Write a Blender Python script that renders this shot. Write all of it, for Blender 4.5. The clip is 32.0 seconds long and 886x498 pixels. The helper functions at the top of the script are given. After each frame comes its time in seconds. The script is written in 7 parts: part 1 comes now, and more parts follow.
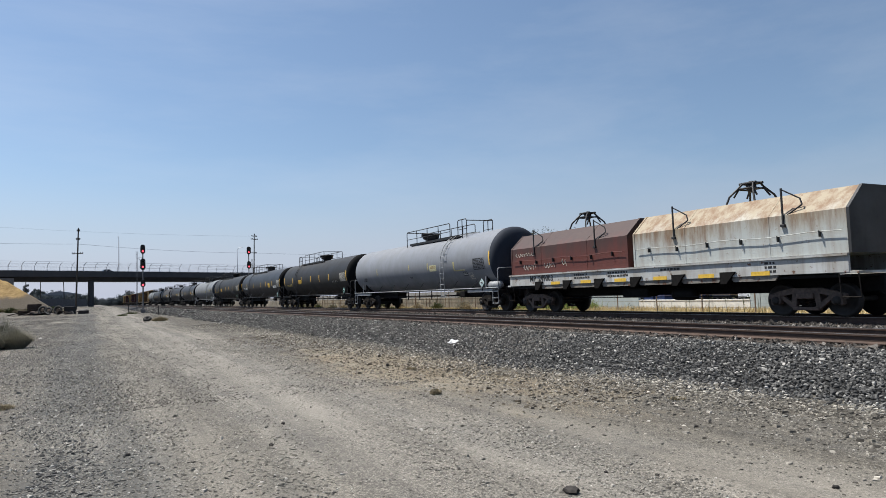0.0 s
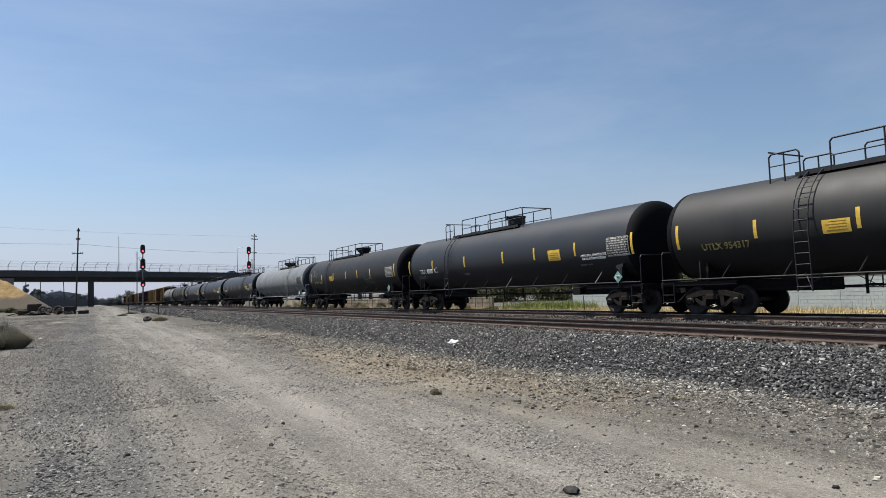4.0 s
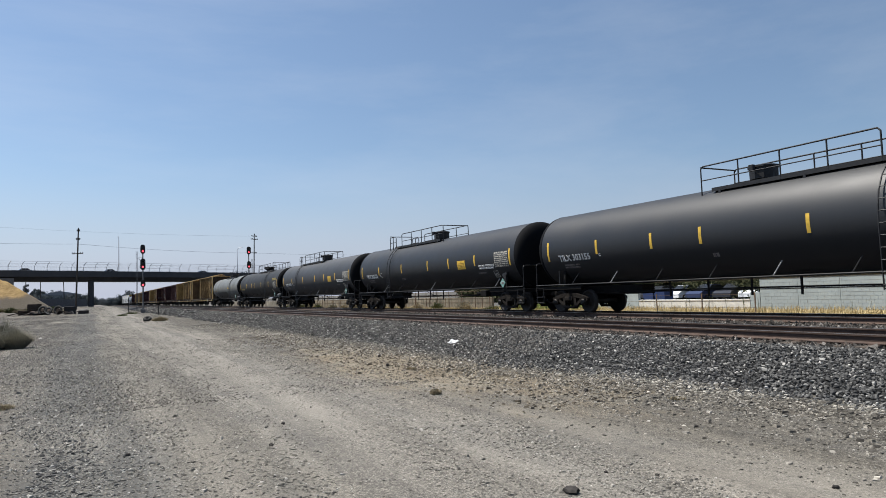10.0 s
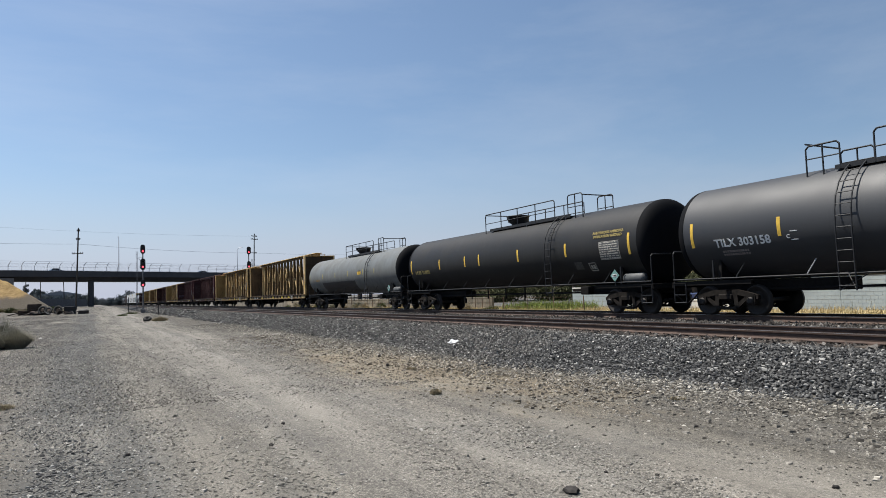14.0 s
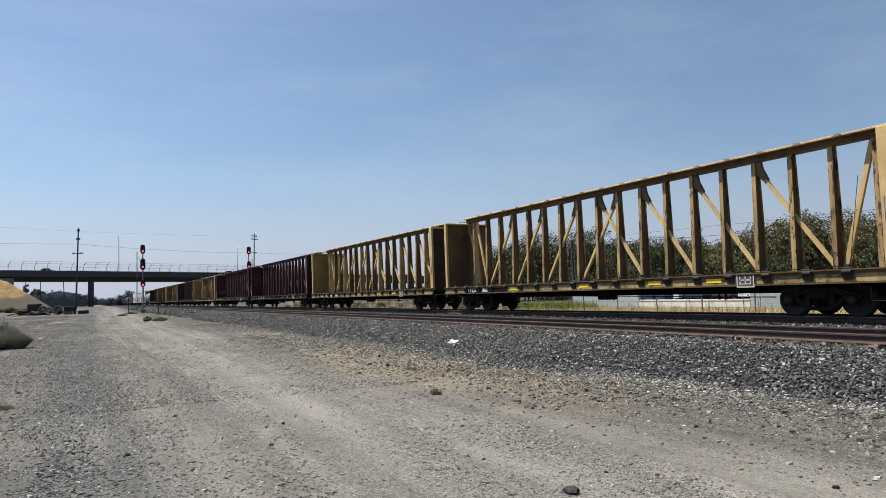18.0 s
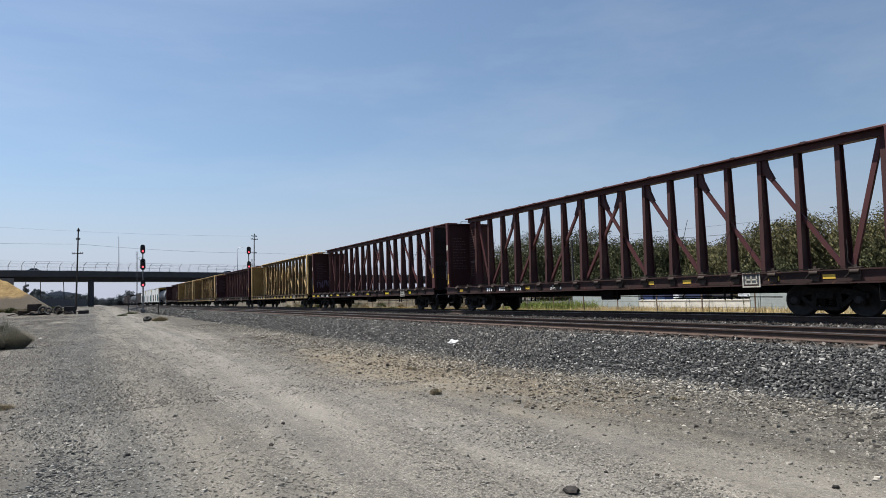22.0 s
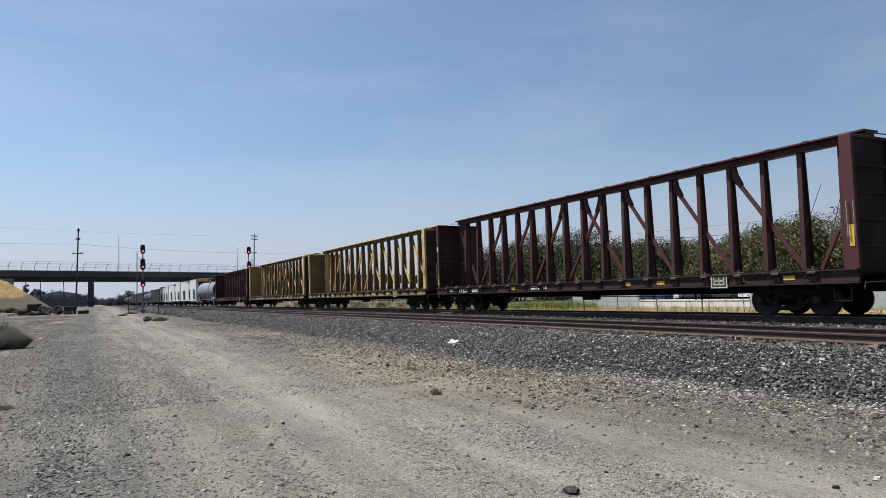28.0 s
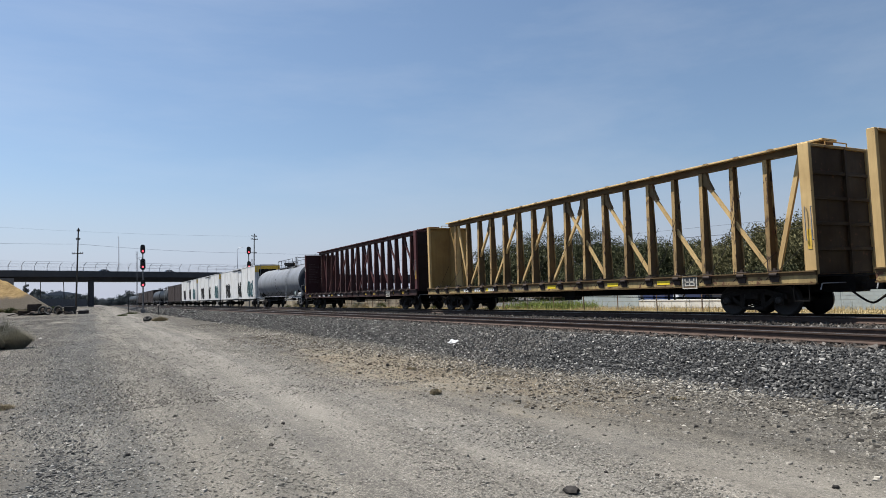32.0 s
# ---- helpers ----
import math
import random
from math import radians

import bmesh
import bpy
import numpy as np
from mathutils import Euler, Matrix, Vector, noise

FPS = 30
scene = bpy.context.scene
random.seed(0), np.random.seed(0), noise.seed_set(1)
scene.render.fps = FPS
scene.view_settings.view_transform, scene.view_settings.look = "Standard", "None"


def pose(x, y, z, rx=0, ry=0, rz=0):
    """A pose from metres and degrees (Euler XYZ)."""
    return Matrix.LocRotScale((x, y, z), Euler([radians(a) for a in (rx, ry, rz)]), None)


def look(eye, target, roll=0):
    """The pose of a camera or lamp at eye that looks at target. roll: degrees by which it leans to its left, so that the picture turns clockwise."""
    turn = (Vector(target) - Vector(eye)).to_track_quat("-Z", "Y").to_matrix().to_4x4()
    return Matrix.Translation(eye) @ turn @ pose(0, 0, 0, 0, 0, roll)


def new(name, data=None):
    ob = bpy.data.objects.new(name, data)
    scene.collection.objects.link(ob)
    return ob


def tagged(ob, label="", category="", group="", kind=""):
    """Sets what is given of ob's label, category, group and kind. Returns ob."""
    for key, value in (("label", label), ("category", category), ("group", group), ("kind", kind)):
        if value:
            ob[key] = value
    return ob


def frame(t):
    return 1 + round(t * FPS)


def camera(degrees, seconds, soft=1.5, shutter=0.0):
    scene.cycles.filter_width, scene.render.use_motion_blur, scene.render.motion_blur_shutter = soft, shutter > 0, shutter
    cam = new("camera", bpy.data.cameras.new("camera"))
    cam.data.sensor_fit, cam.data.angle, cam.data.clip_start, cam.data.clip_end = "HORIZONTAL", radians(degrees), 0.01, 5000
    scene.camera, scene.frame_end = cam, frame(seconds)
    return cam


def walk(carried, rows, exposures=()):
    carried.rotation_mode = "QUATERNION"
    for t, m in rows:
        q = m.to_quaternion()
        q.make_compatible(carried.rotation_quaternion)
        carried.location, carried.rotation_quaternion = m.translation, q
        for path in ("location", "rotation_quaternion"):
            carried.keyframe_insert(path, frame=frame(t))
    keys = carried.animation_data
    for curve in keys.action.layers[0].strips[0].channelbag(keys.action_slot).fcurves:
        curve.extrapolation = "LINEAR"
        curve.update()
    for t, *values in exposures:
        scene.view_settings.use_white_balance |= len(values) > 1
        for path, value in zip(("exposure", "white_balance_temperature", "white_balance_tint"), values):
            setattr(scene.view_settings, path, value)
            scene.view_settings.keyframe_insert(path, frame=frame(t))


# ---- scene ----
# World: z = 0 is the top of the rails, +y runs along the track away from the camera, +x across it.
EYE = (0.0, 0.0, 1.06)
PITCH, ROLL, YAW = 3.665, -2.059, 28.162
GROUND = -0.70            # level of the dirt road beside the track
TRAIN_X = 18.62           # centre line of the train's track
NEAR_X = 13.35            # centre line of the empty track in front of it

cam = camera(67.34, 32.0, soft=0.5)
_p, _y = radians(PITCH), radians(YAW)
AIM = (math.sin(_y) * math.cos(_p) + EYE[0], math.cos(_y) * math.cos(_p) + EYE[1], math.sin(_p) + EYE[2])
walk(cam, [(0.0, look(EYE, AIM, ROLL)), (32.0, look(EYE, AIM, ROLL))], [(0.0, 0.75), (32.0, 0.75)])

# How far the train has come at each time (it brakes gently).
TRAVEL = [(0, 0.0), (2, 24.64), (4, 49.69), (6, 75.03), (8, 100.46), (10, 125.91), (12, 151.31), (14, 176.59),
          (16, 201.60), (18, 226.28), (20, 250.85), (22, 275.56), (24, 300.0), (26, 324.12), (28, 348.05),
          (30, 371.97), (32, 396.0)]

# ---------------------------------------------------------------- light
SUN_TO = Vector((-0.31, 0.28, 0.91)).normalized()
sun = new("sun", bpy.data.lights.new("sun", "SUN"))
sun.data.energy, sun.data.angle, sun.data.color = 4.9, radians(0.53), (1.0, 0.955, 0.88)
sun.matrix_world = look((0, 0, 60), Vector((0, 0, 60)) - SUN_TO)
world = bpy.data.worlds.new("sky")
scene.world = world
world.use_nodes = True
_n = world.node_tree.nodes
sky = _n.new("ShaderNodeTexSky")
sky.sky_type, sky.sun_disc = "NISHITA", False
sky.sun_elevation = math.asin(SUN_TO.z)
sky.sun_rotation = math.atan2(SUN_TO.x, SUN_TO.y)
sky.air_density, sky.dust_density, sky.ozone_density = 1.0, 0.8, 2.8
_n["Background"].inputs[1].default_value = 0.0685
_w = world.node_tree
# a summer haze that evens out the sky, and faint streaks of high cloud
_tc = _n.new("ShaderNodeTexCoord")
_mp = _n.new("ShaderNodeMapping")
_mp.inputs["Scale"].default_value = (1.2, 2.6, 7.0)
_mp.inputs["Rotation"].default_value = (0.10, 0.12, 0.6)
_cl = _n.new("ShaderNodeTexNoise")
_cl.inputs["Scale"].default_value, _cl.inputs["Detail"].default_value, _cl.inputs["Roughness"].default_value = 1.6, 7, 0.6
_rp = _n.new("ShaderNodeValToRGB")
_rp.color_ramp.elements[0].position, _rp.color_ramp.elements[0].color = 0.42, (0, 0, 0, 1)
_rp.color_ramp.elements[1].position, _rp.color_ramp.elements[1].color = 0.80, (0.22, 0.22, 0.22, 1)
_hz, _cd = _n.new("ShaderNodeMix"), _n.new("ShaderNodeMix")
_hz.data_type = _cd.data_type = "RGBA"
_hz.inputs[0].default_value, _hz.inputs[7].default_value = 0.20, (2.2, 3.4, 5.1, 1)
_cd.inputs[7].default_value = (5.2, 5.7, 6.6, 1)
_w.links.new(_tc.outputs["Generated"], _mp.inputs[0])
_w.links.new(_mp.outputs[0], _cl.inputs["Vector"])
_w.links.new(_cl.outputs[0], _rp.inputs[0])
_w.links.new(sky.outputs[0], _hz.inputs[6])
_w.links.new(_hz.outputs[2], _cd.inputs[6])
_w.links.new(_rp.outputs[0], _cd.inputs[0])
# pale haze along the horizon
_sp, _hr, _hm = _n.new("ShaderNodeSeparateXYZ"), _n.new("ShaderNodeMapRange"), _n.new("ShaderNodeMix")
_w.links.new(_tc.outputs["Generated"], _sp.inputs[0])
_w.links.new(_sp.outputs["Z"], _hr.inputs["Value"])
_hr.inputs["From Min"].default_value, _hr.inputs["From Max"].default_value = 0.0, 0.20
_hr.inputs["To Min"].default_value, _hr.inputs["To Max"].default_value = 0.85, 0.0
_hr.interpolation_type = "SMOOTHSTEP"
_hm.data_type = "RGBA"
_hm.inputs[7].default_value = (3.85, 4.18, 5.27, 1)
_w.links.new(_hr.outputs[0], _hm.inputs[0])
_w.links.new(_cd.outputs[2], _hm.inputs[6])
# the sky is brighter on the sun's side
_dot, _br, _bm = _n.new("ShaderNodeVectorMath"), _n.new("ShaderNodeMapRange"), _n.new("ShaderNodeVectorMath")
_dot.operation, _bm.operation = "DOT_PRODUCT", "SCALE"
_dot.inputs[1].default_value = Vector((SUN_TO.x, SUN_TO.y, 0)).normalized()
_w.links.new(_tc.outputs["Generated"], _dot.inputs[0])
_w.links.new(_dot.outputs["Value"], _br.inputs["Value"])
_br.inputs["From Min"].default_value, _br.inputs["From Max"].default_value = -1.0, 1.0
_br.inputs["To Min"].default_value, _br.inputs["To Max"].default_value = 0.81, 1.25
_w.links.new(_hm.outputs[2], _bm.inputs[0])
_w.links.new(_br.outputs[0], _bm.inputs["Scale"])
_w.links.new(_bm.outputs[0], _n["Background"].inputs[0])


# ---------------------------------------------------------------- mesh helpers
class Shape:
    """Collects the faces of one mesh."""

    def __init__(self):
        self.v, self.f, self.m, self.s = [], [], [], []

    def add(self, verts, faces, mat=0, smooth=False):
        b = len(self.v)
        self.v += [tuple(p) for p in verts]
        self.f += [tuple(b + i for i in q) for q in faces]
        self.m += [mat] * len(faces)
        self.s += [smooth] * len(faces)
        return self

    def box(self, x0, x1, y0, y1, z0, z1, mat=0, c=0.0):
        """A box with its edges chamfered by c."""
        if c <= 0:
            v = [(x, y, z) for x in (x0, x1) for y in (y0, y1) for z in (z0, z1)]
            return self.add(v, [(0, 1, 3, 2), (4, 6, 7, 5), (0, 4, 5, 1), (2, 3, 7, 6), (0, 2, 6, 4), (1, 5, 7, 3)], mat)
        lo, hi = (x0, y0, z0), (x1, y1, z1)
        v, key = [], {}
        for s in ((a, b, d) for a in (0, 1) for b in (0, 1) for d in (0, 1)):
            for k in range(3):
                p = [(lo[i] if s[i] == 0 else hi[i]) if i == k else (lo[i] + c if s[i] == 0 else hi[i] - c) for i in range(3)]
                key[s, k] = len(v)
                v.append(p)
        f = []
        for k in range(3):
            i, j = (k + 1) % 3, (k + 2) % 3
            for e in (0, 1):
                q = []
                for a, b in ((0, 0), (1, 0), (1, 1), (0, 1)):
                    s = [0, 0, 0]
                    s[k], s[i], s[j] = e, a, b
                    q.append(key[tuple(s), k])
                f.append(q if e else q[::-1])
            for a in (0, 1):
                for b in (0, 1):
                    s0, s1 = [0, 0, 0], [0, 0, 0]
                    s0[i], s0[j], s1[i], s1[j], s1[k] = a, b, a, b, 1
                    s0, s1 = tuple(s0), tuple(s1)
                    f.append((key[s0, i], key[s1, i], key[s1, j], key[s0, j]))
        for s in ((a, b, d) for a in (0, 1) for b in (0, 1) for d in (0, 1)):
            f.append((key[s, 0], key[s, 1], key[s, 2]))
        return self.add(v, f, mat)

    def tube(self, a, b, r, n=6, mat=0, r2=None):
        a, b = Vector(a), Vector(b)
        d = (b - a).normalized()
        u = d.orthogonal().normalized()
        w = d.cross(u)
        v = []
        for p, q in ((a, r), (b, r if r2 is None else r2)):
            v += [p + u * (math.cos(6.2832 * i / n) * q) + w * (math.sin(6.2832 * i / n) * q) for i in range(n)]
        f = [(i, (i + 1) % n, n + (i + 1) % n, n + i) for i in range(n)]
        self.add(v, f, mat, n > 5)
        return self.add(v, [tuple(range(n))[::-1], tuple(range(n, 2 * n))], mat)

    def path(self, pts, r, n=6, mat=0):
        for a, b in zip(pts, pts[1:]):
            self.tube(a, b, r, n, mat)
        return self

    def lathe(self, rings, axis="y", n=32, at=(0, 0, 0), mat=0, smooth=True, caps=True):
        """rings: (position along the axis, radius)."""
        v, f = [], []
        for p, r in rings:
            for i in range(n):
                c, s = math.cos(6.28318 * i / n) * r, math.sin(6.28318 * i / n) * r
                q = {"y": (c, p, s), "x": (p, c, s), "z": (c, s, p)}[axis]
                v.append((q[0] + at[0], q[1] + at[1], q[2] + at[2]))
        for k in range(len(rings) - 1):
            f += [(k * n + i, k * n + (i + 1) % n, (k + 1) * n + (i + 1) % n, (k + 1) * n + i) for i in range(n)]
        self.add(v, f, mat, smooth)
        if caps:
            self.add(v[:n], [tuple(range(n))], mat)
            self.add(v[-n:], [tuple(range(n))[::-1]], mat)
        return self

    def prism(self, outline, axis, a, b, mat=0):
        """An outline of (u, w) drawn out along an axis from a to b."""
        def at(u, w, t):
            return {"x": (t, u, w), "y": (u, t, w), "z": (u, w, t)}[axis]
        n = len(outline)
        v = [at(u, w, a) for u, w in outline] + [at(u, w, b) for u, w in outline]
        f = [(i, (i + 1) % n, n + (i + 1) % n, n + i) for i in range(n)]
        return self.add(v, f + [tuple(range(n))[::-1], tuple(range(n, 2 * n))], mat)

    def mesh(self, name, mats):
        me = bpy.data.meshes.new(name)
        me.from_pydata(self.v, [], self.f)
        for m in (mats if isinstance(mats, (list, tuple)) else [mats]):
            me.materials.append(m)
        me.polygons.foreach_set("material_index", self.m)
        me.polygons.foreach_set("use_smooth", self.s)
        bm = bmesh.new()
        bm.from_mesh(me)
        bmesh.ops.recalc_face_normals(bm, faces=bm.faces)
        bm.to_mesh(me)
        bm.free()
        return me


def part(name, shape, material, parent=None, label="", at=None):
    """One mesh object, under a thing or a part."""
    me = shape if isinstance(shape, bpy.types.Mesh) else shape.mesh(name, material)
    ob = new(name, me)
    if parent is not None:
        ob.parent = parent
    if at is not None:
        ob.matrix_basis = at if isinstance(at, Matrix) else Matrix.Translation(at)
    if name in ("lettering", "stencil", "print", "placard_print", "scrawl", "graffiti"):
        tagged(ob, label or "painted characters", kind="stuff")
    elif label:
        tagged(ob, label)
    return ob


def empty(name, at=(0, 0, 0)):
    ob = new(name)
    ob.location = at
    return ob


# ---------------------------------------------------------------- materials
def material(name, rough=0.8, metal=0.0):
    m = bpy.data.materials.new(name)
    m.use_nodes = True
    b = m.node_tree.nodes["Principled BSDF"]
    b.inputs["Roughness"].default_value, b.inputs["Metallic"].default_value = rough, metal
    b.inputs["Specular IOR Level"].default_value = 0.35
    return m, m.node_tree, b


def noise_node(t, scale, detail=4.0, rough=0.55, coords="Object", stretch=None):
    tc = t.nodes.new("ShaderNodeTexCoord")
    src = tc.outputs[coords]
    if stretch:
        mp = t.nodes.new("ShaderNodeMapping")
        mp.inputs["Scale"].default_value = stretch
        t.links.new(src, mp.inputs[0])
        src = mp.outputs[0]
    n = t.nodes.new("ShaderNodeTexNoise")
    n.inputs["Scale"].default_value, n.inputs["Detail"].default_value, n.inputs["Roughness"].default_value = scale, detail, rough
    t.links.new(src, n.inputs["Vector"])
    return n


def ramp(t, src, stops):
    r = t.nodes.new("ShaderNodeValToRGB")
    while len(r.color_ramp.elements) < len(stops):
        r.color_ramp.elements.new(0.5)
    for e, (p, c) in zip(r.color_ramp.elements, stops):
        e.position = p
        e.color = (*c, 1) if len(c) == 3 else c
    t.links.new(src, r.inputs[0])
    return r.outputs[0]


def mix(t, fac, a, b, mode="MIX"):
    m = t.nodes.new("ShaderNodeMix")
    m.data_type, m.blend_type = "RGBA", mode
    for sock, val in ((m.inputs[0], fac), (m.inputs[6], a), (m.inputs[7], b)):
        if isinstance(val, (int, float)):
            sock.default_value = val
        elif isinstance(val, tuple):
            sock.default_value = (*val, 1)
        else:
            t.links.new(val, sock)
    return m.outputs[2]


def bump(t, b, src, strength=0.3, dist=0.01):
    n = t.nodes.new("ShaderNodeBump")
    n.inputs["Strength"].default_value, n.inputs["Distance"].default_value = strength, dist
    t.links.new(src, n.inputs["Height"])
    t.links.new(n.outputs[0], b.inputs["Normal"])


def painted(name, colour, dirt, rust=(0.10, 0.045, 0.025), rough=0.55, amount=0.5, rusty=0.62, streak=True, gloss=0.35, runs=1.0, spread=0.25):
    """Weathered paint: broad grime, streaks that run down, and rust where it has chipped."""
    m, t, b = material(name, rough)
    b.inputs["Specular IOR Level"].default_value = gloss
    big = noise_node(t, 0.7, 5, 0.6)
    base = mix(t, ramp(t, big.outputs[0], [(0.35, (0, 0, 0)), (0.75, (amount, amount, amount))]), colour, dirt)
    if streak:
        st = noise_node(t, 3.0, 6, 0.65, stretch=(1.5, 1.5, 0.12))
        base = mix(t, ramp(t, st.outputs[0], [(0.45, (0, 0, 0)), (0.8, (amount, amount, amount))]), base, dirt)
    ch = noise_node(t, 5.0 * runs ** 0.5, 8, 0.7, stretch=(1.0, 1.0, 1.0 / runs))
    base = mix(t, ramp(t, ch.outputs[0], [(rusty, (0, 0, 0)), (rusty + 0.05, (1, 1, 1))]), base, rust)
    t.links.new(base, b.inputs["Base Color"])
    fine = noise_node(t, 60, 3)
    rr = ramp(t, big.outputs[0], [(0.3, (rough - 0.4 * spread,) * 3), (0.8, (min(1, rough + spread),) * 3)])
    t.links.new(rr, b.inputs["Roughness"])
    bump(t, b, fine.outputs[0], 0.15, 0.004)
    return m


def plain(name, colour, rough=0.8, metal=0.0, vary=0.25, scale=8.0, gloss=0.35):
    m, t, b = material(name, rough, metal)
    b.inputs["Specular IOR Level"].default_value = gloss
    n = noise_node(t, scale, 5)
    lo = tuple(c * (1 - vary) for c in colour)
    hi = tuple(min(1, c * (1 + vary)) for c in colour)
    t.links.new(ramp(t, n.outputs[0], [(0.3, lo), (0.7, hi)]), b.inputs["Base Color"])
    bump(t, b, n.outputs[0], 0.2, 0.006)
    return m


BLACK_TANK = painted("black_tank_paint", (0.0080, 0.0098, 0.0130), (0.014, 0.0155, 0.0175), rough=0.50, amount=0.30, rusty=0.80, gloss=0.52, spread=0.08)
DUSTY_BLACK_TANK = painted("dusty_black_tank_paint", (0.0135, 0.0152, 0.0185), (0.021, 0.0225, 0.025), rough=0.57, amount=0.30, rusty=0.80, gloss=0.66, spread=0.08)
BROWN_TANK = painted("brownish_black_tank_paint", (0.0095, 0.0095, 0.0098), (0.020, 0.019, 0.017), rough=0.55, amount=0.5, rusty=0.80, gloss=0.34, spread=0.10)
GREY_TANK = painted("pale_grey_tank_paint", (0.172, 0.184, 0.205), (0.112, 0.116, 0.122), rough=0.5, amount=0.4, rusty=0.80)
WORN_GREY_TANK = painted("worn_grey_tank_paint", (0.138, 0.146, 0.153), (0.098, 0.099, 0.098), rough=0.5, amount=0.5, rusty=0.80)
DULL_GREY_TANK = painted("dull_grey_tank_paint", (0.122, 0.129, 0.126), (0.080, 0.078, 0.070), rough=0.5, amount=0.6, rusty=0.80)
YELLOW_BEAM = painted("weathered_yellow_paint", (0.43, 0.270, 0.098), (0.19, 0.108, 0.040), rough=0.65, amount=0.7, rusty=0.585)
# paler yellow of chord edge, diagonals and corner posts, sunlight put into it
PALE_YELLOW = painted("lit_pale_yellow_paint", (0.58, 0.412, 0.188), (0.26, 0.160, 0.062), rough=0.65, amount=0.65, rusty=0.635)
BULKHEAD_YELLOW = painted("scuffed_yellow_sheet_paint", (0.335, 0.222, 0.076), (0.17, 0.100, 0.04), rough=0.7, amount=0.8, rusty=0.66)
DARK_BOX = painted("dark_maroon_boxcar_paint", (0.035, 0.021, 0.019), (0.02, 0.015, 0.013), rough=0.7, amount=0.6, rusty=0.75)
BULKHEAD_OCHRE = painted("ochre_stained_yellow_paint", (0.245, 0.150, 0.058), (0.11, 0.065, 0.03), rough=0.72, amount=0.9, rusty=0.62)
BULKHEAD_BROWN = painted("brown_stained_yellow_paint", (0.175, 0.105, 0.043), (0.050, 0.030, 0.018), rough=0.72, amount=1.0, rusty=0.60)
YELLOW_SILL = painted("grimy_yellow_sill_paint", (0.42, 0.315, 0.135), (0.09, 0.06, 0.032), rough=0.7, amount=0.9, rusty=0.55)
MAROON_SILL = painted("grimy_maroon_sill_paint", (0.04, 0.013, 0.011), (0.018, 0.012, 0.011), rough=0.7, amount=0.9, rusty=0.6)
# post webs and chord sides: rust, with their shade put into the brown
BROWN_WEB = painted("shaded_rusty_web_paint", (0.120, 0.075, 0.028), (0.055, 0.033, 0.016), rough=0.75, amount=0.7, rusty=0.57)
MAROON_BEAM = painted("weathered_maroon_paint", (0.047, 0.0138, 0.0140), (0.032, 0.0115, 0.0115), rust=(0.06, 0.024, 0.019), rough=0.65, amount=0.6, rusty=0.64)
# lit copy of the maroon, for the same parts
LIT_MAROON = painted("lit_maroon_paint", (0.070, 0.0180, 0.0185), (0.045, 0.014, 0.014), rust=(0.07, 0.028, 0.022), rough=0.6, amount=0.6, rusty=0.66)
# tank ends turned from the sun, the shade included in the paint
BLACK_END = painted("shade_black_end_paint", (0.0060, 0.0066, 0.0080), (0.0095, 0.0095, 0.010), rough=0.8, amount=0.5, rusty=0.8, gloss=0.06)
RUSTY_TRUCK = plain("rusty_truck_steel", (0.085, 0.062, 0.050), 0.8, 0.0, 0.4)


def hood_paint(name, low, high, stain, shoulder):
    """Faded hood paint, whose sloping top has weathered to another tone, with rust that runs down from it."""
    m, t, b = material(name, 0.6)
    sep = t.nodes.new("ShaderNodeSeparateXYZ")
    big = noise_node(t, 0.8, 6, 0.65, stretch=(1, 1, 0.5))
    t.links.new(t.nodes["Texture Coordinate"].outputs["Object"], sep.inputs[0])
    add = t.nodes.new("ShaderNodeMath")
    add.operation = "MULTIPLY_ADD"
    t.links.new(big.outputs[0], add.inputs[0])
    add.inputs[1].default_value = 1.6
    t.links.new(sep.outputs["Z"], add.inputs[2])
    up = t.nodes.new("ShaderNodeMapRange")
    up.inputs["From Min"].default_value, up.inputs["From Max"].default_value = shoulder + 0.35, shoulder + 1.15
    t.links.new(add.outputs[0], up.inputs["Value"])
    col = mix(t, up.outputs[0], low, high)
    run = noise_node(t, 2.2, 6, 0.7, stretch=(1.5, 1.5, 0.22))
    fac = mix(t, 1.0, ramp(t, run.outputs[0], [(0.42, (0, 0, 0)), (0.64, (0.95,) * 3)]), ramp(t, up.outputs[0], [(0.0, (0.35,) * 3), (0.6, (1, 1, 1))]), "MULTIPLY")
    col = mix(t, fac, col, stain)
    spot = noise_node(t, 7.0, 8, 0.75)
    col = mix(t, ramp(t, spot.outputs[0], [(0.60, (0, 0, 0)), (0.67, (0.8,) * 3)]), col, stain)
    t.links.new(col, b.inputs["Base Color"])
    bump(t, b, noise_node(t, 2.5, 4, 0.5).outputs[0], 0.25, 0.03)
    return m


CREAM_HOOD = hood_paint("faded_cream_paint", (0.37, 0.395, 0.385), (0.26, 0.220, 0.155), (0.155, 0.090, 0.048), 2.7)
OXIDE_HOOD = hood_paint("oxide_red_paint", (0.100, 0.029, 0.023), (0.044, 0.026, 0.025), (0.050, 0.030, 0.026), 2.7)
WHITE_SILL = painted("dirty_white_paint", (0.43, 0.45, 0.455), (0.17, 0.14, 0.10), rough=0.6, amount=0.8, rusty=0.59)
# coil car skirt: dirt and rust, its underside shading mixed in
SHADED_DIRTY_SKIRT = painted("shaded_grimy_skirt_paint", (0.20, 0.195, 0.18), (0.07, 0.05, 0.035), rough=0.7, amount=0.95, rusty=0.55)
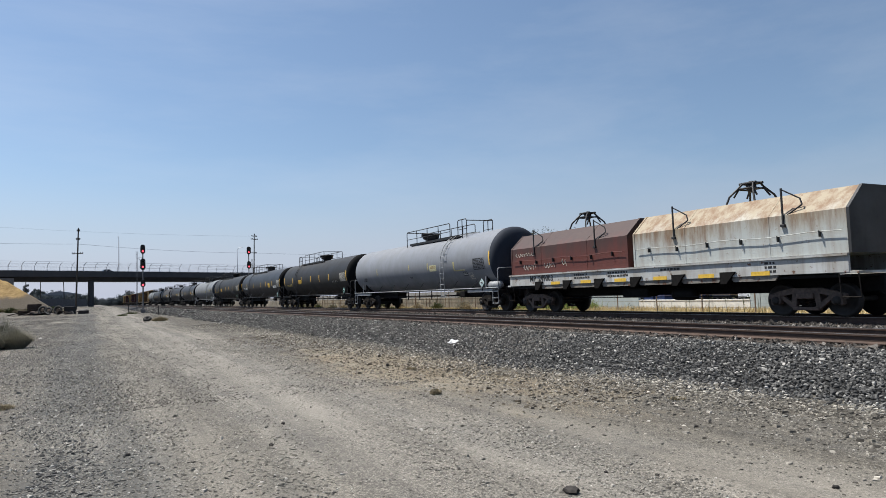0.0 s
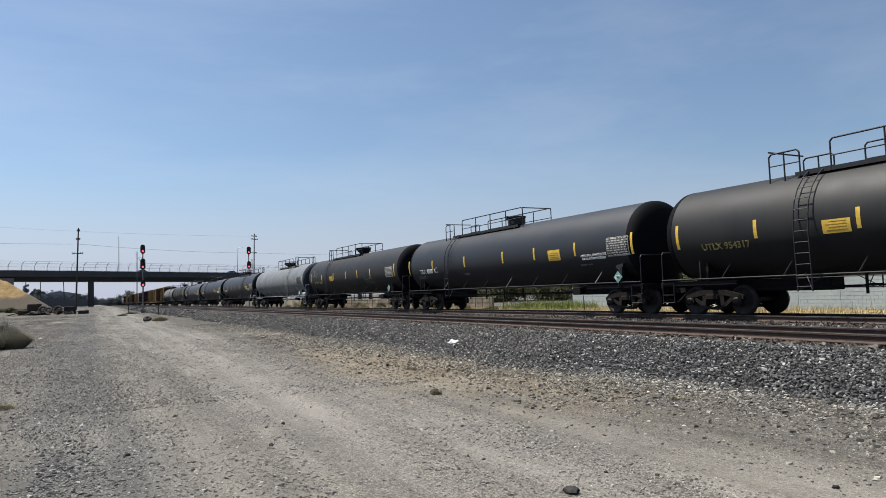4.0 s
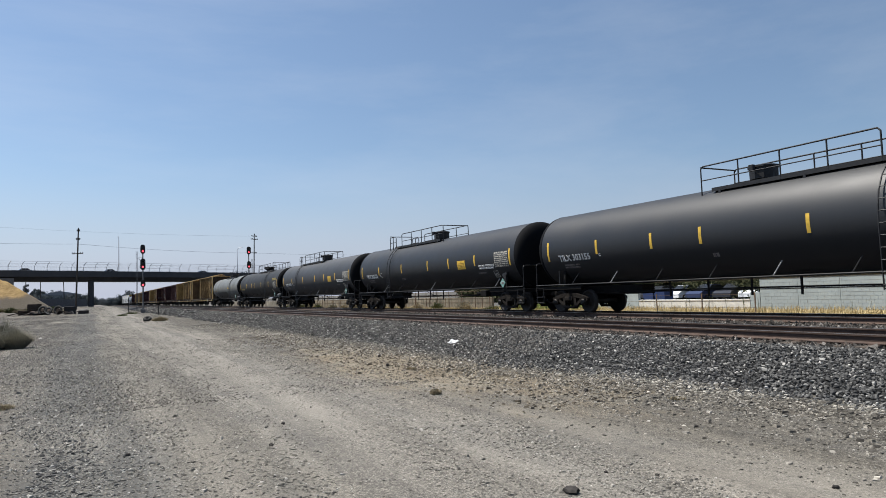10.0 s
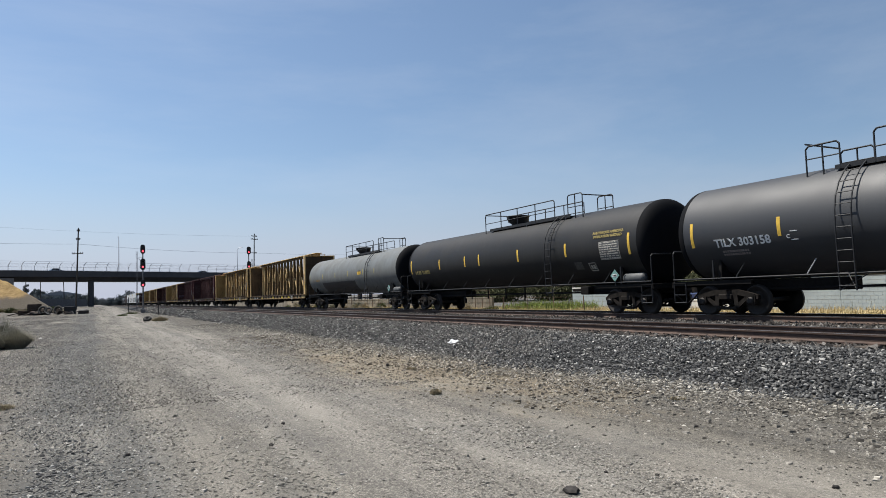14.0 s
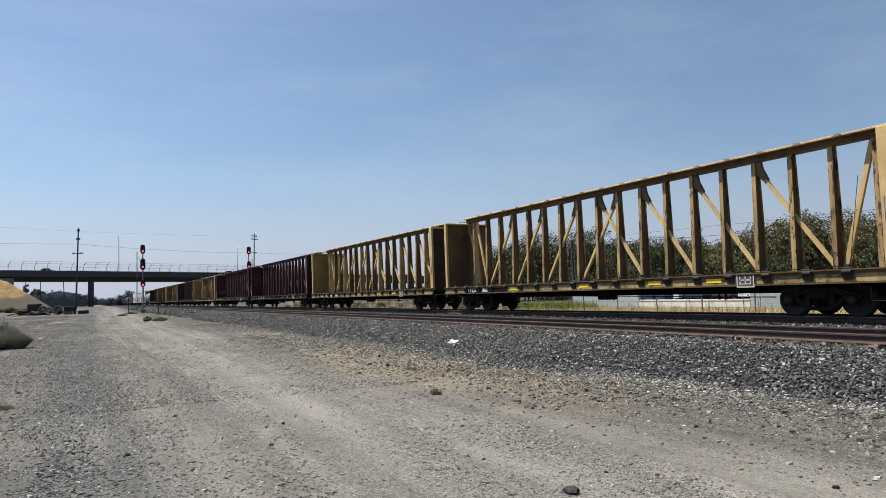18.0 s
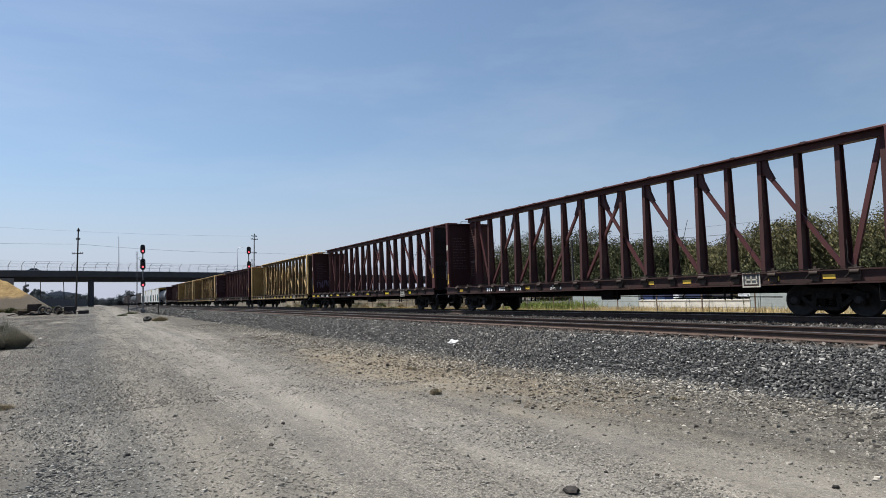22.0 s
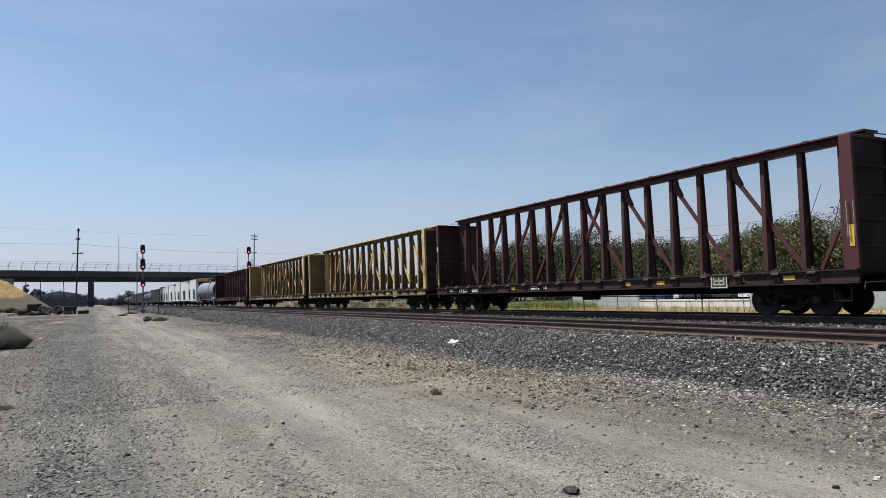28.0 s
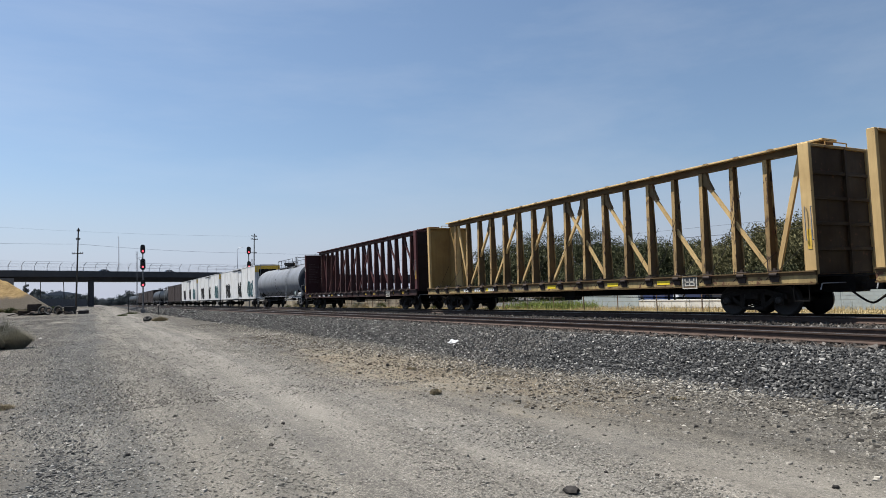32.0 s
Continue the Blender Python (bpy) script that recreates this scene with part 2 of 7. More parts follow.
WHITE_REEFER = painted("white_car_paint", (0.62, 0.63, 0.63), (0.38, 0.36, 0.33), rough=0.55, amount=0.5, rusty=0.72)
# outer bulkhead faces: grime, plus the shade between cars put into the colour
SHADED_GRIMY_YELLOW = painted("shaded_grimy_yellow_end_paint", (0.052, 0.031, 0.013), (0.022, 0.014, 0.009), rough=0.75, amount=0.7, rusty=0.6)
SHADED_GRIMY_MAROON = painted("shaded_grimy_maroon_end_paint", (0.018, 0.008, 0.008), (0.010, 0.0075, 0.0075), rough=0.75, amount=0.7, rusty=0.7)
# near heads of the grey tanks: their shade is put into this colour
SHADED_HEAD = painted("shaded_head_paint", (0.026, 0.032, 0.045), (0.018, 0.020, 0.026), rough=0.75, amount=0.5, rusty=0.8, gloss=0.15)
TRUCK_STEEL = plain("grimy_truck_steel", (0.013, 0.0108, 0.0092), 0.8, 0.0, 0.6, gloss=0.14)
WHEEL_STEEL = plain("dark_wheel_steel", (0.021, 0.0185, 0.017), 0.65, 0.2, 0.3)
UNDER_BLACK = plain("underframe_black", (0.008, 0.0074, 0.0072), 0.8, 0.0, 0.4, gloss=0.12)
RAIL_BLACK = plain("black_railing_paint", (0.013, 0.0135, 0.015), 0.55, 0.0, 0.3)
MARK_YELLOW = plain("yellow_marking", (0.56, 0.36, 0.05), 0.6, 0.0, 0.2)
MARK_WHITE = plain("white_marking", (0.62, 0.63, 0.62), 0.6, 0.0, 0.2)
LIGHT_BAR = plain("grey_handrail_paint", (0.24, 0.25, 0.26), 0.5, 0.0, 0.25)


# ---------------------------------------------------------------- ground
def smooth_step(a, b, x):
    k = min(1.0, max(0.0, (x - a) / (b - a)))
    return k * k * (3 - 2 * k)


def ground_height(x, y):
    """The dirt is flat by the road, swells towards the overpass, and rises under the two tracks."""
    z = GROUND + 0.05 * noise.noise((x * 0.25, y * 0.12, 0)) + 0.02 * noise.noise((x * 0.9, y * 0.5, 3))
    rise = smooth_step(55, 165, y) * (1 - smooth_step(4.5, 9.0, x)) * 1.15
    bed = smooth_step(9.7, 11.4, x) * (1 - smooth_step(20.9, 22.6, x))
    return (z + rise) * (1 - bed) + (-0.34) * bed


def sheet(name, xs, ys, height, mat):
    v = [(x, y, height(x, y)) for y in ys for x in xs]
    n = len(xs)
    f = [(j * n + i, j * n + i + 1, (j + 1) * n + i + 1, (j + 1) * n + i) for j in range(len(ys) - 1) for i in range(n - 1)]
    s = Shape().add(v, f, 0, True)
    return s.mesh(name, mat)


def steps(*spans):
    out = []
    for a, b, d in spans:
        n = max(1, round((b - a) / d))
        out += [a + (b - a) * i / n for i in range(n)]
    return out + [spans[-1][1]]


def edge_mask(t, src, a, b, most):
    """most where src is under a, falling to nothing at b."""
    r = t.nodes.new("ShaderNodeMapRange")
    r.inputs["From Min"].default_value, r.inputs["From Max"].default_value = a, b
    r.inputs["To Min"].default_value, r.inputs["To Max"].default_value = most, 0.0
    t.links.new(src, r.inputs["Value"])
    return r.outputs[0]


def dirt_material():
    """Compacted tan dirt with wheel tracks, fine gravel, and a coarse grey gravel verge."""
    m, t, b = material("dirt_and_gravel", 0.95)
    tc = t.nodes.new("ShaderNodeTexCoord")
    sep = t.nodes.new("ShaderNodeSeparateXYZ")
    t.links.new(tc.outputs["Object"], sep.inputs[0])
    # distance across the road, bent a little along its length
    wav = noise_node(t, 0.06, 2, 0.5)
    add = t.nodes.new("ShaderNodeMath")
    add.operation = "MULTIPLY_ADD"
    t.links.new(wav.outputs[0], add.inputs[0])
    add.inputs[1].default_value = 3.0
    t.links.new(sep.outputs["X"], add.inputs[2])
    scaled = t.nodes.new("ShaderNodeMapRange")
    scaled.inputs["From Min"].default_value, scaled.inputs["From Max"].default_value = -10.0, 14.0
    t.links.new(add.outputs[0], scaled.inputs["Value"])
    gravel, mid, dust = (0.098, 0.096, 0.090), (0.180, 0.170, 0.152), (0.232, 0.218, 0.193)
    # bands across the road: brown verge, dark gravel, wheel tracks of pale dust, tan dirt at the foot of the ballast
    col = ramp(t, scaled.outputs[0], [(0.26, (0.10, 0.085, 0.068)), (0.36, (0.125, 0.110, 0.092)), (0.425, (0.128, 0.116, 0.098)), (0.450, gravel), (0.495, gravel), (0.515, (0.178, 0.165, 0.143)), (0.545, (0.180, 0.167, 0.144)), (0.57, (0.160, 0.150, 0.133)), (0.62, (0.222, 0.207, 0.182)), (0.645, mid),
                                      (0.665, (0.215, 0.198, 0.171)), (0.715, (0.140, 0.129, 0.110)), (0.765, (0.100, 0.090, 0.074)), (0.80, (0.086, 0.076, 0.060)), (0.86, (0.082, 0.073, 0.059)), (0.90, (0.076, 0.070, 0.061))])
    blot = noise_node(t, 0.5, 6, 0.65, stretch=(1.0, 0.35, 1.0))
    col = mix(t, ramp(t, blot.outputs[0], [(0.48, (0, 0, 0)), (0.66, (0.7,) * 3)]), col, dust)
    dark = noise_node(t, 0.7, 6, 0.7, stretch=(1.0, 0.45, 1.0))
    col = mix(t, ramp(t, dark.outputs[0], [(0.52, (0, 0, 0)), (0.68, (0.6,) * 3)]), col, (0.088, 0.086, 0.081))
    rut = noise_node(t, 1.0, 5, 0.6, stretch=(2.6, 0.05, 1.0))
    col = mix(t, 0.6, col, ramp(t, rut.outputs[0], [(0.34, (0.62,) * 3), (0.5, (1.0,) * 3), (0.66, (1.38,) * 3)]), "MULTIPLY")
    # a patch of dry tan silt at the foot of the ballast
    far = t.nodes.new("ShaderNodeVectorMath")
    far.operation = "MULTIPLY_ADD"
    t.links.new(tc.outputs["Object"], far.inputs[0])
    far.inputs[1].default_value, far.inputs[2].default_value = (0.42, 0.125, 0), (-2.95, -1.90, 0)
    size = t.nodes.new("ShaderNodeVectorMath")
    size.operation = "LENGTH"
    t.links.new(far.outputs[0], size.inputs[0])
    ragged = t.nodes.new("ShaderNodeMath")
    ragged.operation = "MULTIPLY_ADD"
    t.links.new(noise_node(t, 0.9, 6, 0.7, stretch=(1.0, 0.5, 1.0)).outputs[0], ragged.inputs[0])
    ragged.inputs[1].default_value = 1.8
    t.links.new(size.outputs["Value"], ragged.inputs[2])
    silt = ramp(t, noise_node(t, 1.3, 6, 0.7, stretch=(1.0, 0.5, 1.0)).outputs[0], [(0.35, (0.175, 0.132, 0.082)), (0.5, (0.225, 0.182, 0.122)), (0.66, (0.33, 0.295, 0.235))])
    col = mix(t, edge_mask(t, ragged.outputs[0], 1.45, 1.95, 0.75), col, silt)
    # pale washed silt farther along the foot of the ballast
    pale_at = t.nodes.new("ShaderNodeVectorMath")
    pale_at.operation = "MULTIPLY_ADD"
    t.links.new(tc.outputs["Object"], pale_at.inputs[0])
    pale_at.inputs[1].default_value, pale_at.inputs[2].default_value = (0.62, 0.062, 0), (-5.1, -1.80, 0)
    reach = t.nodes.new("ShaderNodeVectorMath")
    reach.operation = "LENGTH"
    t.links.new(pale_at.outputs[0], reach.inputs[0])
    torn = t.nodes.new("ShaderNodeMath")
    torn.operation = "MULTIPLY_ADD"
    t.links.new(noise_node(t, 1.1, 6, 0.7, stretch=(1.0, 0.3, 1.0)).outputs[0], torn.inputs[0])
    torn.inputs[1].default_value = 1.8
    t.links.new(reach.outputs["Value"], torn.inputs[2])
    col = mix(t, edge_mask(t, torn.outputs[0], 1.3, 1.85, 0.8), col, (0.35, 0.325, 0.275))
    # gravel lies in streaks and patches, with smoother dust between them
    patchy = ramp(t, noise_node(t, 0.8, 6, 0.65, stretch=(1.0, 0.22, 1.0)).outputs[0], [(0.36, (0.10,) * 3), (0.58, (1, 1, 1))])
    grains = None
    for sc, lo, hi, k in ((125, 0.56, 1.42, 0.85), (62, 0.50, 1.50, 0.8), (24, 0.72, 1.30, 0.5)):
        peb = t.nodes.new("ShaderNodeTexVoronoi")
        peb.inputs["Scale"].default_value = sc
        t.links.new(tc.outputs["Object"], peb.inputs["Vector"])
        bw = t.nodes.new("ShaderNodeRGBToBW")
        t.links.new(peb.outputs["Color"], bw.inputs[0])
        tone = ramp(t, bw.outputs[0], [(0.2, (lo,) * 3), (0.8, (hi,) * 3)])
        gap = ramp(t, peb.outputs["Distance"], [(0.45, (1, 1, 1)), (0.80, (0.50,) * 3)])
        tone = mix(t, 0.85, tone, gap, "MULTIPLY")
        tone = mix(t, patchy, mix(t, 0.35, (1.0, 1.0, 1.0), tone), tone)
        col = mix(t, k, col, tone, "MULTIPLY")
        inv = ramp(t, peb.outputs["Distance"], [(0.0, (1, 1, 1)), (0.9, (0, 0, 0))])
        grains = inv if grains is None else mix(t, 0.5, grains, inv)
    col = mix(t, 1.0, col, (0.84, 0.835, 0.825), "MULTIPLY")
    t.links.new(col, b.inputs["Base Color"])
    relief = mix(t, patchy, mix(t, 0.75, grains, noise_node(t, 30, 5, 0.7).outputs[0]), grains)
    bump(t, b, relief, 0.85, 0.016)
    return m


DIRT = dirt_material()
xs = steps((-1500, -60, 160), (-60, -8, 6), (-8, 30, 0.5), (30, 120, 10), (120, 1500, 150))
ys = steps((-460, -20, 40), (-20, 60, 0.7), (60, 240, 6), (240, 3500, 250))
ground = part("ground", sheet("ground", xs, ys, ground_height, DIRT), DIRT)
tagged(ground, "dry tan dirt and gravel ground beside the railway", "ground", kind="structure")

# ---------------------------------------------------------------- ballast, ties and rails
# near black: stands for the shade in the gaps between stones
BALLAST = plain("shade_black_ballast_bed", (0.014, 0.014, 0.014), 0.95, 0, 0.6, 30)
bed = Shape()
for y0, y1 in ((-460, 900),):
    bed.prism([(11.55, -0.22), (9.45, -0.70), (9.45, -0.9), (22.5, -0.9), (22.3, -0.76), (20.6, -0.22)], "y", y0, y1)
ballast_bed = part("ballast", bed, BALLAST)
tagged(ballast_bed, "bed of crushed grey stone under both tracks", "ballast", kind="structure")

RAIL = plain("brown_rail_steel", (0.058, 0.038, 0.030), 0.7, 0.2, 0.3, 4)
RAIL_HEAD = plain("worn_rail_head", (0.34, 0.33, 0.32), 0.35, 0.9, 0.2, 4)
TIE = plain("old_wooden_tie", (0.060, 0.048, 0.039), 0.9, 0, 0.4, 12)


def rail(x):
    o = [(-0.07, -0.172), (0.07, -0.172), (0.07, -0.16), (0.012, -0.13), (0.012, -0.05), (0.036, -0.035), (0.036, -0.004),
         (-0.036, -0.004), (-0.036, -0.035), (-0.012, -0.05), (-0.012, -0.13), (-0.07, -0.16)]
    s = Shape().prism([(x + u, w) for u, w in o], "y", -460, 900)
    s.box(x - 0.032, x + 0.032, -460, 900, -0.0045, 0.0, 1)
    ob = part("rail", s, [RAIL, RAIL_HEAD])
    return tagged(ob, "brown steel rail with a polished head", "rail", "rails of the tracks", "structure")


for x in (NEAR_X - 0.7525, NEAR_X + 0.7525, TRAIN_X - 0.7525, TRAIN_X + 0.7525):
    rail(x)


# ties, those of the empty track first
TIE_BOX = Shape().box(-1.30, 1.30, -0.115, 0.115, -0.36, -0.176, 0, 0.012).mesh("tie", TIE)
PLATE = Shape().box(-0.17, 0.17, -0.10, 0.10, -0.177, -0.166).box(-0.10, -0.07, -0.06, -0.02, -0.17, -0.145).box(0.07, 0.10, 0.02, 0.06, -0.17, -0.145).mesh("tie_plate", RAIL)
track_ties = tagged(empty("track_ties", (0, 0, 0)), "dark weathered wooden ties under the rails", "ties", kind="structure")
rnd = random.Random(5)
for cx_, y0, n in ((NEAR_X, -2.0, 110), (TRAIN_X, 2.0, 60)):
    for i in range(n):
        y = y0 + i * 0.50 + rnd.uniform(-0.03, 0.03)
        tie = part("tie", TIE_BOX, None, track_ties, "", pose(cx_ + rnd.uniform(-0.05, 0.05), y, rnd.uniform(-0.012, 0.004), 0, 0, rnd.uniform(-1.2, 1.2)))
        part("tie_plate", PLATE, None, tie, "", (-0.7525, 0, 0))
far_ties = Shape()
for cx_, spans in ((NEAR_X, ((-460, -2.4), (53.2, 330))), (TRAIN_X, ((-460, 1.6), (32.2, 330)))):
    for a, b in spans:
        for i in range(int((b - a) / 0.50)):
            far_ties.box(cx_ - 1.3, cx_ + 1.3, a + i * 0.5 - 0.11, a + i * 0.5 + 0.11, -0.30, -0.178)
tagged(part("far_ties", far_ties, TIE), "dark wooden ties of the farther track", "ties", kind="stuff")


# ---------------------------------------------------------------- loose stone
def stone_material(name, stops, rough=0.9):
    m, t, b = material(name, rough)
    geo = t.nodes.new("ShaderNodeNewGeometry")
    col = ramp(t, geo.outputs["Random Per Island"], [(p, tuple(0.85 * c for c in rgb)) for p, rgb in stops])
    n = noise_node(t, 35, 4, 0.6)
    col = mix(t, 0.6, col, ramp(t, n.outputs[0], [(0.3, (0.6,) * 3), (0.7, (1.3,) * 3)]), "MULTIPLY")
    t.links.new(col, b.inputs["Base Color"])
    return m


def stones(name, pts, size, mat, seed, flat=0.85, cut="block"):
    """Many angular stones in one mesh; cut: "block", or without an underside "chip" or "shard". pts: n x 3 places, size: n radii."""
    rng = np.random.default_rng(seed)
    n = len(pts)
    if cut == "shard":
        corner = np.array([(-1.1, -0.75, -0.6), (1.1, -0.75, -0.6), (0, 1.15, -0.6), (0, 0, 1.0)], float) * 0.9
        v = corner[None] * rng.uniform(0.65, 1.3, (n, 4, 3))
        v[:, 3, :2] += rng.uniform(-0.7, 0.7, (n, 2))
        q = np.array([(0, 1, 3), (1, 2, 3), (2, 0, 3)])
    elif cut == "chip":
        corner = np.array([(-1.0, -0.65, -0.5), (1.0, -0.65, -0.5), (0, 1.1, -0.5), (-0.62, -0.40, 0.55), (0.62, -0.40, 0.55), (0, 0.70, 0.55)], float)
        v = corner[None] * rng.uniform(0.65, 1.3, (n, 6, 3))
        q = np.array([(3, 4, 5), (0, 1, 4), (0, 4, 3), (1, 2, 5), (1, 5, 4), (2, 0, 3), (2, 3, 5)])
    else:
        g = 0.618
        corner = np.array([(0, 1, g), (0, 1, -g), (0, -1, g), (0, -1, -g), (1, g, 0), (1, -g, 0), (-1, g, 0), (-1, -g, 0), (g, 0, 1), (-g, 0, 1), (g, 0, -1), (-g, 0, -1)], float) * 0.88
        v = corner[None] * rng.uniform(0.52, 1.22, (n, 12, 1)) * rng.uniform(0.62, 1.3, (n, 1, 3))
        q = np.array([(0, 9, 8), (0, 8, 4), (0, 4, 1), (0, 1, 6), (0, 6, 9), (3, 11, 10), (3, 10, 5), (3, 5, 2), (3, 2, 7), (3, 7, 11),
                      (8, 9, 2), (4, 8, 5), (1, 4, 10), (6, 1, 11), (9, 6, 7), (5, 10, 4), (10, 11, 1), (11, 7, 6), (7, 2, 9), (2, 5, 8)])
    v[:, :, 2] *= flat
    a, bt = rng.uniform(0, 6.283, n), rng.normal(0, 0.30 if cut == "block" else 0.16, n)
    ca, sa, cb, sb = np.cos(a), np.sin(a), np.cos(bt), np.sin(bt)
    x, y, z = v[..., 0], v[..., 1], v[..., 2]
    x, z = x * cb[:, None] + z * sb[:, None], -x * sb[:, None] + z * cb[:, None]
    x, y = x * ca[:, None] - y * sa[:, None], x * sa[:, None] + y * ca[:, None]
    v = np.stack([x, y, z], -1) * size[:, None, None] + pts[:, None, :]
    nv, (nf, ns) = v.shape[1], q.shape
    f = (q[None] + nv * np.arange(n)[:, None, None]).reshape(-1)
    me = bpy.data.meshes.new(name)
    me.vertices.add(nv * n)
    me.vertices.foreach_set("co", v.reshape(-1))
    me.loops.add(nf * ns * n)
    me.loops.foreach_set("vertex_index", f)
    me.polygons.add(nf * n)
    me.polygons.foreach_set("loop_start", np.arange(nf * n) * ns)
    me.polygons.foreach_set("use_smooth", np.zeros(nf * n, bool))
    me.materials.append(mat)
    me.update(calc_edges=True)
    return new(name, me)


BALLAST_STONE = stone_material("ballast_stone", [(0.0, (0.030, 0.030, 0.030)), (0.5, (0.070, 0.070, 0.069)), (0.84, (0.130, 0.128, 0.124)), (0.955, (0.26, 0.255, 0.24)), (1.0, (0.52, 0.50, 0.47))])
GRAVEL_STONE = stone_material("road_gravel", [(0.0, (0.085, 0.080, 0.070)), (0.4, (0.165, 0.155, 0.136)), (0.85, (0.270, 0.252, 0.220)), (1.0, (0.46, 0.44, 0.40))])
rng = np.random.default_rng(11)


def toe(y):
    """Where the ballast shoulder ends on the dirt."""
    return np.interp(y, [5, 8, 11, 16, 22, 30], [9.1, 8.85, 8.75, 8.65, 8.8, 9.1]) + 0.12 * np.sin(y * 1.3) + 0.08 * np.sin(y * 3.1 + 1)


def bed_height(x):
    """Top of the ballast across both tracks."""
    return np.interp(x, [8.6, 9.45, 11.45, 11.95, 14.75, 15.2, 16.6, 17.3, 20.0, 20.6, 22.3], [-0.72, -0.68, -0.215, -0.23, -0.235, -0.20, -0.20, -0.235, -0.235, -0.22, -0.76])


def scatter_ballast(x0, x1, y0, y1, cell):
    """Stones laid side by side in loose rows, each a little off its spot."""
    gx, gy = np.meshgrid(np.arange(x0, x1, cell), np.arange(y0, y1, cell * 1.1))
    gx[1::2] += cell / 2
    x, y = gx.ravel(), gy.ravel()
    n = len(x)
    x, y = x + rng.uniform(-0.36, 0.36, n) * cell, y + rng.uniform(-0.40, 0.40, n) * cell
    if x0 < 11:
        x = np.where(x < 11, 11 - (11 - x) * (11 - toe(y)) / 2.0 * (1 + 0.10 * rng.normal(0, 1, n) * (x < 10)), x)
    r = cell * np.clip(rng.normal(0.58, 0.13, n), 0.30, 0.95)
    return np.stack([x, y, bed_height(x) + r * rng.uniform(0.15, 0.85, n)], -1), r


p, r = scatter_ballast(9.0, 11.98, 2.5, 14, 0.047)
tagged(stones("ballast_stones", p, r, BALLAST_STONE, 21, 0.85), "loose angular grey ballast stones on the track shoulder", "ballast", kind="stuff")
parts_ = [scatter_ballast(9.0, 12.0, -14, 2.5, 0.12), scatter_ballast(9.0, 12.0, 14, 24, 0.050), scatter_ballast(9.0, 12.0, 24, 46, 0.064), scatter_ballast(9.0, 12.0, 46, 80, 0.10), scatter_ballast(9.0, 12.0, 80, 160, 0.18)]
tagged(stones("far_ballast_stones", np.concatenate([p for p, r in parts_]), np.concatenate([r for p, r in parts_]) * 1.1, stone_material("dusty_ballast_stone", [(0.0, (0.052, 0.049, 0.045)), (0.5, (0.118, 0.112, 0.103)), (0.84, (0.195, 0.187, 0.173)), (0.955, (0.30, 0.285, 0.26)), (1.0, (0.52, 0.50, 0.46))]), 29, 1.1, "chip"), "angular grey ballast stones along the track", "ballast", kind="stuff")
parts_ = [scatter_ballast(11.95, 14.8, 2, 46, 0.09), scatter_ballast(14.7, 17.4, 2, 50, 0.085), scatter_ballast(17.3, 20.3, 4, 50, 0.11), scatter_ballast(20.3, 22.3, 5, 60, 0.11)]
tagged(stones("track_ballast", np.concatenate([p for p, r in parts_]), np.concatenate([r for p, r in parts_]), stone_material("dusty_track_stone", [(0.0, (0.022, 0.019, 0.017)), (0.6, (0.056, 0.049, 0.043)), (0.92, (0.105, 0.096, 0.087)), (1.0, (0.28, 0.26, 0.24))]), 26, 0.9, "shard"),
       "dusty crushed stone between the ties and the tracks", "ballast", kind="stuff")


# stones that have rolled off the shoulder, and the gravel of the road
def on_ground(x, y):
    return np.array([ground_height(a, b) for a, b in zip(x, y)])


def strew(name, x, y, r, mat, seed, flat, near, label, category):
    """Loose stones on the ground: chips up to near metres along the track, small shards past that."""
    z = on_ground(x, y) + r * 0.15
    for ok, cut, nm in ((y < near, "chip", name), (y >= near, "shard", "far_" + name)):
        if ok.any():
            tagged(stones(nm, np.stack([x[ok], y[ok], z[ok]], -1), r[ok], mat, seed, flat, cut), label, category, kind="stuff")


DUSTY = stone_material("dusty_stone", [(0, (0.040, 0.036, 0.031)), (0.4, (0.105, 0.096, 0.082)), (0.82, (0.20, 0.184, 0.155)), (1, (0.46, 0.43, 0.38))])
n = 60000
y = 2.0 + 50 * rng.random(n) ** 1.5
x = toe(y) + 0.5 - np.abs(rng.normal(0, 1.25, n)) * rng.uniform(0.25, 1.35, n)
r = np.exp(rng.normal(-4.05, 0.40, n)) * (1 + 0.012 * np.maximum(y, 0))
strew("spilled_stones", x, y, r, DUSTY, 22, 0.6, 9, "dusty stones at the foot of the ballast", "stones")
n = 8500
y = 4.0 + 40 * rng.random(n) ** 1.5
x = toe(y) + 0.16 + rng.normal(0, 0.20, n) + 0.10 * np.sin(y * 2.3)
strew("pale_stones", x, y, np.exp(rng.normal(-4.0, 0.36, n)) * (1 + 0.012 * y), stone_material("pale_dusty_stone", [(0, (0.12, 0.112, 0.094)), (0.5, (0.24, 0.225, 0.193)), (1, (0.48, 0.46, 0.41))]), 28, 0.65, 12, "pale dusty stones along the edge of the ballast", "stones")
n = 5200
y = 8 + 24 * rng.random(n) ** 1.2
x = rng.normal(7.3, 0.95, n) - 0.3 * np.sin(y * 0.5)
ok = (x < toe(y)) & (x > 5.2)
x, y = x[ok], y[ok]
r = np.exp(rng.normal(-3.75, 0.38, len(x)))
strew("dirt_clods", x, y, r, stone_material("brown_clod", [(0, (0.05, 0.042, 0.032)), (0.5, (0.14, 0.118, 0.087)), (0.9, (0.23, 0.20, 0.155)), (1, (0.36, 0.33, 0.28))]), 27, 0.7, 90, "brown clods and stones on the tan dirt", "stones")
n = 285000
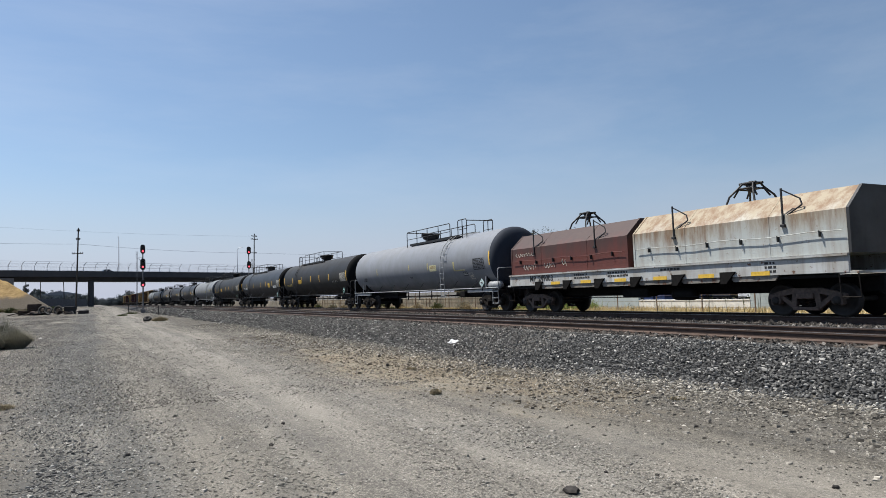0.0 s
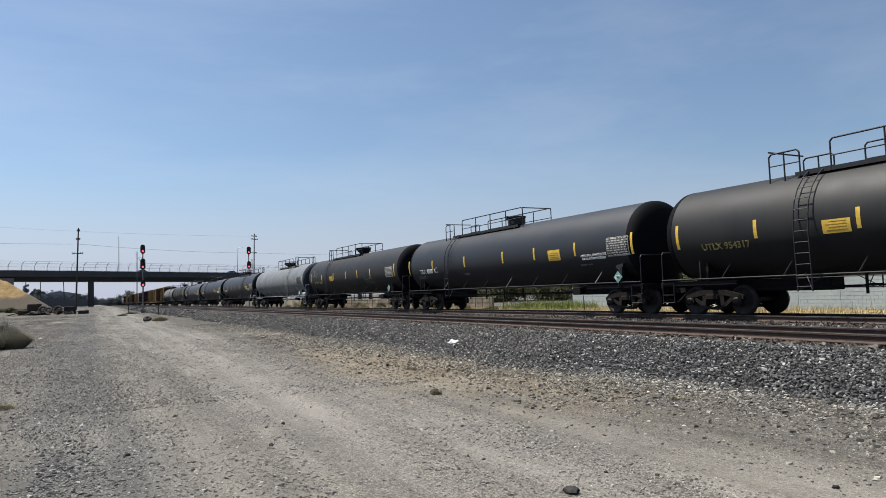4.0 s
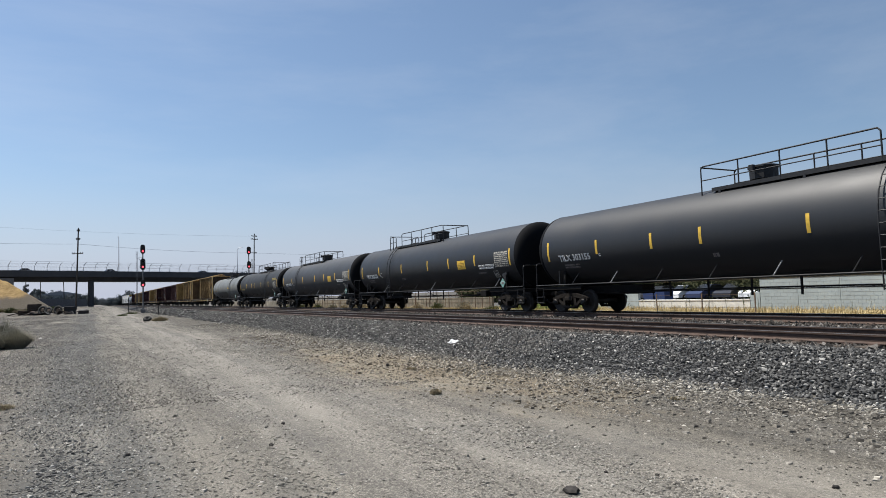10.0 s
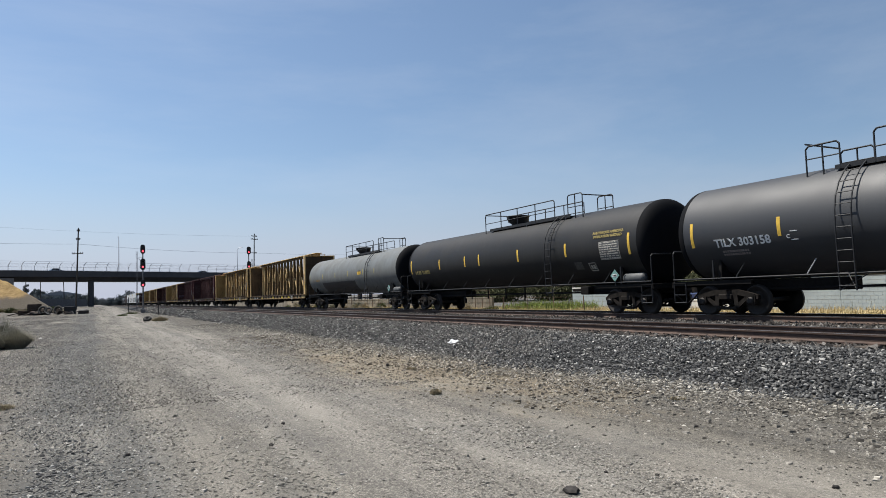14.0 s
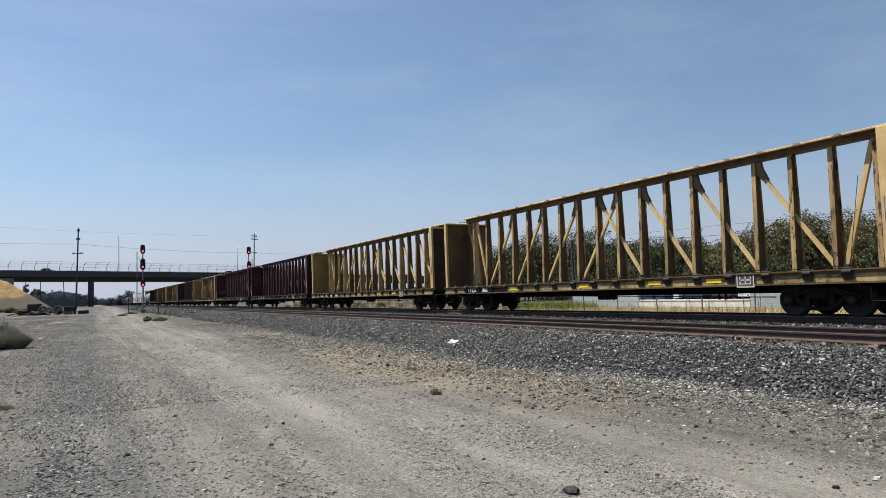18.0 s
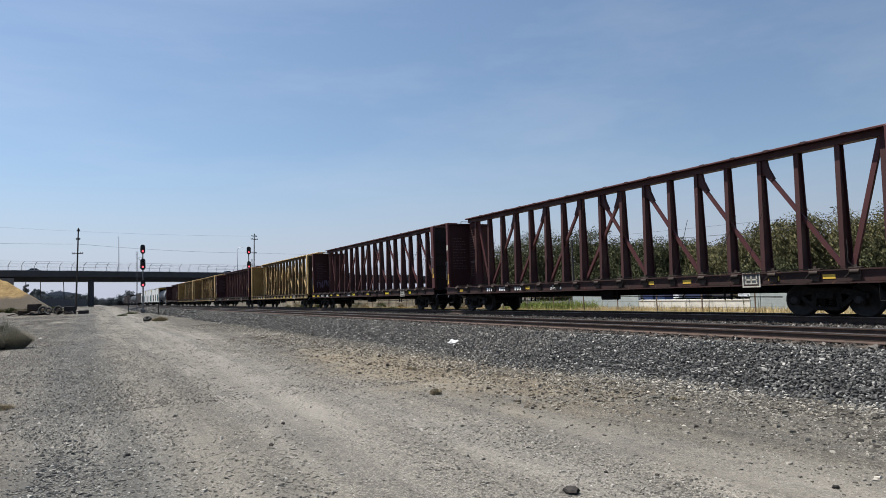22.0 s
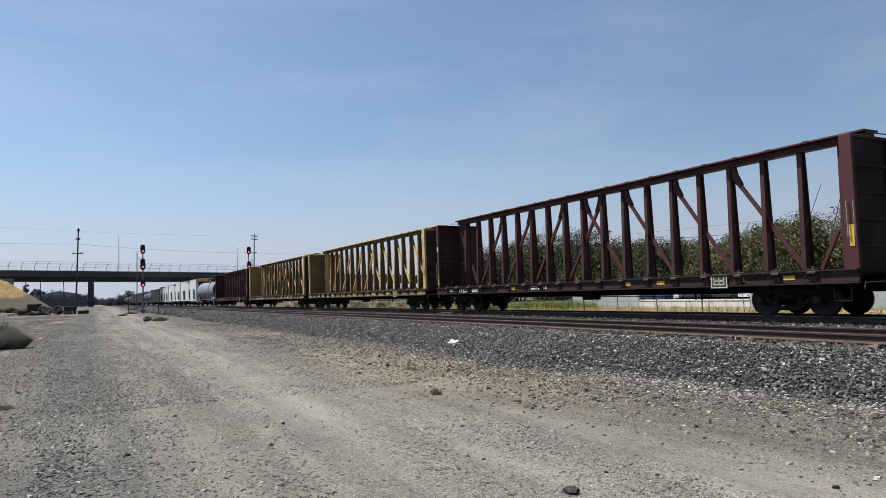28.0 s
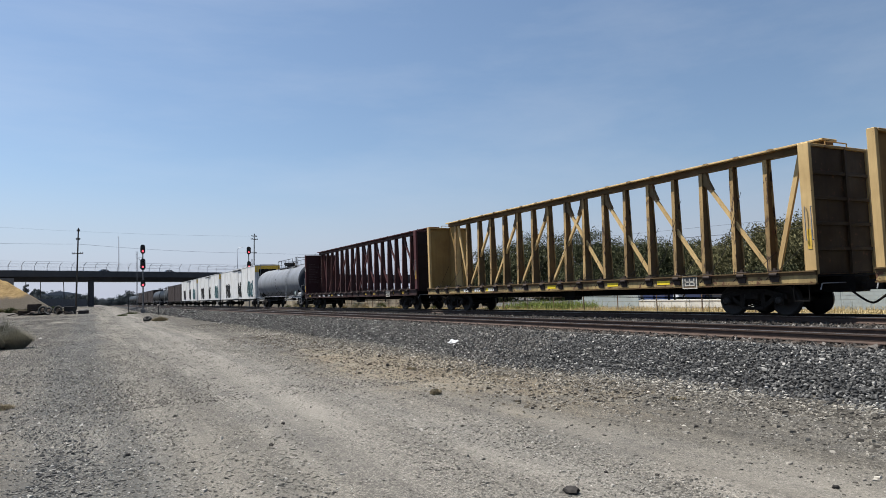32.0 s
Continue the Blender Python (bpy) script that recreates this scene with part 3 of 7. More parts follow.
y = 1.8 + 31.4 * rng.random(n) ** 1.6
x = rng.uniform(-2.6, 9.0, n)
band = np.sin(x * 1.7 + 0.5 * np.sin(y * 0.25)) + 0.8 * np.sin(x * 0.63 + y * 0.11 + 1) + 0.7 * np.sin(x * 4.1 + 2 * np.sin(y * 0.4))
keep = (np.hypot((x - 7.0) / 2.0, (y - 17) / 7.5) > 0.6 + 0.5 * rng.random(n)) & (rng.random(n) < np.clip(0.58 + 0.34 * band - 0.5 * np.exp(-((x - 1.25) / 0.22) ** 2) * (y < 10), 0.12, 1) * np.where((x > 5.2) & (y < 10), 0.6, 1.0) * np.clip((33 - y) / 12, 0, 1) * np.clip((y - 1.8) / (1.6 + 0.25 * np.maximum(6 - x, 0)), 0, 1))
x, y = x[keep], y[keep]
r = np.exp(rng.normal(-4.72, 0.42, len(x))) * (1 + 0.02 * np.abs(y))
strew("road_gravel", x, y, r, GRAVEL_STONE, 23, 0.55, 8.0, "fine loose gravel scattered over the dirt road", "gravel")
n = 100000
y = 3.5 + 95 * rng.random(n) ** 2.2
x = -0.35 - 0.045 * y + rng.normal(0, 1.0, n) * (0.50 + 0.035 * np.maximum(y, 0)) + 0.25 * np.sin(y * 0.4)
ok = (x > -0.12 * np.maximum(y, 0) - 1.4) & (rng.random(n) < np.where((x < -0.75 + 0.3 * np.sin(y * 0.9)) & (y < 18), 0.28, 1.0)) & (x < 0.7 + 0.45 * np.sin(y * 0.7) + 0.15 * np.sin(y * 2.7) + rng.normal(0, 0.35, n)) & (rng.random(n) < np.clip((y - 3.4) / 1.3, 0, 1))
x, y = x[ok], y[ok]
r = np.exp(rng.normal(-4.5, 0.42, len(x))) * (1 + 0.012 * np.maximum(y, 0))
strew("verge_gravel", x, y, r, stone_material("grey_verge_gravel", [(0, (0.030, 0.030, 0.031)), (0.5, (0.100, 0.100, 0.097)), (0.88, (0.22, 0.215, 0.20)), (1, (0.42, 0.41, 0.385))]), 24, 0.6, 9.5, "coarse grey gravel on the road verge", "gravel")
n = 52000
y = 12 + 154 * rng.random(n) ** 1.7
x = rng.uniform(-0.12, 1.0, n) * (8.8 + 0.12 * y) - 0.12 * y
ok = (x < 8.8) & (np.hypot((x - 7.0) / 2.0, (y - 17) / 7.5) > 0.5 + 0.5 * rng.random(n)) & (rng.random(n) < 0.6 + 0.4 * np.sin(x * 1.3 + 0.6 * np.sin(y * 0.13)))
x, y = x[ok], y[ok]
r = rng.uniform(0.010, 0.024, len(x)) * (1 + 0.014 * y)
strew("pebbles", x, y, r, stone_material("grey_brown_pebble", [(0, (0.03, 0.028, 0.025)), (0.5, (0.080, 0.074, 0.064)), (0.9, (0.145, 0.135, 0.115)), (1, (0.30, 0.28, 0.25))]), 25, 0.5, 0, "pebbles strewn over the dirt towards the overpass", "gravel")


# ---------------------------------------------------------------- single stones, litter, weeds
def boulder(name, x, y, r, mat, label, seed, flat=0.75):
    rnd = random.Random(seed)
    bm = bmesh.new()
    bmesh.ops.create_icosphere(bm, subdivisions=2, radius=r)
    for v in bm.verts:
        k = 1 + 0.5 * noise.noise(v.co * (1.6 / r) + Vector((seed, 0, 0)))
        v.co = Vector((v.co.x * k * rnd.uniform(0.95, 1.05), v.co.y * k * 0.8, v.co.z * k * flat))
    me = bpy.data.meshes.new(name)
    bm.to_mesh(me)
    bm.free()
    me.polygons.foreach_set("use_smooth", [False] * len(me.polygons))
    me.materials.append(mat)
    ob = part(name, me, None, None, "", pose(x, y, ground_height(x, y) + r * flat * 0.55, 0, 0, rnd.uniform(0, 360)))
    return tagged(ob, label, "rock")


ROCK = plain("dark_rock", (0.030, 0.027, 0.025), 0.9, 0, 0.4, 14)
boulder("rock", 3.66, 4.66, 0.075, ROCK, "fist-sized dark rock lying on the dirt road", 17, 0.55)
for x, y, r, sd in ((5.6, 3.55, 0.03, 5), (4.35, 5.0, 0.02, 6), (1.9, 8.0, 0.03, 7), (2.35, 9.2, 0.028, 8), (0.4, 8.6, 0.03, 9), (6.6, 5.9, 0.03, 10), (7.4, 8.9, 0.05, 12), (6.4, 15.0, 0.06, 13), (7.1, 17.2, 0.06, 14), (5.8, 8.2, 0.03, 15)):
    boulder("rock", x, y, r, ROCK, "small dark stone on the dirt road", sd)

PAPER = plain("white_litter", (0.48, 0.49, 0.49), 0.7, 0, 0.08)
s = Shape()
rnd = random.Random(4)
w, h = 7, 5
grid = [(0.24 * (i / (w - 1) - 0.5) + rnd.uniform(-0.02, 0.02), 0.27 * (j / (h - 1) - 0.5) + rnd.uniform(-0.03, 0.03), 0.05 * rnd.random() + 0.05 * math.sin(3.14 * i / (w - 1))) for j in range(h) for i in range(w)]
top = [(a, b, c + 0.012) for a, b, c in grid]
n = w * h
f = []
for j in range(h - 1):
    for i in range(w - 1):
        k = j * w + i
        f += [(k, k + w, k + w + 1, k + 1), (n + k, n + k + 1, n + k + w + 1, n + k + w)]
s.add(grid + top, f)
paper = part("crumpled_paper", s, PAPER, None, "", pose(10.0, 18.2, -0.54, 8, -14, 30))
tagged(paper, "crumpled white paper lying on the ballast slope", "litter")
scrap = part("paper_scrap", Shape().add([(-0.11, -0.05, 0.0), (0.10, -0.06, 0.01), (0.11, 0.06, 0.02), (-0.09, 0.07, 0.01), (0.0, 0.0, 0.04), (0.0, 0.0, -0.01)], [(0, 1, 4), (1, 2, 4), (2, 3, 4), (3, 0, 4), (1, 0, 5), (2, 1, 5), (3, 2, 5), (0, 3, 5)]), plain("dusty_paper", (0.42, 0.41, 0.39), 0.8), None, "", (-2.27, 42.33, ground_height(-2.27, 42.33) + 0.02))
tagged(scrap, "small scrap of white paper on the gravel", "litter")


def blade_bush(name, x, y, w, h, n, colours, label, seed, lean=0.5, blade=0.012):
    """A weed of many thin stems and leaf slivers."""
    rnd = random.Random(seed)
    s = Shape()
    for i in range(n):
        a, q = rnd.uniform(0, 6.283), rnd.random() ** 0.6
        p = Vector((math.cos(a) * q * w * 0.35, math.sin(a) * q * w * 0.35, 0))
        d = Vector((math.cos(a) * lean * q + rnd.uniform(-0.3, 0.3), math.sin(a) * lean * q + rnd.uniform(-0.3, 0.3), 1)).normalized()
        ln = h * rnd.uniform(0.45, 1.05) * (1 - 0.35 * q)
        side = Vector((-d.y, d.x, 0)) if abs(d.z) < 0.99 else Vector((1, 0, 0))
        side = (side.normalized() if side.length > 1e-4 else Vector((1, 0, 0))) * blade * rnd.uniform(0.6, 1.3)
        mid = p + d * ln * 0.55
        tip = p + d * ln + Vector((rnd.uniform(-0.1, 0.1), rnd.uniform(-0.1, 0.1), -0.05)) * ln
        s.add([p - side, p + side, mid + side, mid - side, tip], [(0, 1, 2, 3), (3, 2, 4)])
        for k in range(2):
            c = p + d * ln * rnd.uniform(0.35, 0.95)
            e = Vector((rnd.uniform(-1, 1), rnd.uniform(-1, 1), rnd.uniform(-0.2, 1))).normalized() * blade * 5
            g = e.cross(Vector((rnd.uniform(-1, 1), rnd.uniform(-1, 1), rnd.uniform(-1, 1)))).normalized() * blade * 1.2
            s.add([c - g, c + e * 0.5 - g * 0.2, c + e, c + g], [(0, 1, 2, 3)])
    me = s.mesh(name, colours)
    ob = part(name, me, None, None, "", (x, y, ground_height(x, y) - 0.01))
    return tagged(ob, label, "plant")


def leaf_material(name, a, b_):
    m, t, b = material(name, 0.85)
    b.inputs["Specular IOR Level"].default_value = 0.12
    geo = t.nodes.new("ShaderNodeNewGeometry")
    t.links.new(ramp(t, geo.outputs["Random Per Island"], [(0.0, a), (1.0, b_)]), b.inputs["Base Color"])
    return m


SAGE = leaf_material("grey_green_weed", (0.125, 0.122, 0.092), (0.215, 0.207, 0.160))
DULL_STRAW = leaf_material("dull_dry_weed", (0.15, 0.125, 0.085), (0.28, 0.24, 0.16))
STRAW = leaf_material("dry_straw", (0.26, 0.20, 0.10), (0.48, 0.40, 0.22))
OLIVE = leaf_material("dark_weed", (0.035, 0.045, 0.02), (0.10, 0.11, 0.05))
DUSTY_SAGE = leaf_material("dusty_grey_weed", (0.19, 0.180, 0.145), (0.33, 0.315, 0.255))
blade_bush("weed", -2.75, 33.5, 1.05, 1.12, 6500, DUSTY_SAGE, "grey-green bush on the gravel verge", 1, 1.05, 0.006)
blade_bush("weed", -3.7, 33.2, 1.5, 0.95, 6000, DUSTY_SAGE, "wide grey-green bush on the gravel verge", 2, 0.9, 0.007)
blade_bush("weed", -4.9, 34.5, 1.8, 0.8, 1600, DULL_STRAW, "dry brown bush on the gravel verge", 11, 1.0, 0.011)
blade_bush("weed", -4.2, 44.0, 1.6, 1.45, 260, SAGE, "tall thin weeds on the gravel verge", 3, 0.4, 0.014)
for k in range(14):
    blade_bush("weed", -16.5 + 0.95 * k + 0.4 * math.sin(k * 3.1), 136 - 1.1 * k + 2.5 * math.sin(k * 1.7), 2.2, 0.9 + 0.35 * math.sin(k * 2.3), 420, DULL_STRAW if k % 3 else OLIVE, "dusty dry bush at the foot of the embankment", 30 + k, 1.1, 0.030)
blade_bush("weed", -1.4, 13.8, 0.7, 0.13, 500, DULL_STRAW, "flat dry tuft on the gravel verge", 4, 1.6, 0.007)
blade_bush("weed", 5.32, 10.4, 0.20, 0.15, 200, DULL_STRAW, "small dry weed at the edge of the road", 5, 1.0, 0.005)
blade_bush("weed", 5.75, 66.0, 1.7, 0.55, 700, DULL_STRAW, "dry bush beside a dark tyre", 6, 1.2, 0.014)
blade_bush("weed", 4.9, 95.0, 2.0, 0.4, 200, OLIVE, "low dark weeds beside the signal", 7, 1.2, 0.016)
blade_bush("weed", 3.6, 88.0, 1.4, 0.35, 200, OLIVE, "low dark weeds beside the signal", 8, 1.2, 0.016)
blade_bush("weed", 6.6, 14.1, 0.3, 0.07, 120, DULL_STRAW, "small dry weed at the edge of the road", 9, 1.4, 0.006)
blade_bush("weed", 7.9, 7.4, 0.35, 0.06, 120, DULL_STRAW, "small dry weed at the edge of the road", 10, 1.4, 0.006)

# dry grass strip and stalks beyond the tracks
rng2 = np.random.default_rng(5)


def grass(name, n, x0, x1, y0, y1, h0, h1, mat, label, wide=0.02):
    x, y = rng2.uniform(x0, x1, n), rng2.uniform(y0, y1, n)
    h, a = rng2.uniform(h0, h1, n), rng2.uniform(0, 6.283, n)
    z = np.full(n, GROUND - 0.03)
    wx, wy = np.cos(a) * wide, np.sin(a) * wide
    lx, ly = rng2.normal(0, 0.25, n) * h, rng2.normal(0, 0.25, n) * h
    v = np.stack([np.stack([x - wx, y - wy, z], -1), np.stack([x + wx, y + wy, z], -1), np.stack([x + lx, y + ly, z + h], -1)], 1)
    me = bpy.data.meshes.new(name)
    me.from_pydata(v.reshape(-1, 3).tolist(), [], (np.arange(3 * n).reshape(-1, 3)).tolist())
    me.materials.append(mat)
    return tagged(new(name, me), label, "grass", kind="stuff")


FIELD = plain("dry_golden_ground", (0.30, 0.235, 0.125), 0.95, 0, 0.35, 1.2)
tagged(part("dry_field", sheet("dry_field", steps((22.7, 35.3, 0.9)), steps((-30, 120, 3)), lambda x, y: GROUND + 0.035 + 0.05 * noise.noise((x * 0.3, y * 0.2, 5)), FIELD), FIELD), "dry golden ground between the tracks and the walls", "ground", kind="structure")
grass("dry_grass", 32000, 24.0, 35.2, 8, 75, 0.10, 0.42, STRAW, "dry golden grass strip beyond the tracks", 0.02)
grass("green_weeds", 2600, 30.5, 34.8, 39, 48, 0.35, 0.9, leaf_material("green_weed", (0.10, 0.14, 0.03), (0.22, 0.26, 0.08)), "patch of green weeds beside the low wall", 0.03)
stalk_rng = random.Random(8)
for k in range(46):
    yy = stalk_rng.choice([stalk_rng.uniform(14, 44), stalk_rng.gauss(31, 2.5), stalk_rng.gauss(24, 1.2), stalk_rng.gauss(15, 1.5)])
    xx = stalk_rng.uniform(27, 33)
    s = Shape()
    hh = stalk_rng.uniform(0.5, 1.25)
    s.tube((0, 0, -0.05), (stalk_rng.uniform(-0.1, 0.1), stalk_rng.uniform(-0.1, 0.1), hh), 0.012, 5, 0, 0.004)
    for j in range(16):
        zz = hh * stalk_rng.uniform(0.3, 1)
        e = Vector((stalk_rng.uniform(-1, 1), stalk_rng.uniform(-1, 1), stalk_rng.uniform(0.3, 1.2))).normalized() * 0.12
        g = Vector((0.018, 0.012, 0))
        s.add([(0, 0, zz), Vector((0, 0, zz)) + e * 0.5 + g, Vector((0, 0, zz)) + e, Vector((0, 0, zz)) + e * 0.5 - g], [(0, 1, 2, 3)])
    ob = part("weed_stalk", s, OLIVE, None, "", (xx, yy, GROUND))
    tagged(ob, "dark upright weed stalk in the dry grass", "plant", "weed stalks")


# ---------------------------------------------------------------- walls and lots beyond the tracks
CONCRETE = plain("pale_concrete", (0.50, 0.495, 0.47), 0.9, 0, 0.12, 3)
PALE_SIDING = plain("pale_blue_grey_block", (0.27, 0.31, 0.32), 0.85, 0, 0.10, 2)
TAN_WALL = painted("stained_tan_concrete", (0.27, 0.24, 0.19), (0.085, 0.075, 0.058), rust=(0.10, 0.095, 0.08), rough=0.9, amount=1.0, rusty=0.56)


def wall_run(name, x, y0, y1, z1, mat, label, bay=3.0, cap=True, thick=0.22):
    w = tagged(empty(name, (x, (y0 + y1) / 2, GROUND)), label, "wall", kind="structure")
    half = (y1 - y0) / 2
    n = max(1, round(2 * half / bay))
    h = z1 - GROUND
    for i in range(n):
        a = -half + 2 * half * i / n
        b = -half + 2 * half * (i + 1) / n
        s = Shape().box(-thick / 2, thick / 2, a + 0.006, b - 0.006, -0.2, h, 0, 0.01)
        part("panel", s, mat, w)
    if cap:
        part("coping", Shape().box(-thick / 2 - 0.03, thick / 2 + 0.03, -half, half, h + 0.002, h + 0.09, 0, 0.01), CONCRETE, w)
    return w


wall_run("wall_far", 35.5, 36.22, 43.7, 0.90, PALE_SIDING, "pale blue-grey block wall beyond the loading gap", 2.5)
wall_run("wall_low", 35.5, 26.95, 36.2, -0.14, CONCRETE, "low pale concrete wall behind the dry grass", 3.2)
wall_run("wall_step", 35.5, 26.25, 26.93, 0.36, PALE_SIDING, "pale blue-grey block wall step", 1.0, False)
wall_run("wall_tall", 35.5, -70, 26.23, 1.15, PALE_SIDING, "tall pale blue-grey block wall", 2.4)
wall_run("wall_tan", 31.6, 50.0, 175.0, 0.42, TAN_WALL, "stained tan concrete wall along the railway", 4.0, False)

# courses on the block wall
lines = Shape()
for k in range(9):
    z = GROUND + 0.2 * (k + 1)
    lines.box(35.384, 35.3895, 2, 26.2, z - 0.005, z + 0.005)
    for j in range(60):
        y = 2.1 + 0.4 * j + 0.2 * (k % 2)
        lines.box(35.384, 35.3895, y - 0.005, y + 0.005, z - 0.195, z - 0.005)
tagged(part("mortar_lines", lines, plain("grey_mortar", (0.25, 0.27, 0.275), 0.9)), "grey mortar courses of the block wall", "wall", kind="stuff")

# wire fence in front of the grass
FENCE = plain("rusty_fence_steel", (0.12, 0.085, 0.06), 0.8, 0.2, 0.3)
fence = tagged(empty("wire_fence", (30.6, 45, GROUND)), "thin rusty wire fence with steel posts", "fence")
for k in range(22):
    part("post", Shape().box(-0.025, 0.025, -0.025, 0.025, -0.1, 1.15), FENCE, fence, "", (0.0, -22 + k * 3.4, 0))
for z in (0.35, 0.7, 1.05):
    part("wire", Shape().tube((0, -22, z), (0, 49.4, z), 0.008, 4), FENCE, fence)

pipe_fence = tagged(empty("pipe_fence", (31.25, 80, GROUND)), "thin pipe rail fence along the stained wall", "fence")
for k in range(25):
    part("post", Shape().tube((0, -30 + 2.5 * k, -0.1), (0, -30 + 2.5 * k, 1.75), 0.035, 6), FENCE, pipe_fence)
for z in (1.32, 1.70):
    part("rail", Shape().tube((0, -30, z), (0, 30, z), 0.016, 5), FENCE, pipe_fence)
shrub_rng = random.Random(12)
for k in range(22):
    blade_bush("weed", shrub_rng.uniform(28.5, 31.0), 47 + k * 2.9 + shrub_rng.uniform(-1, 1), shrub_rng.uniform(0.8, 1.8), shrub_rng.uniform(0.5, 1.3), 220, (OLIVE, DULL_STRAW, SAGE)[k % 3], "scrubby bush before the stained wall", 60 + k, 0.9, 0.022)

# blue bins, parked cars and a low dark shed on the lot behind the low wall
CAR_GLASS = plain("dark_car_glass", (0.02, 0.022, 0.025), 0.15, 0, 0.1)
TYRE = plain("black_rubber", (0.02, 0.02, 0.02), 0.85, 0, 0.2)


def parked_car(x, y, z, paint, label, turn=0, ob_name="parked_car"):
    car = tagged(empty(ob_name), label, "car")
    s = Shape().prism([(-2.2, 0.35), (-2.25, 0.75), (-1.9, 0.92), (-1.2, 0.98), (1.0, 1.0), (1.9, 0.9), (2.2, 0.7), (2.2, 0.35)], "x", -0.88, 0.88)
    part("body", s, paint, car)
    s = Shape().add([(-0.80, -1.35, 0.96), (0.80, -1.35, 0.96), (0.80, 1.15, 0.98), (-0.80, 1.15, 0.98), (-0.64, -0.75, 1.44), (0.64, -0.75, 1.44), (0.64, 0.45, 1.46), (-0.64, 0.45, 1.46)],
                    [(0, 1, 5, 4), (1, 2, 6, 5), (2, 3, 7, 6), (3, 0, 4, 7), (4, 5, 6, 7), (3, 2, 1, 0)])
    part("cabin", s, CAR_GLASS, car, "dark tinted glass cabin")
    part("roof", Shape().box(-0.63, 0.63, -0.72, 0.42, 1.455, 1.49, 0, 0.01), paint, car)
    for sx in (-1, 1):
        for sy in (-1.35, 1.35):
            part("wheel", Shape().lathe([(sx * 0.68, 0.30), (sx * 0.70, 0.32), (sx * 0.88, 0.32), (sx * 0.90, 0.30), (sx * 0.90, 0.18), (sx * 0.87, 0.16), (sx * 0.87, 0.02)], "x", 16, (0, sy, 0.32)), TYRE, car)
    car.matrix_basis = pose(x, y, z, 0, 0, turn)
    return car


lot = part("parking_lot", Shape().box(35.9, 58, -30, 70, GROUND - 0.3, GROUND + 0.06), plain("lot_asphalt", (0.07, 0.07, 0.07), 0.9), None)
tagged(lot, "grey asphalt lot behind the walls", "pavement", kind="structure")
WHITE_CAR = plain("white_car_body", (0.72, 0.73, 0.74), 0.3, 0, 0.05)
SILVER_CAR = plain("silver_car_body", (0.45, 0.46, 0.48), 0.3, 0.3, 0.05)
BLUE_CAR = plain("dark_blue_car_body", (0.03, 0.042, 0.09), 0.3, 0, 0.1)
DARK_CAR = plain("dark_car_body", (0.03, 0.032, 0.04), 0.3, 0, 0.1)
for x, y, m, lab in ((50.5, 42.6, BLUE_CAR, "dark blue parked car on the lot"), (50.8, 45.6, WHITE_CAR, "white parked car on the lot"), (51.0, 48.8, DARK_CAR, "dark parked car on the lot"), (51.2, 52.2, SILVER_CAR, "silver parked car on the lot"),
                     (50.6, 39.8, DARK_CAR, "dark parked car on the lot"), (50.4, 37.0, WHITE_CAR, "white parked car on the lot"), (50.2, 34.4, DARK_CAR, "dark parked car on the lot"), (51.4, 55.6, BLUE_CAR, "dark blue parked car on the lot")):
    parked_car(x, y, GROUND + 0.06, m, lab, 90 + random.Random(y).uniform(-5, 5))
BLUE_BIN = plain("blue_bin_plastic", (0.03, 0.05, 0.13), 0.5, 0, 0.2)
for k, y in enumerate((37.7, 38.9)):
    b = tagged(empty("waste_bin", (39.5, y, GROUND + 0.06)), "dark blue wheeled waste bin", "bin", "bins on the lot")
    part("body", Shape().add([(-0.4, -0.45, 0), (0.4, -0.45, 0), (0.4, 0.45, 0), (-0.4, 0.45, 0), (-0.5, -0.55, 1.25), (0.5, -0.55, 1.25), (0.5, 0.55, 1.25), (-0.5, 0.55, 1.25)],
                             [(0, 1, 2, 3), (4, 5, 6, 7), (0, 1, 5, 4), (1, 2, 6, 5), (2, 3, 7, 6), (3, 0, 4, 7)]), BLUE_BIN, b)
    part("lid", Shape().box(-0.53, 0.53, -0.58, 0.58, 1.252, 1.32, 0, 0.02), DARK_CAR, b)


# ---------------------------------------------------------------- trees
BARK = plain("grey_brown_bark", (0.10, 0.075, 0.055), 0.9, 0, 0.4, 6)
LEAF_DARK = leaf_material("dark_green_leaves", (0.042, 0.047, 0.024), (0.088, 0.092, 0.046))
LEAF_LIGHT = leaf_material("olive_green_leaves", (0.068, 0.066, 0.030), (0.150, 0.138, 0.068))
# paled and blued, with the haze of the distance in the colour
LEAF_FAR = leaf_material("hazed_far_leaves", (0.075, 0.088, 0.090), (0.125, 0.138, 0.142))


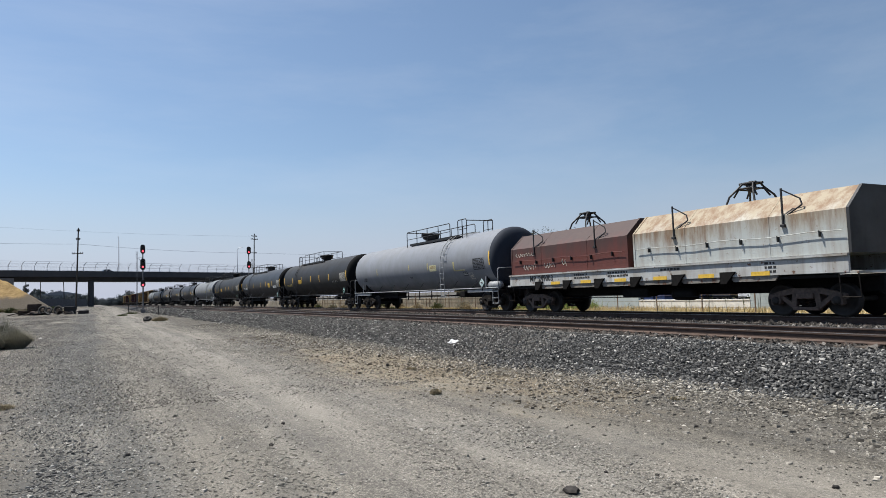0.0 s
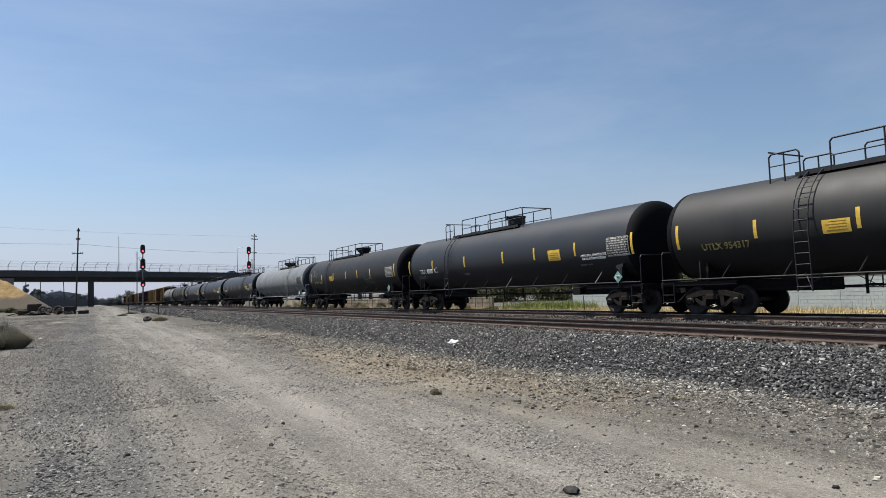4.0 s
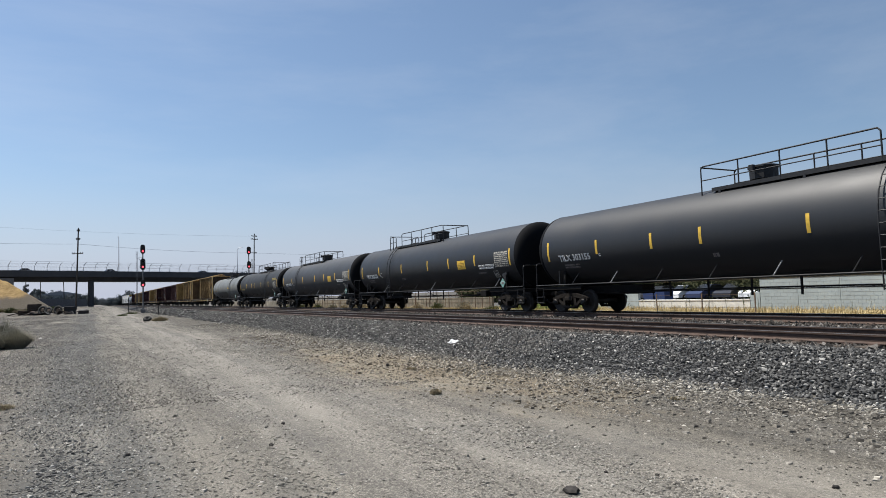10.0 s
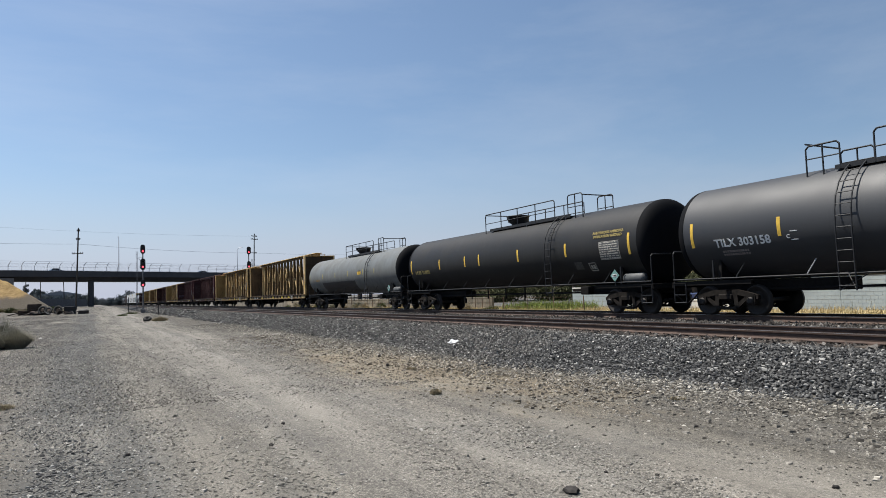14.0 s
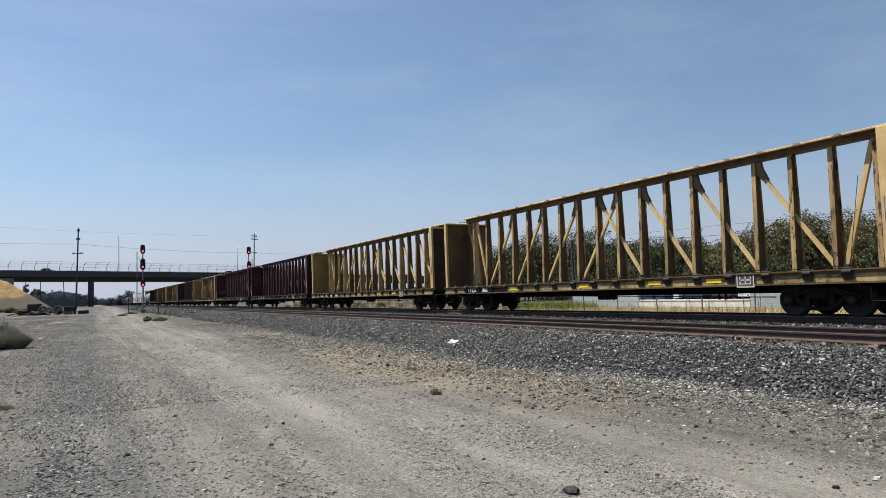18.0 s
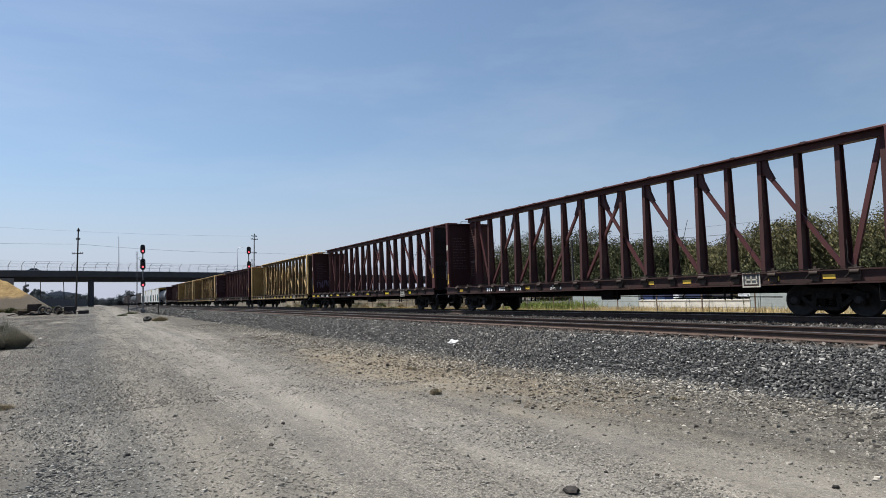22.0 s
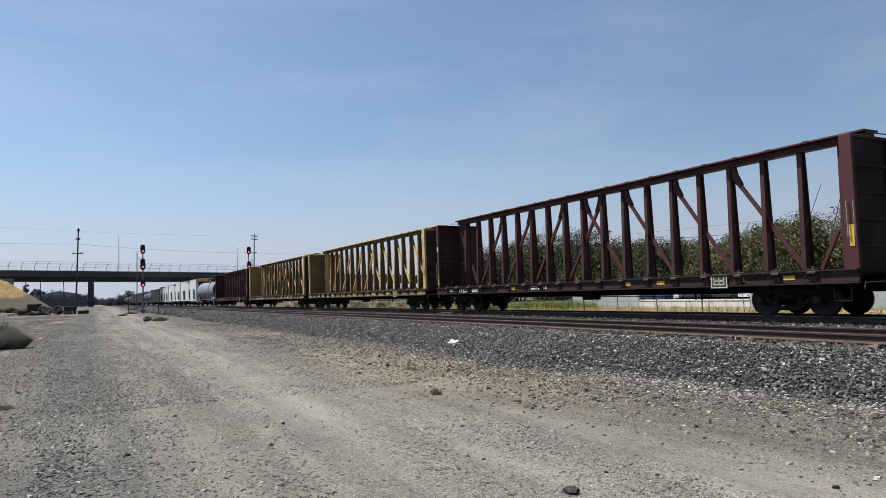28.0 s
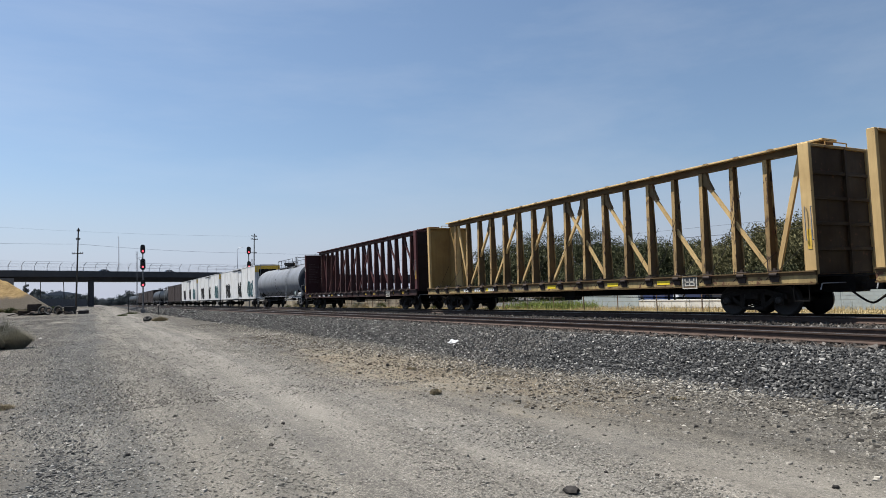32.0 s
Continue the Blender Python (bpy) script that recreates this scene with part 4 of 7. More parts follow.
def tree(x, y, z, h, w, mat, label, seed, leaves=2600, leaf=0.16, clumps=26):
    rnd = random.Random(seed)
    tr = tagged(empty("tree", (x, y, z)), label, "tree")
    s = Shape()
    trunk = [(0, 0, -0.3)] + [(rnd.uniform(-0.1, 0.1) * k, rnd.uniform(-0.1, 0.1) * k, h * 0.16 * k) for k in range(1, 5)]
    for k, (a, b) in enumerate(zip(trunk, trunk[1:])):
        s.tube(a, b, 0.035 * h * (1 - 0.2 * k) * 0.5, 7, 0, 0.035 * h * (1 - 0.2 * (k + 1)) * 0.5)
    cl = []
    for i in range(clumps):
        a, q = rnd.uniform(0, 6.283), rnd.random() ** 0.5
        zz = h * rnd.uniform(0.16, 0.96)
        prof = math.sin(min(1, max(0.05, (zz / h - 0.02))) * 2.7) ** 0.7
        c = Vector((math.cos(a) * q * w * 0.5 * prof, math.sin(a) * q * w * 0.5 * prof, zz))
        cl.append((c, w * rnd.uniform(0.09, 0.2)))
        b = Vector(trunk[rnd.randint(1, 4)])
        if i % 2 == 0:
            s.tube(b, b.lerp(c, 0.9), 0.010 * h * 0.6, 5, 0, 0.004 * h * 0.4)
    part("trunk", s, BARK, tr)
    v, f = [], []
    for i in range(leaves):
        c, r = cl[rnd.randrange(len(cl))]
        d = Vector((rnd.gauss(0, 1), rnd.gauss(0, 1), rnd.gauss(0, 0.8)))
        core = i % 5 == 0
        p = c * (0.8 if core else 1.0) + d.normalized() * r * rnd.random() ** (1.0 if core else 0.4)
        p.z = max(p.z, 0.1)
        n = Vector((rnd.gauss(0, 1), rnd.gauss(0, 1), rnd.gauss(0, 0.6))).normalized()
        u = n.orthogonal().normalized() * leaf * rnd.uniform(0.6, 1.5) * (2.4 if core else 1.0)
        q = n.cross(u) * rnd.uniform(0.2, 0.45)
        k = len(v)
        v += [p - u, p + u * 0.8 - q * 0.9, p + u * 0.6 + q]
        f.append((k, k + 1, k + 2))
    me = bpy.data.meshes.new("crown")
    me.from_pydata([tuple(p) for p in v], [], f)
    me.materials.append(mat)
    part("crown", me, None, tr)
    return tr


trees_ = [(56, 95, 6.3, 7, LEAF_DARK), (55, 87, 7.8, 7.5, LEAF_DARK), (56, 80, 8.7, 8, LEAF_DARK), (55, 73, 9.2, 8.5, LEAF_DARK), (57, 67, 8.9, 8, LEAF_DARK), (58, 62, 7.2, 7, LEAF_DARK),
          (55, 57.5, 6.0, 6.5, LEAF_DARK), (55, 53, 6.5, 6.5, LEAF_DARK), (56, 49.5, 6.1, 6, LEAF_DARK), (55, 45.5, 5.4, 6, LEAF_LIGHT), (54, 41.0, 6.0, 6.5, LEAF_LIGHT),
          (53, 37.0, 6.6, 6.5, LEAF_LIGHT), (54, 34.0, 7.3, 6, LEAF_LIGHT), (54, 30.0, 6.3, 6, LEAF_LIGHT), (54, 26.0, 6.8, 7, LEAF_LIGHT), (55, 21.0, 6.5, 7, LEAF_LIGHT)]
for k, (x, y, h, w, m) in enumerate(trees_):
    tree(x, y, GROUND, h, w, m, "dense dark green tree behind the lot" if m is LEAF_DARK else "leafy olive-green tree behind the lot", 40 + k, 17000, 0.13, 130)
for k in range(9):
    tree(52 + 1.5 * math.sin(k * 2.3), 19 + k * 8.5, GROUND, 3.2 + 0.9 * math.sin(k * 1.7), 6.5, LEAF_DARK, "low dark green shrub behind the lot", 80 + k, 7000, 0.12, 44)
# far trees beyond the overpass
for k, (x, y, z, h, w) in enumerate(((22, 442, -0.5, 9.2, 10), (27, 470, -0.5, 7.0, 11), (12, 452, -0.5, 4.8, 10), (-3, 400, 0, 6.4, 12), (4, 410, 0, 4.0, 12), (-14, 347, 0.4, 7.5, 10), (-10, 352, 0.4, 6.0, 9),
                                     (-19, 350, 0.4, 8.8, 5), (-21, 352, 0.4, 9.3, 4), (-25, 354, 0.4, 11.6, 3.5), (-34, 360, 0.4, 9, 9), (60, 500, 0, 9, 14), (80, 500, 0, 8, 14), (100, 480, 0, 9, 14), (46, 520, 0, 8, 14), (-24, 284, 0.4, 6.5, 8), (-18.5, 288, 0.4, 4.6, 7), (-14.5, 290, 0.4, 5.4, 6), (-8.5, 292, 0.4, 4.2, 8), (-4.5, 286, 0.4, 4.8, 6), (-1.5, 330, 0.3, 5.0, 9), (8, 420, 0, 4.2, 9), (16, 430, 0, 6.0, 9))):
    tree(x, y, z - 0.6, h, w, LEAF_FAR, "distant hazy green tree beyond the overpass", 120 + k, 2600, 0.36, 26)


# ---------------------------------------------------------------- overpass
# deck and piers: the shade on their near faces darkens this colour
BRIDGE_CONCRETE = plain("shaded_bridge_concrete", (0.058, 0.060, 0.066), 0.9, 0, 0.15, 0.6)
GALV = plain("galvanised_steel", (0.46, 0.47, 0.49), 0.5, 0.3, 0.1)
A_, B_ = Vector((-15.3, 178.3, 0)), Vector((39.0, 194.6, 0))
BR_DIR = (B_ - A_).normalized()
BR_LEN = (B_ - A_).length
BR_TURN = math.degrees(math.atan2(BR_DIR.y, BR_DIR.x))


def deck_z(s):
    """Underside of the deck along the bridge."""
    return 7.03 - 0.87 * (s / BR_LEN) - 0.004 * max(0, s - 70) ** 1.2


bridge = tagged(empty("overpass", (A_.x, A_.y, 0)), "grey concrete road overpass with a tall mesh railing", "overpass")
bridge.rotation_euler = (0, 0, radians(BR_TURN))
span = [-75 + 5 * k for k in range(46)]
s = Shape()
prof = [(0.0, 0.9), (0.0, 2.35), (0.25, 2.35), (0.25, 1.45), (11.2, 1.45), (11.2, 2.35), (11.45, 2.35), (11.45, 0.9), (10.3, 0.75), (9.6, 0.0), (1.9, 0.0), (1.1, 0.75)]
v = [(q, y, deck_z(max(0, q)) + z) for q in span for y, z in prof]
n = len(prof)
f = [(k * n + i, k * n + (i + 1) % n, (k + 1) * n + (i + 1) % n, (k + 1) * n + i) for k in range(len(span) - 1) for i in range(n)]
s.add(v, f + [tuple(range(n)), tuple(range(len(v) - n, len(v)))])
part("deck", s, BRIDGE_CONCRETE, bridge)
part("abutment", Shape().box(-46, 0.6, 0.35, 11.1, 2.0, deck_z(0) + 0.6), plain("pale_abutment_concrete", (0.16, 0.16, 0.16), 0.9, 0, 0.15, 0.8), bridge, "pale concrete abutment block")
for q in (17.3, 62.0, 105.0):
    s = Shape()
    for y in (2.2,) if q < 25 else (2.6, 8.8):
        s.lathe([(-0.8, 0.66), (deck_z(q) + 0.15, 0.66)], "z", 20, (q, y, 0))
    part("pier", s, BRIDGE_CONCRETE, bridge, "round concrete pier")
for k in range(62):
    q = -50 + k * 2.6
    z = deck_z(max(0, q)) + 2.35
    g = Shape().path([(q, 0.12, z - 0.02), (q, 0.10, z + 0.7), (q + 0.10, -0.02, z + 1.25), (q + 0.26, -0.22, z + 1.70), (q + 0.48, -0.50, z + 2.02)], 0.055, 5)
    part("fence_post", g, GALV, bridge)
for h_ in (0.1, 0.85, 1.65, 2.10):
    g = Shape()
    y = 0.12 if h_ < 0.9 else -0.20 if h_ < 1.7 else -0.50
    g.path([(q, y, deck_z(max(0, q)) + 2.35 + h_) for q in span[5:40:3]], 0.035, 4)
    part("fence_rail", g, GALV, bridge)
g = Shape()
for q in np.arange(-50, 110, 0.30):
    z = deck_z(max(0, q)) + 2.35
    g.path([(q, 0.12, z), (q + 0.02, 0.09, z + 0.8), (q + 0.24, -0.20, z + 1.66)], 0.012, 3)
part("fence_mesh", g, GALV, bridge)
tagged(bridge.children[-1], "fine grey fence mesh", kind="stuff")

# grassy embankment of the overpass
m_, t_, b_ = material("dry_golden_grass_slope", 0.95)
n_ = noise_node(t_, 0.35, 6, 0.65)
sep_ = t_.nodes.new("ShaderNodeSeparateXYZ")
t_.links.new(t_.nodes["Texture Coordinate"].outputs["Object"], sep_.inputs[0])
add_ = t_.nodes.new("ShaderNodeMath")
add_.operation = "MULTIPLY_ADD"
t_.links.new(n_.outputs[0], add_.inputs[0])
add_.inputs[1].default_value = 3.0
t_.links.new(sep_.outputs["Z"], add_.inputs[2])
gold_ = ramp(t_, noise_node(t_, 1.1, 5, 0.7).outputs[0], [(0.35, (0.15, 0.095, 0.035)), (0.65, (0.29, 0.20, 0.085))])
sub_ = t_.nodes.new("ShaderNodeMapRange")
sub_.inputs["From Min"].default_value, sub_.inputs["From Max"].default_value = 4.1, 4.9
t_.links.new(add_.outputs[0], sub_.inputs["Value"])
t_.links.new(mix(t_, sub_.outputs[0], (0.072, 0.060, 0.045), gold_), b_.inputs["Base Color"])
bump(t_, b_, noise_node(t_, 3.0, 4, 0.7).outputs[0], 0.8, 0.3)
GOLD = m_


def bank_height(x, y):
    z = min((-5.8 - x - 0.8 * max(0, y - 160)) * 0.70, (y - 150) * 0.62, (230 - y) * 0.5, 7.0)
    return 0.15 + z + 0.25 * noise.noise((x * 0.3, y * 0.3, 7)) if z > -0.6 else -0.6


bank = part("embankment", sheet("embankment", steps((-90, -24, 6), (-24, -3, 0.7)), steps((147, 172, 0.8), (172, 232, 5)), bank_height, GOLD), GOLD)
tagged(bank, "embankment covered in dry golden grass", "embankment", kind="structure")

# dark fence and low buildings seen under the bridge
# dark fence colour lifted towards blue to include haze
DARK_FENCE = plain("hazed_slatted_fence", (0.075, 0.083, 0.097), 0.8, 0, 0.3)
fence2 = tagged(empty("board_fence", (-9.0, 232, 0)), "dark slatted fence beyond the overpass", "fence")
for k in range(7):
    part("panel", Shape().box(k * 2.4 - 8.0, k * 2.4 - 5.65, -0.05, 0.05, -0.3, 3.4 - 0.12 * k, 0, 0.01), DARK_FENCE, fence2)
shed = tagged(empty("warehouse", (-9.5, 300, 0)), "low blue-grey warehouse beyond the overpass", "building")
part("wall", Shape().box(-7, 7, 0, 18, -0.5, 5.2), plain("blue_grey_siding", (0.16, 0.19, 0.23), 0.7, 0, 0.15), shed)
part("roof", Shape().prism([(-7.4, 5.2), (7.4, 5.2), (0, 6.6)], "y", -0.4, 18.4), plain("grey_roof", (0.20, 0.22, 0.25), 0.6, 0, 0.15), shed)
part("door", Shape().box(-2, 2, -0.08, 0.0, -0.3, 3.6), DARK_FENCE, shed)

# ---------------------------------------------------------------- poles, wires, signals
POLE_WOOD = plain("weathered_pole_wood", (0.047, 0.042, 0.038), 0.9, 0, 0.35, 3)
WIRE = plain("dark_wire", (0.03, 0.03, 0.032), 0.6)


def utility_pole(base, top, arms, label, arm_dir=(1, 0, 0), r=0.16):
    base, top = Vector(base), Vector(top)
    p = tagged(empty("utility_pole", base), label, "pole")
    d = top - base
    part("pole", Shape().tube((0, 0, -0.5), d, r, 10, 0, r * 0.65), POLE_WOOD, p)
    a = Vector(arm_dir).normalized()
    for drop, w in arms:
        c = d * ((d.length - drop) / d.length)
        s = Shape()
        s.tube(c - a * w, c + a * w, 0.07, 6)
        part("crossarm", s, POLE_WOOD, p)
        for k in (-1, -0.55, 0.55, 1):
            part("insulator", Shape().lathe([(0.0, 0.03), (0.05, 0.07), (0.13, 0.07), (0.18, 0.03)], "z", 8, c + a * w * k * 0.95 + Vector((0, 0, 0.06))), RAIL_BLACK, p)
    return p


utility_pole((-1.9, 134, 0.3), (-1.45, 131.5, 14.4), ((0.5, 0.25), (2.0, 0.35), (4.5, 0.95)), "tall leaning wooden utility pole", (0.88, -0.47, 0))
utility_pole((32.9, 152.6, -0.6), (33.24, 152.35, 15.7), ((0.6, 0.9), (1.3, 1.1), (4.4, 0.8)), "tall wooden utility pole behind the tracks", (0.8, 0.6, 0))
utility_pole((42.0, 51.6, GROUND), (42.0, 51.6, 5.7), (), "pale wooden pole behind the low wall", r=0.14)
utility_pole((60.0, 61.8, GROUND), (60.0, 61.8, 6.2), ((0.3, 0.7),), "thin dark utility pole among the trees", r=0.12)
utility_pole((43.0, 22.0, GROUND), (43.0, 22.0, 5.6), ((0.3, 0.6),), "thin dark utility pole behind the wall", r=0.12)
utility_pole((-14.0, 260, 0), (-14.0, 260, 11.0), ((0.4, 0.9),), "distant wooden utility pole", r=0.16)
utility_pole((-17.5, 250, 0), (-17.5, 250, 11.0), ((0.4, 0.9),), "distant wooden utility pole", r=0.16)
utility_pole((-6.6, 245, 0), (-7.0, 245, 11.5), (), "distant wooden utility pole", r=0.16)


def wire(a, b, sag, label="dark overhead wire", r=0.014):
    a, b = Vector(a), Vector(b)
    pts = []
    for k in range(25):
        q = k / 24
        p = a.lerp(b, q)
        p.z -= sag * 4 * q * (1 - q)
        pts.append(p)
    ob = part("wire", Shape().path(pts, r, 4), WIRE)
    return tagged(ob, label, "wire", "overhead wires")


wire((-1.5, 131.7, 11.6), (33.2, 152.4, 11.3), 0.35, "dark overhead wire between utility poles", 0.02)
wire((-1.5, 131.7, 11.6), (-42, 125, 12.2), 0.3, "dark overhead wire between utility poles", 0.02)
wire((33.2, 152.4, 15.1), (-40, 170, 20.0), 0.8, "thin dark overhead wire across the sky", 0.012)
wire((33.2, 152.4, 11.3), (90, 140, 10.5), 0.6, "dark overhead wire behind the train", 0.02)
wire((42.5, 100.0, 6.4), (42.5, 51.6, 5.3), 0.35, "dark overhead wire behind the parking lot", 0.018)
wire((42.5, 51.6, 5.3), (43.0, 22.0, 4.55), 0.25, "dark overhead wire behind the parking lot", 0.018)
wire((43.0, 22.0, 4.55), (43.0, -10.0, 4.4), 0.25, "dark overhead wire behind the parking lot", 0.018)
wire((43.5, 100.0, 7.6), (43.5, 22.0, 5.2), 0.3, "thin overhead wire behind the lot", 0.010)

SIGNAL_BLACK = plain("black_signal_paint", (0.012, 0.012, 0.013), 0.6, 0, 0.2)
m_, t_, b_ = material("lit_red_signal_lens", 0.3)
b_.inputs["Base Color"].default_value = (0.5, 0.02, 0.03, 1)
b_.inputs["Emission Color"].default_value = (1.0, 0.10, 0.14, 1)
b_.inputs["Emission Strength"].default_value = 1.1
RED_LENS = m_
DARK_LENS = plain("unlit_signal_lens", (0.03, 0.03, 0.035), 0.2)


MAST_GREY = plain("dull_grey_mast_steel", (0.10, 0.10, 0.105), 0.6, 0.2, 0.2)


def signal(x, y, z0, heads, top, label, ladder=None):
    """A railway block signal: mast, oval backboards with hooded lamps, ladder."""
    sg = tagged(empty("railway_signal", (x, y, z0)), label, "railway signal")
    part("mast", Shape().lathe([(0, 0.16), (0.3, 0.10), (top - z0, 0.07)], "z", 12), MAST_GREY, sg)
    part("base", Shape().box(-0.3, 0.3, -0.3, 0.3, -0.4, 0.10, 0, 0.03), MAST_GREY, sg)
    for zc, h, w, lit in heads:
        zc -= z0
        out = []
        for k in range(20):
            a = 6.2832 * k / 20
            out.append((w / 2 * math.cos(a), (h / 2 - w / 2) * (1 if math.sin(a) > 0 else -1) + w / 2 * math.sin(a)))
        head = part("head", Shape().prism([(u, zc + v_) for u, v_ in out], "y", -0.28, -0.20), SIGNAL_BLACK, sg, "black oval signal head")
        part("housing", Shape().prism([(u * 0.6, zc + v_ * 0.8) for u, v_ in out], "y", -0.20, 0.12), SIGNAL_BLACK, head)
        n_l = 2 if h > 1.3 else 1
        for j in range(n_l):
            zz = zc + (h * 0.2 if n_l == 2 and j == 0 else -h * 0.22)
            is_lit = lit and j == n_l - 1
            hood = Shape()
            ring = [(0.20 * math.cos(a), zz + 0.20 * math.sin(a)) for a in (k * 0.35 - 0.5 for k in range(13))]
            for (u0, v0), (u1, v1) in zip(ring, ring[1:]):
                hood.add([(u0, -0.28, v0), (u1, -0.28, v1), (u1, -0.62, v1 + 0.02), (u0, -0.62, v0 + 0.02), (u0 * 0.94, -0.28, zz + (v0 - zz) * 0.94), (u1 * 0.94, -0.28, zz + (v1 - zz) * 0.94), (u1 * 0.94, -0.62, zz + (v1 - zz) * 0.94 + 0.02), (u0 * 0.94, -0.62, zz + (v0 - zz) * 0.94 + 0.02)],
                         [(0, 1, 2, 3), (7, 6, 5, 4), (3, 2, 6, 7)])
            part("hood", hood, SIGNAL_BLACK, head)
            part("lens", Shape().lathe([(-0.29, 0.13), (-0.32, 0.115), (-0.335, 0.02)], "y", 16, (0, 0, zz)), RED_LENS if is_lit else DARK_LENS, head, "glowing red lens" if is_lit else "unlit lens")
    if ladder:
        x0, zt = ladder
        g = Shape()
        for xx in (x0 - 0.07, x0 + 0.07):
            g.tube((xx, 0.1, 0), (xx, 0.1, zt - z0), 0.022, 5)
        for k in range(int((zt - z0) / 0.3)):
            g.tube((x0 - 0.07, 0.1, 0.3 + k * 0.3), (x0 + 0.07, 0.1, 0.3 + k * 0.3), 0.015, 4)
        part("ladder", g, MAST_GREY, sg)
        for zz in (zt - z0 - 0.9, (zt - z0) * 0.28):
            part("bracket", Shape().path([(0, 0, zz - 0.5), (x0, 0.1, zz), (0, 0.0, zz)], 0.025, 5), MAST_GREY, sg)
    sg.rotation_euler = (0, 0, radians(-4))
    return sg


signal(6.57, 98.6, 0.05, ((8.25, 1.25, 0.62, True), (6.2, 1.55, 0.66, True), (3.6, 0.95, 0.62, True)), 8.6, "black railway block signal showing red lamps", (-0.75, 8.0))
signal(23.5, 112.2, -0.4, ((9.0, 1.30, 0.68, True), (6.6, 1.25, 0.66, True)), 9.3, "black railway block signal behind the train", (0.55, 7.6))
for x, y in ((4.9, 101.0), (8.3, 96.5)):
    mk = tagged(empty("marker_post", (x, y, ground_height(x, y))), "thin dark marker post beside the track", "post")
    part("post", Shape().tube((0, 0, -0.2), (0, 0, 2.1 if x < 6 else 1.2), 0.05, 6), RAIL_BLACK, mk)


def street_lamp(x, y, z0, z1, arm, label):
    p = tagged(empty("street_lamp", (x, y, z0)), label, "street lamp")
    h = z1 - z0
    part("pole", Shape().tube((0, 0, 0), (0, 0, h * 0.92), 0.11, 8, 0, 0.07), GALV, p)
    a = Vector((0.88, -0.47, 0)) * arm
    part("arm", Shape().path([(0, 0, h * 0.92), a * 0.35 + Vector((0, 0, h * 0.975)), a + Vector((0, 0, h))], 0.05, 6), GALV, p)
    part("lamp_head", Shape().lathe([(0.08, 0.02), (0.04, 0.16), (-0.08, 0.2), (-0.1, 0.05)], "z", 10, a + Vector((0, 0, h))), GALV, p)
    return p


street_lamp(7.2, 194.8, 9.0, 18.6, -0.15, "tall grey street lamp on the overpass")
street_lamp(38.5, 199.5, 8.2, 16.1, 1.4, "grey street lamp on the overpass")
street_lamp(-26.0, 190, 8.8, 18.6, 1.6, "tall grey street lamp on the overpass")

# ---------------------------------------------------------------- scrap beside the road
RUST = plain("rusty_scrap_steel", (0.036, 0.025, 0.019), 0.8, 0.2, 0.4)
SCRAP_BLACK = plain("sooty_scrap_steel", (0.020, 0.020, 0.022), 0.8, 0.1, 0.4)


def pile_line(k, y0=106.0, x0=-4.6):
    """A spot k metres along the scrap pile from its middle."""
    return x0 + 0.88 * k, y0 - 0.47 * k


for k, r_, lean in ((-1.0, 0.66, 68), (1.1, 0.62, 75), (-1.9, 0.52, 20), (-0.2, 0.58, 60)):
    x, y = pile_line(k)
    t_ob = tagged(empty("old_tyre", (0, 0, 0)), "worn black truck tyre leaning on the scrap pile", "tyre")
    rings = [(0.14 * math.sin(a), r_ - 0.16 + 0.16 * math.cos(a)) for a in [i * 0.5236 for i in range(13)]]
    part("tyre", Shape().lathe(rings, "z", 28, (0, 0, 0), 0, True, False), TYRE, t_ob)
    part("rim", Shape().lathe([(-0.1, 0.2), (-0.08, 0.24), (0.08, 0.24), (0.1, 0.2)], "z", 20), RUST, t_ob)
    t_ob.matrix_basis = pose(x, y, ground_height(x, y) + r_ * math.sin(radians(lean)) * 0.95 + 0.08, lean, 0, -28)
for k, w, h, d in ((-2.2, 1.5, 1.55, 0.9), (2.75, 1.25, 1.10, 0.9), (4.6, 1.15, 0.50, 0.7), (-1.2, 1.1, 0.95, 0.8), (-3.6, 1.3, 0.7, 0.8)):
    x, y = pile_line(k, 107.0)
    c = tagged(empty("scrap_crate"), "dark rusted steel scrap box", "scrap")
    part("body", Shape().box(-w / 2, w / 2, -d / 2, d / 2, 0, h, 0, 0.03), SCRAP_BLACK if k > 2 else RUST, c)
    for zz in (0.25 * h, 0.7 * h):
        part("band", Shape().box(-w / 2 - 0.02, w / 2 + 0.02, -d / 2 - 0.02, d / 2 + 0.02, zz, zz + 0.06), RUST, c)
    c.matrix_basis = pose(x, y, ground_height(x, y) - 0.02, 0, 0, -28 + 8 * math.sin(k))
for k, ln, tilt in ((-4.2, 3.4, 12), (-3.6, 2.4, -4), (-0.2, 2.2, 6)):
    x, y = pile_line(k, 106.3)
    pl = part("scrap_plank", Shape().box(-ln / 2, ln / 2, -0.12, 0.12, -0.05, 0.05, 0, 0.01), RUST, None, "", pose(x, y, ground_height(x, y) + 0.09 + abs(tilt) * 0.025, 0, -tilt, -30))
    tagged(pl, "long rusted steel plank in the scrap pile", "scrap")
srnd = random.Random(77)
